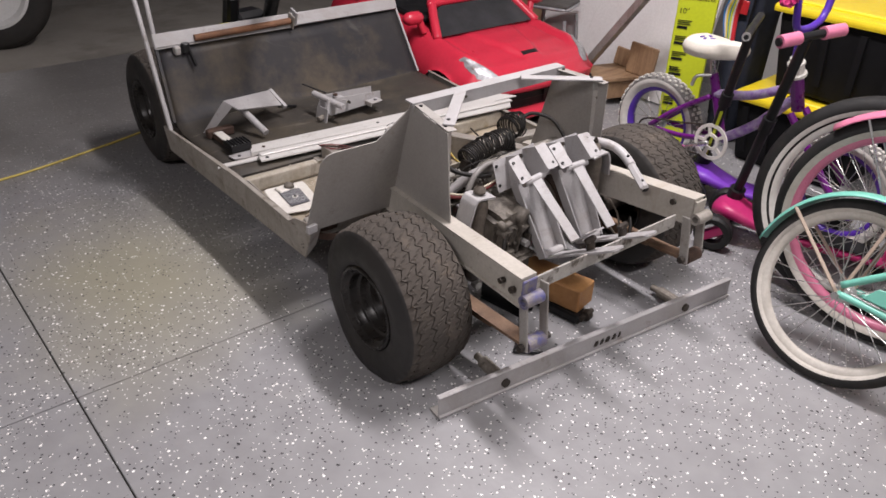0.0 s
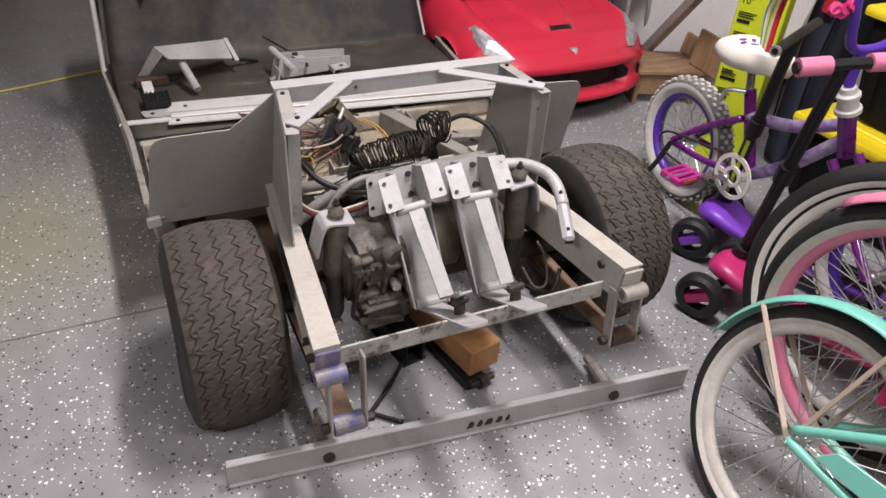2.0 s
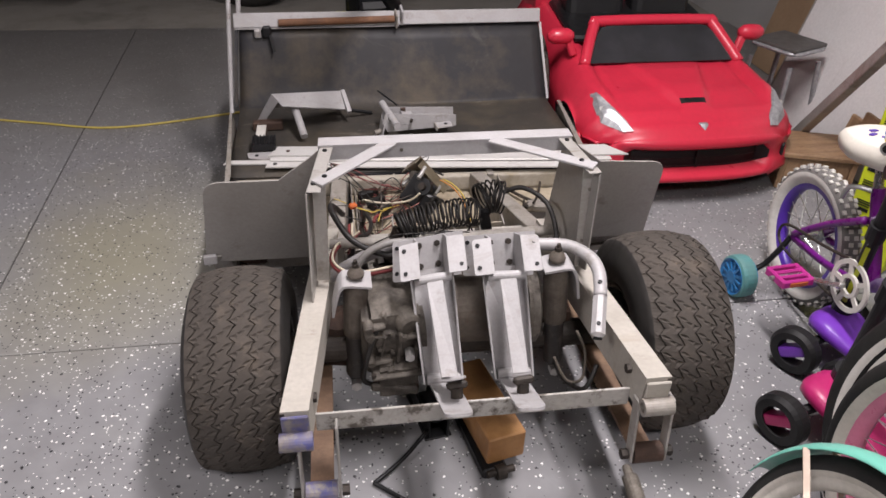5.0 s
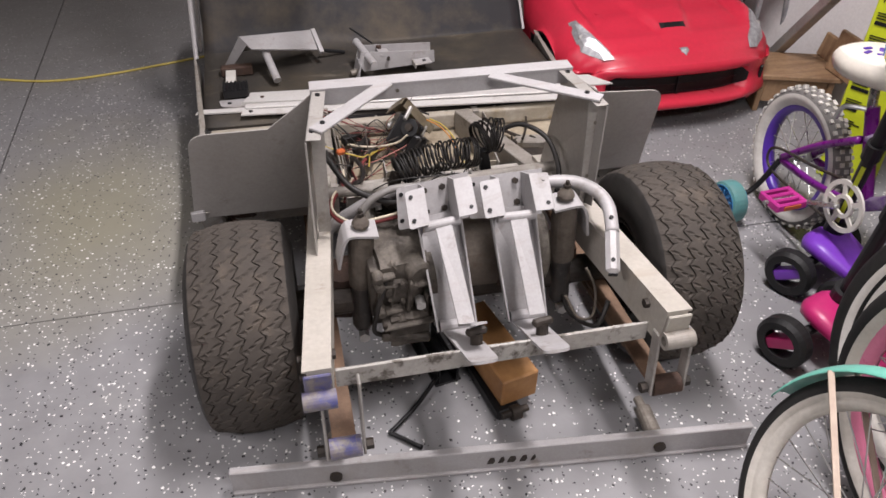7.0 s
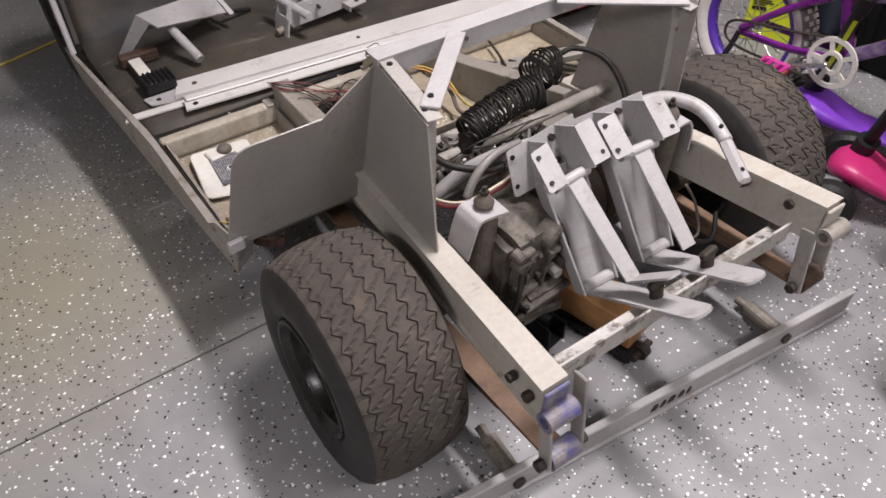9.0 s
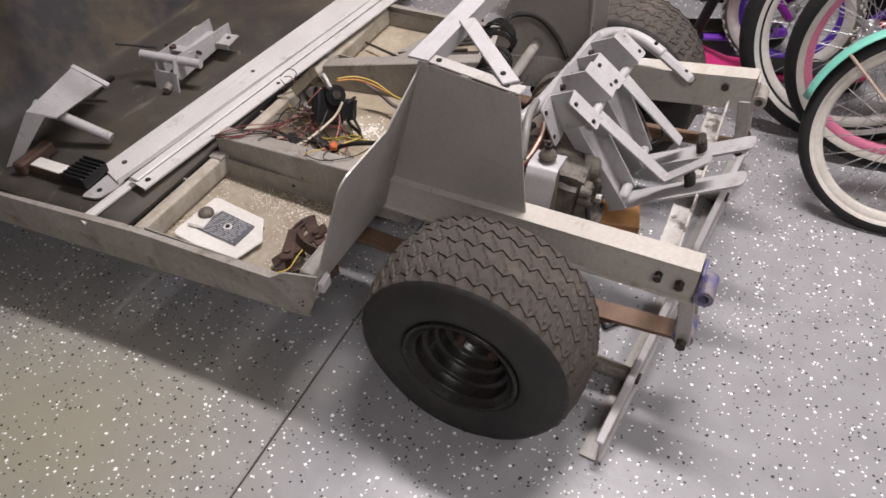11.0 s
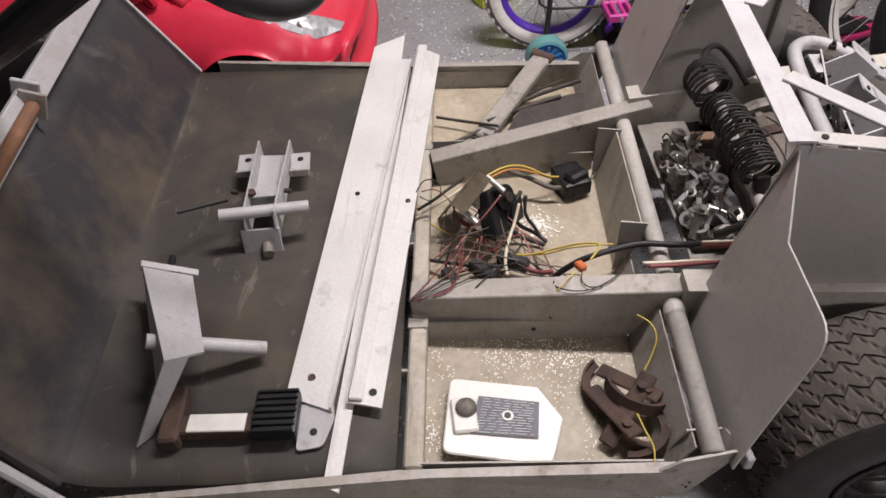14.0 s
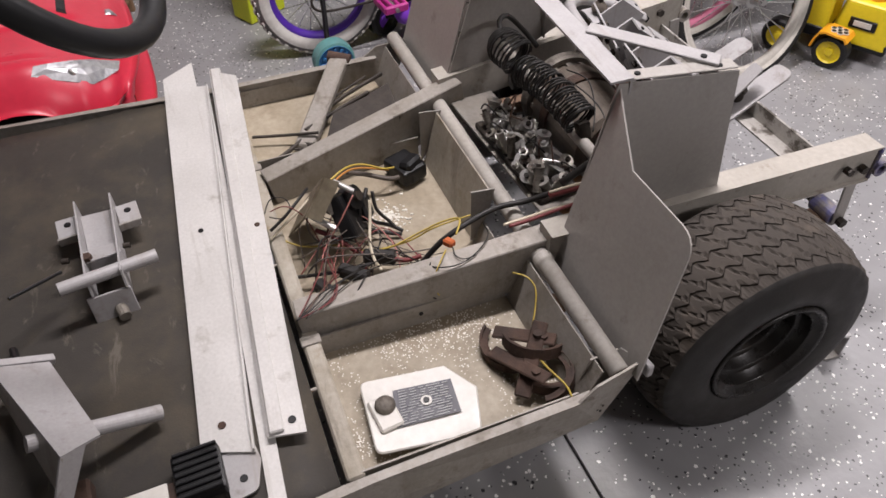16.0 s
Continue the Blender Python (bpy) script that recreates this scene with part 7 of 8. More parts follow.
part("steering_boot", lathe([(0.0, 0.030), (0.010, 0.030), (0.013, 0.024), (0.036, 0.023), (0.040, 0.027), (0.048, 0.027), (0.052, 0.020), (0.066, 0.018), (0.068, 0.0)], 20, Matrix.Translation(boot) @ up, axis="z"), M_WHITE, b4, "white plastic steering boot")
for x, x1 in ((1.02, 1.03), (1.11, 1.13)):
    part("fork_leg", rod((x, 0.145, 0.42), (x1, -0.06, 0.196), 0.012, 10), M_PURPLE, b4)
part("stem", rod((0.998, 0.166, 0.605), (0.998, 0.170, 0.690), 0.012, 12), M_VIOLET, b4)
part("handlebar", pipe([(0.885, 0.265, 0.80), (0.895, 0.215, 0.825), (0.912, 0.178, 0.83), (0.926, 0.168, 0.775), (0.955, 0.17, 0.705), (1.0, 0.17, 0.688), (1.065, 0.17, 0.692), (1.112, 0.17, 0.72), (1.135, 0.17, 0.80), (1.15, 0.178, 0.83), (1.17, 0.215, 0.825), (1.18, 0.265, 0.80)], 0.0115, 10), M_VIOLET, b4, "violet handlebar", smooth=True)
for x in (0.885, 1.18):
    part("grip", rod((x, 0.255, 0.805), (x + 0.006, 0.305, 0.787), 0.016, 20), M_PURPLE, b4)
bm = bmesh.new()
for k in range(14):
    # petals crowded round a small heart
    a, e = 2.4 * k, -0.9 + 1.8 * ((k * 5) % 14) / 13
    d = Vector((math.cos(a) * math.cos(e), math.sin(a) * math.cos(e), math.sin(e)))
    bm = joined(bm, disc(Vector((0.892, 0.18, 0.79)) + d * 0.020, 0.013, 0.004, d + Vector((0.3, -0.2, 0.4)), 9))
part("flower_tassel", bm, M_HOT, b4, "hot pink flower tassel")
bm = casting((0.135, 0.215, 0.058), (0, 0, 0), (0, 0, 0), 0.0, 1, 0.5, 7)
for v in bm.verts:
    f = (v.co.y + 0.1075) / 0.215
    v.co.x *= 0.26 + 0.78 * min(1.0, max(0.0, f - 0.05) * 1.5)
    v.co.z += 0.010 * (2 * f - 1) ** 2
bm.transform(pose(1.025, 0.455, 0.553, -4, 0, 0))
part("saddle", bm, M_SEAT, b4, "cream saddle with a faded print", smooth=True)
for k, (x, y, a) in enumerate(((1.00, 0.50, 20), (1.02, 0.48, -30), (1.04, 0.505, 50), (1.015, 0.52, 5))):
    part("saddle_print", block((0.020, 0.010, 0.003), (x, y, 0.5835), (-4, 0, a), bevel=0.001), M_VIOLET, b4)
ch = part("chainring", lathe([(-0.004, 0.030), (-0.004, 0.020), (0.004, 0.020), (0.004, 0.030)], 24, pose(0.985, 0.38, 0.245), closed=True), M_WHITE, b4)
part("ring", lathe([(-0.003, 0.066), (-0.003, 0.054), (0.003, 0.054), (0.003, 0.066)], 40, pose(0.985, 0.38, 0.245), closed=True), M_WHITE, ch)
for k in range(5):
    a = 2 * math.pi * k / 5
    part("arm", beam((0.985, 0.38 + 0.02 * math.cos(a), 0.245 + 0.02 * math.sin(a)), (0.985, 0.38 + 0.056 * math.cos(a), 0.245 + 0.056 * math.sin(a)), 0.012, 0.005, up=(1, 0, 0)), M_WHITE, ch)
part("chain", pipe([(0.99, 0.38, 0.308), (0.995, 0.52, 0.270), (1.005, 0.676, 0.234), (1.005, 0.711, 0.198), (1.005, 0.676, 0.164), (0.995, 0.52, 0.172), (0.99, 0.38, 0.182)], 0.004, 6), M_GREASE, b4)
part("crank", beam((0.97, 0.38, 0.245), (0.965, 0.50, 0.185), 0.016, 0.012, bevel=0.003), M_SPOKE, b4)
pd = part("pedal", block((0.012, 0.075, 0.024), (0.875, 0.495, 0.195), (0, 0, 6), bevel=0.004), M_MAG, b4, "hot pink plastic pedal")
part("pedal_cage", block((0.012, 0.075, 0.024), (0.955, 0.503, 0.195), (0, 0, 6), bevel=0.004), M_MAG, pd)
for k in (-0.032, -0.011, 0.011, 0.032):
    part("pedal_bar", block((0.084, 0.010, 0.022), (0.915 - k * 0.1, 0.499 + k, 0.195), (0, 0, 6), bevel=0.003), M_MAG, pd)
part("reflector", block((0.05, 0.004, 0.012), (0.918, 0.460, 0.195), (0, 0, 6), bevel=0.001), M_WIRE_O, pd)
part("pedal_axle", rod((0.97, 0.503, 0.195), (0.86, 0.495, 0.195), 0.006, 8), M_SPOKE, pd)
part("training_arm", pipe([(1.02, 0.676, 0.196), (1.0, 0.680, 0.15), (0.97, 0.688, 0.095), (0.92, 0.690, 0.068)], 0.008, 8), M_BLACK, b4, smooth=True)
tw = part("training_wheel", lathe([(-0.024, 0.052), (-0.020, 0.060), (-0.010, 0.062), (0.010, 0.062), (0.020, 0.060), (0.024, 0.052)], 30, pose(0.908, 0.690, 0.062, 0, 0, 4)), M_TEAL, b4, "teal training wheel with blue hub")
part("hub", lathe([(-0.025, 0.0), (-0.026, 0.018), (-0.020, 0.024), (-0.020, 0.046), (-0.026, 0.053), (0.026, 0.053), (0.026, 0.0)], 30, pose(0.908, 0.690, 0.062, 0, 0, 4)), M_BLUEP, tw)
for k in range(6):
    part("hub_spoke", block((0.050, 0.088, 0.008), (0.908, 0.690, 0.062), (30 * k, 0, 4), bevel=0.001), M_BLUEP, tw)
# streamers hanging from the handlebar's end
for k, m in enumerate((M_REDP, M_WHITE, M_LIME, M_TEAL, M_YEL, M_WHITE, M_BLUEP)):
    a = 0.006 * k
    part("streamer", pipe([(0.887 + a * 0.3, 0.30, 0.79), (0.905 + a * 0.6, 0.335 + a, 0.765), (0.918 + a * 0.8, 0.352 + a * 1.6, 0.70), (0.914 + a * 0.7, 0.345 + a * 1.2, 0.625)], 0.0035, 5, flat=2.0), m, b4)

# ---- kick scooters ----
def scooter(x, y, turn, body_mat, base, top, group="kick scooters", label=""):
    M = pose(x, y, 0, 0, 0, turn)
    t = thing("kick_scooter", label, "scooter", (x, y, 0), group)
    L = lambda a, b, c: M @ Vector((a, b, c))
    # local +x runs forward; the nose flows back and down into the deck
    spine = [(0.070, 0.018, 0.100, 0.012), (0.058, 0.044, 0.108, 0.020), (0.03, 0.066, 0.116, 0.025), (-0.01, 0.072, 0.112, 0.026), (-0.06, 0.062, 0.094, 0.022), (-0.11, 0.052, 0.080, 0.017), (-0.16, 0.054, 0.074, 0.014), (-0.30, 0.060, 0.066, 0.012), (-0.46, 0.056, 0.064, 0.012), (-0.50, 0.040, 0.064, 0.010)]
    bm = bmesh.new()
    rings = []
    for a, w, z, h in spine:
        ring = []
        for k in range(20):
            e = 2 * math.pi * k / 20
            c, s_ = math.cos(e), math.sin(e)
            ring.append(bm.verts.new(L(a, w * math.copysign(abs(c) ** 0.6, c), z + h * math.copysign(abs(s_) ** 0.7, s_))))
        rings.append(ring)
    for u, v in zip(rings, rings[1:]):
        for k in range(20):
            bm.faces.new((u[k], u[(k + 1) % 20], v[(k + 1) % 20], v[k]))
    bm.faces.new(rings[0])
    bm.faces.new(rings[-1][::-1])
    part("deck", bm, body_mat, t, smooth=True)
    part("grip_tape", bevelled(sheet([L(-0.18, -0.045, 0.088), L(-0.18, 0.045, 0.088), L(-0.45, 0.045, 0.078), L(-0.45, -0.045, 0.078)], 0.003), 0.001), M_BLACK, t)
    for s in (1, -1):
        m = M @ pose(0.035, s * 0.115, 0.062)
        w = part("front_wheel", lathe([(-0.020, 0.036), (-0.022, 0.054), (-0.012, 0.062), (0.012, 0.062), (0.022, 0.054), (0.020, 0.036)], 32, m, axis="y", closed=True), M_TOYT, t)
        part("wheel_hub", block((0.075, 0.034, 0.028), m.translation, (0, 35, turn), bevel=0.005, segments=2), body_mat, w)
        part("axle", rod(m.translation, L(0.01, s * 0.04, 0.088), 0.012, 12), M_BLACK, w)
    part("rear_wheel", lathe([(-0.016, 0.0), (-0.018, 0.03), (-0.010, 0.042), (0.010, 0.042), (0.018, 0.03), (0.016, 0.0)], 24, M @ pose(-0.47, 0, 0.042), axis="y"), M_TOYT, t)
    base, top = Vector(base), Vector(top)
    part("pole_collar", rod(base, base.lerp(top, 0.09), 0.026, 16), M_BLACK, t)
    part("pole", rod(base, top, 0.0150, 16), M_BLACK, t)
    part("pole_clamp", rod(base.lerp(top, 0.48), base.lerp(top, 0.56), 0.021, 14), M_BLACK, t)
    return t, base, top


t, base, top = scooter(1.015, 0.389, 117, M_LILAC, (1.035, 0.425, 0.125), (0.925, 0.292, 0.678), label="purple three-wheeled kick scooter with black pole")
part("pole_stripe", beam(base.lerp(top, 0.10) + Vector((-0.0125, -0.008, 0)), base.lerp(top, 0.44) + Vector((-0.0125, -0.008, 0)), 0.010, 0.006, up=(-1, -0.6, 0)), M_LIME, t, "lime stripe")
part("handlebar", rod((0.820, 0.246, 0.673), (1.055, 0.348, 0.685), 0.0125, 16), M_BLACK, t)
part("handlebar_end", lathe([(0.0, 0.008), (0.0, 0.013), (0.006, 0.0135)], 16, Matrix.Translation((0.819, 0.2455, 0.673)) @ Vector((0.917, 0.398, 0.047)).to_track_quat("Z", "Y").to_matrix().to_4x4(), axis="z"), M_SPOKE, t)
t, base, top = scooter(0.860, 0.163, 112, M_HOT, (0.885, 0.190, 0.120), (0.775, 0.040, 0.725), label="hot pink three-wheeled kick scooter with pink grips")
part("handlebar", rod((0.672, 0.066, 0.723), (0.885, -0.006, 0.745), 0.012, 12), M_BLACK, t)
for a, b in (((0.678, 0.064, 0.7235), (0.738, 0.044, 0.730)), ((0.815, 0.018, 0.738), (0.878, -0.004, 0.744))):
    part("grip", rod(a, b, 0.0185, 28), M_PINK, t, "pink foam grip")

# ---- yellow toy truck ----
t = thing("toy_truck", "yellow plastic toy digger truck with dotted mudguards on the floor", "toy truck", (0.43, -0.78, 0))
M = pose(0.436, -0.782, 0, 0, 0, -63)
L = lambda a, b, c: M @ Vector((a, b, c))
M_AMBER = surf("amber_plastic", (0.80, 0.36, 0.015), (0.72, 0.30, 0.012), rough=0.4, big=8)


def tapered(size, at, top, bevel):
    """A block that narrows towards its top, in the truck's own axes."""
    bm = block(size)
    for v in bm.verts:
        if v.co.z > 0:
            v.co.x *= top
            v.co.y *= top
    bevelled(bm, bevel, 3)
    bm.transform(M @ Matrix.Translation(at))
    return bm


part("chassis", tapered((0.12, 0.30, 0.035), (0, 0.02, 0.062), 1.0, 0.008), M_BLACK, t)
hood = part("hood", tapered((0.125, 0.17, 0.125), (0, -0.045, 0.118), 0.80, 0.012), M_YEL, t)
part("front_recess", tapered((0.080, 0.006, 0.062), (0, -0.124, 0.120), 0.92, 0.002), M_YEL, hood)
part("front_badge", tapered((0.056, 0.004, 0.026), (0, -0.1275, 0.124), 1.0, 0.001), M_BLACK, hood)
part("badge_mark", tapered((0.036, 0.004, 0.014), (0, -0.1300, 0.124), 1.0, 0.001), M_WHITE, hood)
part("side_badge", tapered((0.004, 0.075, 0.030), (-0.0585, -0.045, 0.122), 1.0, 0.001), M_BLACK, hood)
part("badge_mark", tapered((0.004, 0.050, 0.016), (-0.0605, -0.045, 0.122), 1.0, 0.001), M_WHITE, hood)
part("cab", tapered((0.115, 0.11, 0.17), (0, 0.10, 0.145), 0.86, 0.014), M_YEL, t)
part("beacon", lathe([(0.0, 0.026), (0.012, 0.027), (0.030, 0.020), (0.034, 0.0)], 20, M @ Matrix.Translation((0, -0.045, 0.180)), axis="z"), M_AMBER, t, "amber roof knob", smooth=True)
for gx in (-0.112, 0.112):
    G = M @ Matrix.Translation((gx, 0.004, 0.110))
    # one bent sheet: flat over the wheel, falling to the body's side at the back
    prof = [(-0.046, -0.014), (-0.036, -0.002), (0.020, 0.002), (0.038, -0.004), (0.048, -0.024), (0.054, -0.052)]
    bm = bmesh.new()
    rows = [[bm.verts.new(G @ Vector((w, y, z))) for w in (-0.034, 0.034)] for y, z in prof]
    for u, v in zip(rows, rows[1:]):
        bm.faces.new((u[0], u[1], v[1], v[0]))
    mg = part("mudguard", bm, M_AMBER, t)
    sol = mg.modifiers.new("thickness", "SOLIDIFY")
    sol.thickness, sol.offset = 0.006, -1.0
    for u, v in ((0, 0), (0.015, 0.007), (-0.015, -0.007), (0.005, 0.020), (-0.012, 0.014), (0.012, -0.014), (-0.005, -0.021)):
        p = G @ Vector((u, v * 0.9 - 0.008, 0.0015))
        part("dot_ring", disc(p, 0.0092, 0.0030, (0, 0, 1), 6), M_WHITE, mg)
        part("dot", disc(p + Vector((0, 0, 0.001)), 0.0066, 0.0030, (0, 0, 1), 10), M_BLACK, mg)
    for y in (0.0, 0.155):
        m = M @ pose(gx, y, 0.050)
        w = part("toy_wheel", lathe([(-0.024, 0.034), (-0.024, 0.045), (-0.018, 0.050), (0.018, 0.050), (0.024, 0.045), (0.024, 0.034)], 30, m, closed=True), M_TOYT, t)
        part("wheel_disc", lathe([(-0.022, 0.0), (-0.022, 0.010), (-0.016, 0.013), (-0.018, 0.030), (-0.024, 0.036), (0.024, 0.036), (0.018, 0.030), (0.016, 0.013), (0.022, 0.010), (0.022, 0.0)], 28, m), M_YEL, w, smooth=False)
        for k in range(5):
            a = 2 * math.pi * k / 5
            for s in (-1, 1):
                part("disc_dimple", disc(m @ Vector((s * 0.0175, 0.021 * math.cos(a), 0.021 * math.sin(a))), 0.0055, 0.003, M.to_3x3() @ Vector((1, 0, 0)), 12), M_YEL, w)

# ---- things along the wall ----
M_TUB = surf("black_tub", (0.006, 0.006, 0.007), rough=0.7, big=10, spec=0.15)
def tote(x, y, z, turn, sx, sy, sz, label):
    t = thing("storage_tote", label, "storage box", (x, y, z), "storage totes")
    M = pose(x, y, z, 0, 0, turn)
    bm = bmesh.new()
    bmesh.ops.create_cube(bm, size=1.0)
    bmesh.ops.scale(bm, vec=(sx, sy, sz), verts=bm.verts)
    for v in bm.verts:
        if v.co.z < 0:
            v.co.x *= 0.88
            v.co.y *= 0.88
        v.co.z += sz / 2
    bevelled(bm, 0.02, 2)
    bm.transform(M)
    body = part("tub", bm, M_TUB, t)
    for k in range(5):
        f = -0.4 + 0.2 * k
        part("rib", beam(M @ Vector((-sx / 2 * 0.99 - 0.002, sy * f * 0.9, sz * 0.2)), M @ Vector((-sx / 2 - 0.006, sy * f, sz * 0.92)), 0.025, 0.010, up=(-1, 0, 0)), M_TUB, body)
    part("lid", block((sx + 0.04, sy + 0.04, 0.032), M @ Vector((0, 0, sz + 0.014)), (0, 0, turn), bevel=0.012, segments=2), M_YEL, t, "yellow snap-on lid")
    part("lid_panel", block((sx - 0.10, sy - 0.10, 0.016), M @ Vector((0, 0, sz + 0.032)), (0, 0, turn), bevel=0.005), M_YEL, t)
    return t


tote(1.68, 0.34, 0.0, 4, 0.46, 0.50, 0.26, "black storage tote with yellow lid under another tote")
tote(1.74, 0.20, 0.31, 2, 0.46, 0.66, 0.30, "black storage tote with yellow lid on a stack")
tote(1.70, -0.62, 0.0, -3, 0.50, 0.70, 0.30, "black storage tote with yellow lid on the floor")
tote(1.72, -0.62, 0.358, 2, 0.50, 0.70, 0.30, "black storage tote with yellow lid stacked on another")
M_FABRIC = surf("dark_blue_cloth", (0.005, 0.008, 0.020), (0.003, 0.005, 0.011), rough=0.9, big=12, bump=0.4, bump_scale=120)
t = thing("duffel_bag", "crumpled dark blue cloth bag stuffed beside the totes", "bag", (1.62, 0.70, 0))
bm = block((0.18, 0.16, 0.74), (1.63, 0.70, 0.37), bevel=0.08, segments=4)
for v in bm.verts:
    v.co += noise.noise_vector(v.co * 9) * 0.03
part("bag", bm, M_FABRIC, t, smooth=True)
for y in (0.655, 0.745):
    part("strap", pipe([(1.530, y, 0.12), (1.520, y + 0.006, 0.34), (1.525, y - 0.004, 0.56), (1.545, y, 0.70)], 0.011, 6, flat=0.3), M_TUB, t)
part("tag", block((0.004, 0.040, 0.055), (1.523, 0.690, 0.585), (4, -6, 10), bevel=0.002), M_REDP, t, "red cloth tag")

# lime carton leaning at the wall
t = thing("tool_carton", "tall lime green printed tool carton standing by the wall", "carton", (1.425, 0.79, 0))
MC = pose(1.408, 0.82, 0.004, 0, -3, 30)
part("box", block((0.09, 0.15, 0.86), MC @ Vector((0, 0, 0.43)), (0, -3, 30), bevel=0.003), M_LIME, t)
FACE = lambda y, z: MC @ Vector((-0.0465, y - 0.052, z - 0.145))
rngb = random.Random(3)


def printed(y0, y1, z, h):
    part("print_bar", beam(FACE(y0, z), FACE(y1, z), 0.002, h, up=MC.to_3x3() @ Vector((0, 0, 1))), M_BLACK, t)


printed(0.11, 0.02, 0.93, 0.05)
for k, z in enumerate((0.655, 0.59, 0.525, 0.46, 0.395, 0.33, 0.265)):
    for j in range(3):
        printed(0.115, 0.052 + 0.03 * rngb.random(), z + 0.022 - 0.0075 * j, 0.0026)
    printed(0.115, 0.062 + 0.02 * rngb.random(), z - 0.006, 0.0105)
part("logo_patch", beam(FACE(0.115, 0.11), FACE(0.07, 0.11), 0.002, 0.06, up=MC.to_3x3() @ Vector((0, 0, 1))), M_BLACK, t)


def words(text, y, z, size):
    c = bpy.data.curves.new("lettering", "FONT")
    c.body, c.size, c.extrude, c.align_x = text, size, 0.0004, "LEFT"
    c.materials.append(M_BLACK)
    ob = new("lettering", c)
    ob.parent = t
    ob.matrix_parent_inverse = Matrix.Translation(-t.location)
    ob.matrix_basis = MC @ Matrix.Translation((-0.0462, y - 0.052, z - 0.145)) @ Euler((radians(90), 0, radians(-90))).to_matrix().to_4x4()


words("18V Cordless", 0.118, 0.800, 0.0150)
words("String Trimmer/Edger", 0.118, 0.780, 0.0150)
words("& Blower Combo Kit", 0.118, 0.760, 0.0150)
words('10"', 0.118, 0.705, 0.030)
words("200", 0.118, 0.690 - 0.22, 0.024)

# low wooden step stool with a backboard
t = thing("step_stool", "low brown wooden step stool with a backboard", "stool", (1.55, 1.33, 0))
MC2 = pose(1.52, 1.35, 0, 0, 0, -18)
L = lambda a, b, c: MC2 @ Vector((a, b, c))
part("step_board", block((0.30, 0.22, 0.020), L(0, 0, 0.135), (0, 0, -18), bevel=0.004), M_PLY, t)
for x in (-0.12, 0.12):
    part("side_board", block((0.020, 0.20, 0.125), L(x, 0, 0.0625), (0, 0, -18), bevel=0.003), M_PLY, t)
part("front_board", block((0.218, 0.018, 0.085), L(0, -0.085, 0.080), (0, 0, -18), bevel=0.003), M_PLY, t)
part("backboard", beam(L(0.135, -0.10, 0.145), L(0.150, -0.10, 0.29), 0.018, 0.16, up=(0, 1, 0), bevel=0.004), M_PLY, t)
part("backboard", beam(L(0.135, 0.06, 0.145), L(0.150, 0.06, 0.23), 0.018, 0.10, up=(0, 1, 0), bevel=0.004), M_PLY, t)

# white board, metal tube, bar stool
M_BOARD = surf("white_board", (0.72, 0.70, 0.69), (0.63, 0.61, 0.60), rough=0.45, big=2.5, mixing=0.6, streaks=((3.0, 10.0), 0.55, 0.8, (0.56, 0.54, 0.52)))
t = thing("white_panel", "large white panel leaning against the garage wall", "panel", (1.85, 1.3, 0))
PB = [Vector((1.72, 2.02, 0.004)), Vector((1.72, 0.98, 0.004)), Vector((2.03, 0.98, 1.25)), Vector((2.03, 2.02, 1.25))]
part("board", sheet(PB, 0.02), M_BOARD, t)
part("edge_strip", beam(PB[0] + Vector((-0.004, 0, 0.002)), PB[3] + Vector((-0.004, 0, 0)), 0.03, 0.03, up=(1, 0, 0), bevel=0.002), M_ALU, t)
t = thing("cardboard_sheet", "brown corrugated cardboard leaning at the wall", "cardboard", (2.05, 1.98, 0))
part("flap", bevelled(sheet([(1.97, 2.62, 0.004), (1.97, 2.16, 0.004), (2.17, 2.16, 1.0), (2.17, 2.62, 1.0)], 0.008), 0.002), surf("cardboard", (0.30, 0.20, 0.12), (0.24, 0.155, 0.09), rough=0.85, big=7, fine=60), t)
t = thing("metal_tube", "grey square metal tube leaning across the white panel", "tube", (1.56, 1.57, 0))
part("tube", beam((1.562, 1.585, 0.022), (1.475, 1.02, 0.70), 0.038, 0.038, bevel=0.003), M_ALU, t)
part("end_cap", beam((1.475, 1.02, 0.70), (1.4735, 1.010, 0.712), 0.040, 0.040, bevel=0.003), M_BLACK, t)
t = thing("bar_stool", "bar stool with worn grey seat and chrome frame", "stool", (1.57, 1.77, 0))
SC = Vector((1.600, 1.80, 0.0))
part("seat", block((0.205, 0.205, 0.018), SC + Vector((0, 0, 0.378)), (0, 0, 24), bevel=0.008, segments=2), surf("worn_grey_seat", (0.075, 0.070, 0.066), (0.05, 0.046, 0.043), rough=0.5, big=9), t)
corners = [SC + Matrix.Rotation(radians(24), 3, "Z") @ Vector((a, b, 0.366)) for a, b in ((-0.104, -0.104), (0.104, -0.104), (0.104, 0.104), (-0.104, 0.104))]
part("seat_rim", pipe(rounded(corners, {0, 1, 2, 3}, 0.04, 5), 0.008, 10, closed=True, straight=True), M_CHROME, t, smooth=True)
for k, c in enumerate(corners):
    low = SC + (c - SC) * 1.12
    part("leg", rod(SC + (c - SC) * 0.88 + Vector((0, 0, -0.012 * 0.88)), Vector((low.x, low.y, 0.0)), 0.010, 12), M_CHROME, t)

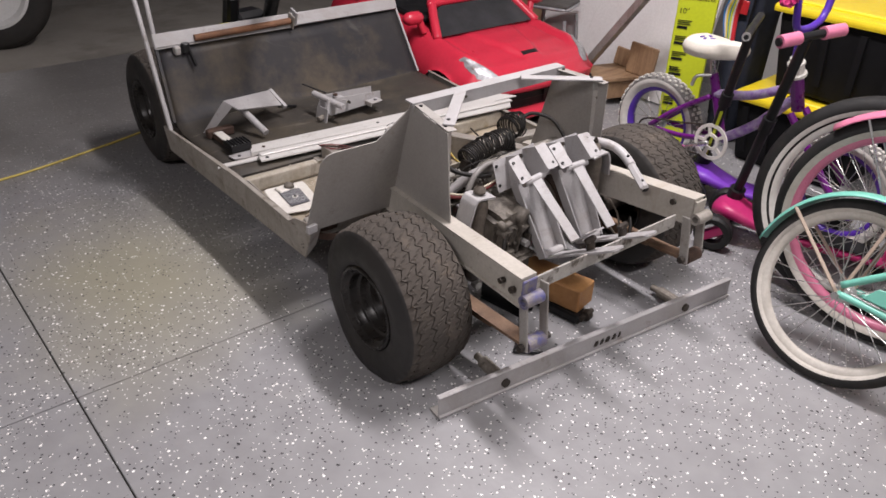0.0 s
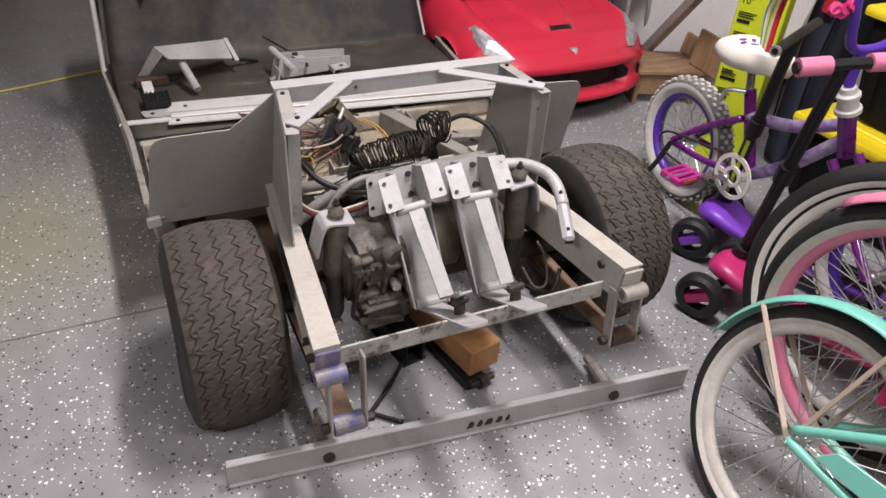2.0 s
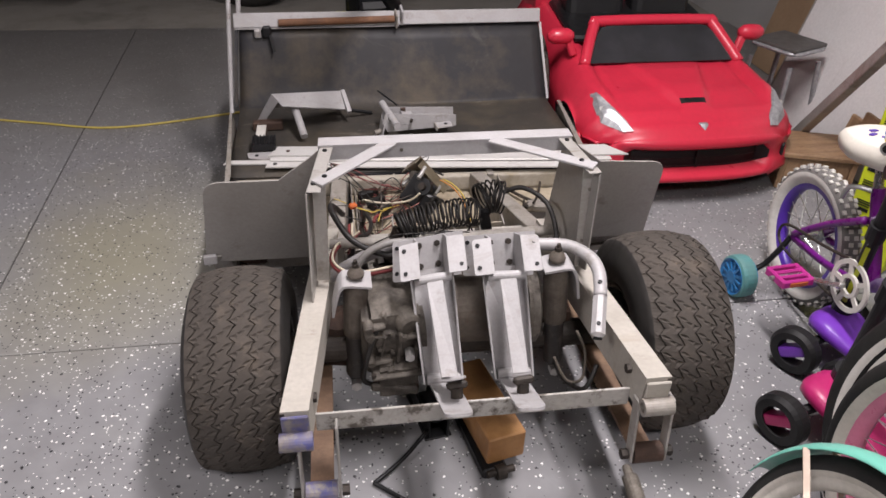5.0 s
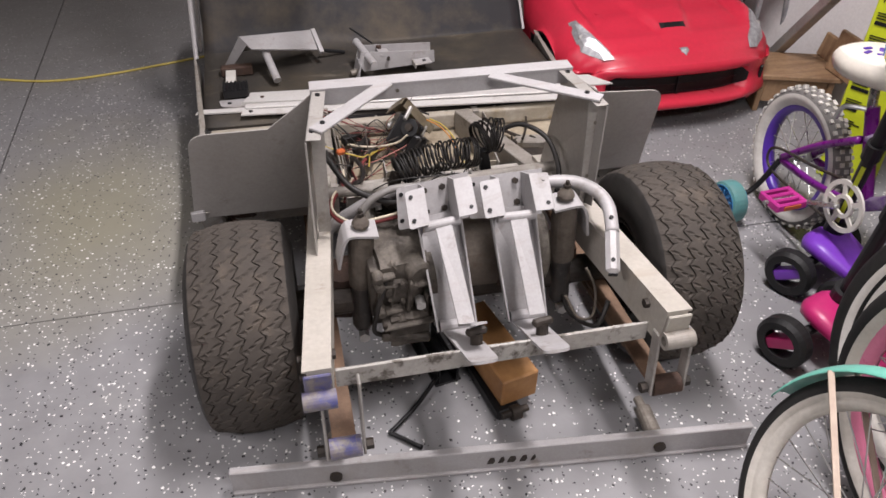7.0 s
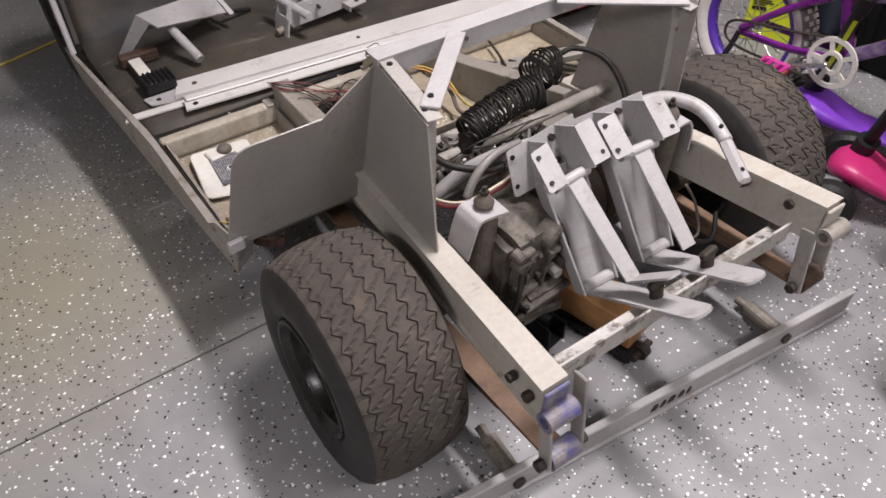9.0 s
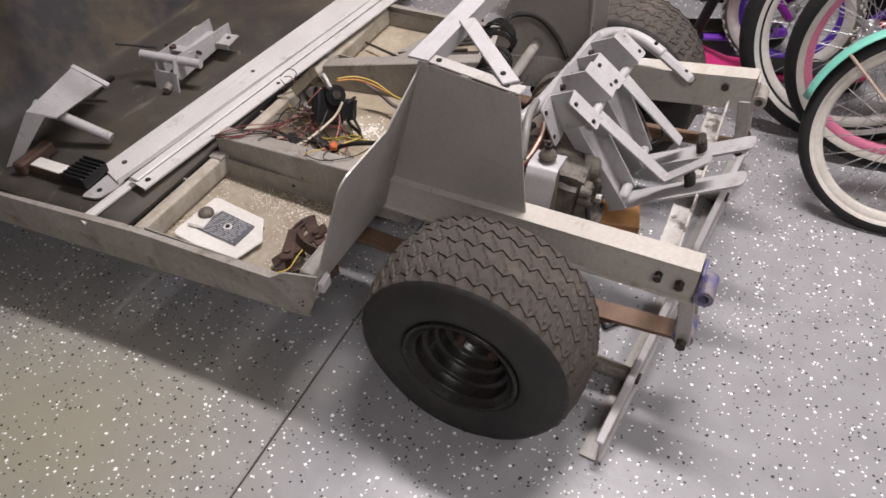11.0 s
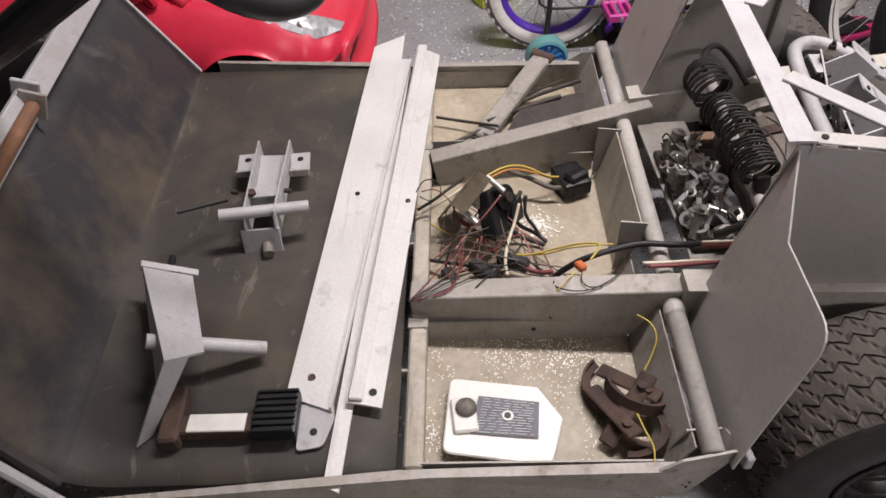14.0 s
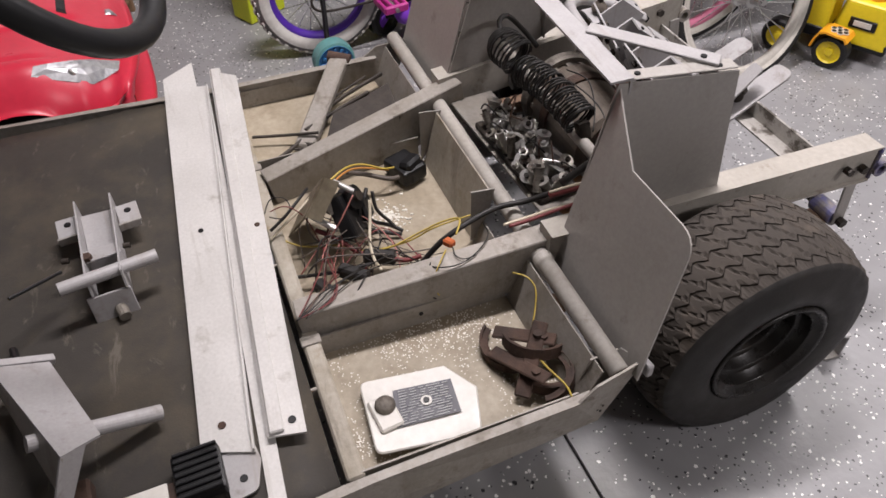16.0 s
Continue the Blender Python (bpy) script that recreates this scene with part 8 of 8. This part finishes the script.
# parked car outside, one wheel in view
M_CARW = surf("white_car_paint", (0.7, 0.7, 0.69), rough=0.2, coat=0.5)
t = thing("parked_car", "white car parked on the driveway, black tyre showing", "car", (-1.2, 4.1, -0.012))
m = pose(-0.70, 3.92, 0.31, 0, 0, 76)
w = part("tyre", lathe([(-0.10, 0.20), (-0.11, 0.28), (-0.085, 0.322), (0.085, 0.322), (0.11, 0.28), (0.10, 0.20)], 48, m, axis="x"), M_SIDE, t, smooth=True)
part("rim", lathe([(0.06, 0.205), (0.10, 0.21), (0.105, 0.19), (0.07, 0.17), (0.06, 0.05), (0.08, 0.0)], 40, m, axis="x", bm=lathe([(-0.06, 0.205), (-0.10, 0.21), (-0.105, 0.19), (-0.07, 0.17), (-0.06, 0.05), (-0.08, 0.0)], 40, m, axis="x")), M_CARW, w)
bm = block((1.7, 3.9, 0.5), (-1.75, 5.4, 0.62), (0, 0, -14), bevel=0.12, segments=3)
part("body", bm, M_CARW, t, smooth=True)
part("underbody", block((1.45, 3.4, 0.25), (-1.8, 5.5, 0.36), (0, 0, -14), bevel=0.03), M_BLACK, t)

# housings and tubes for the unseen lamps, the added left fill among them
M_TUBE = bpy.data.materials.new("light_tube")
M_TUBE.use_nodes = True
M_TUBE.node_tree.nodes["Principled BSDF"].inputs["Emission Color"].default_value = (1, 0.95, 0.88, 1)
M_TUBE.node_tree.nodes["Principled BSDF"].inputs["Emission Strength"].default_value = 6.0
for x, y, z, sx, sy, watts, colour, turn in LAMPS:
    hang = Matrix.Rotation(radians(turn), 3, "Z") @ Vector((0, sy * 0.4, 0))
    t = thing("unseen_light", "long white light placed out of view under the ceiling", "ceiling light", (x, y, z), "shop lights")
    part("housing", block((sx + 0.06, sy + 0.06, 0.05), (x, y, z + 0.03), (0, 0, turn), bevel=0.006), M_WHITE, t)
    for s in (-1, 1):
        d = Matrix.Rotation(radians(turn), 3, "Z")
        o = d @ Vector((s * sx * 0.3, 0, 0))
        part("light_tube", rod(Vector((x, y, z - 0.015)) + o - d @ Vector((0, sy / 2, 0)), Vector((x, y, z - 0.015)) + o + d @ Vector((0, sy / 2, 0)), 0.013, 12), M_TUBE, t)
    for s in (-1, 1):
        part("hanger", rod(Vector((x, y, z + 0.05)) + hang * s, Vector((x, y, 2.702)) + hang * s, 0.004, 8), M_STEEL, t)
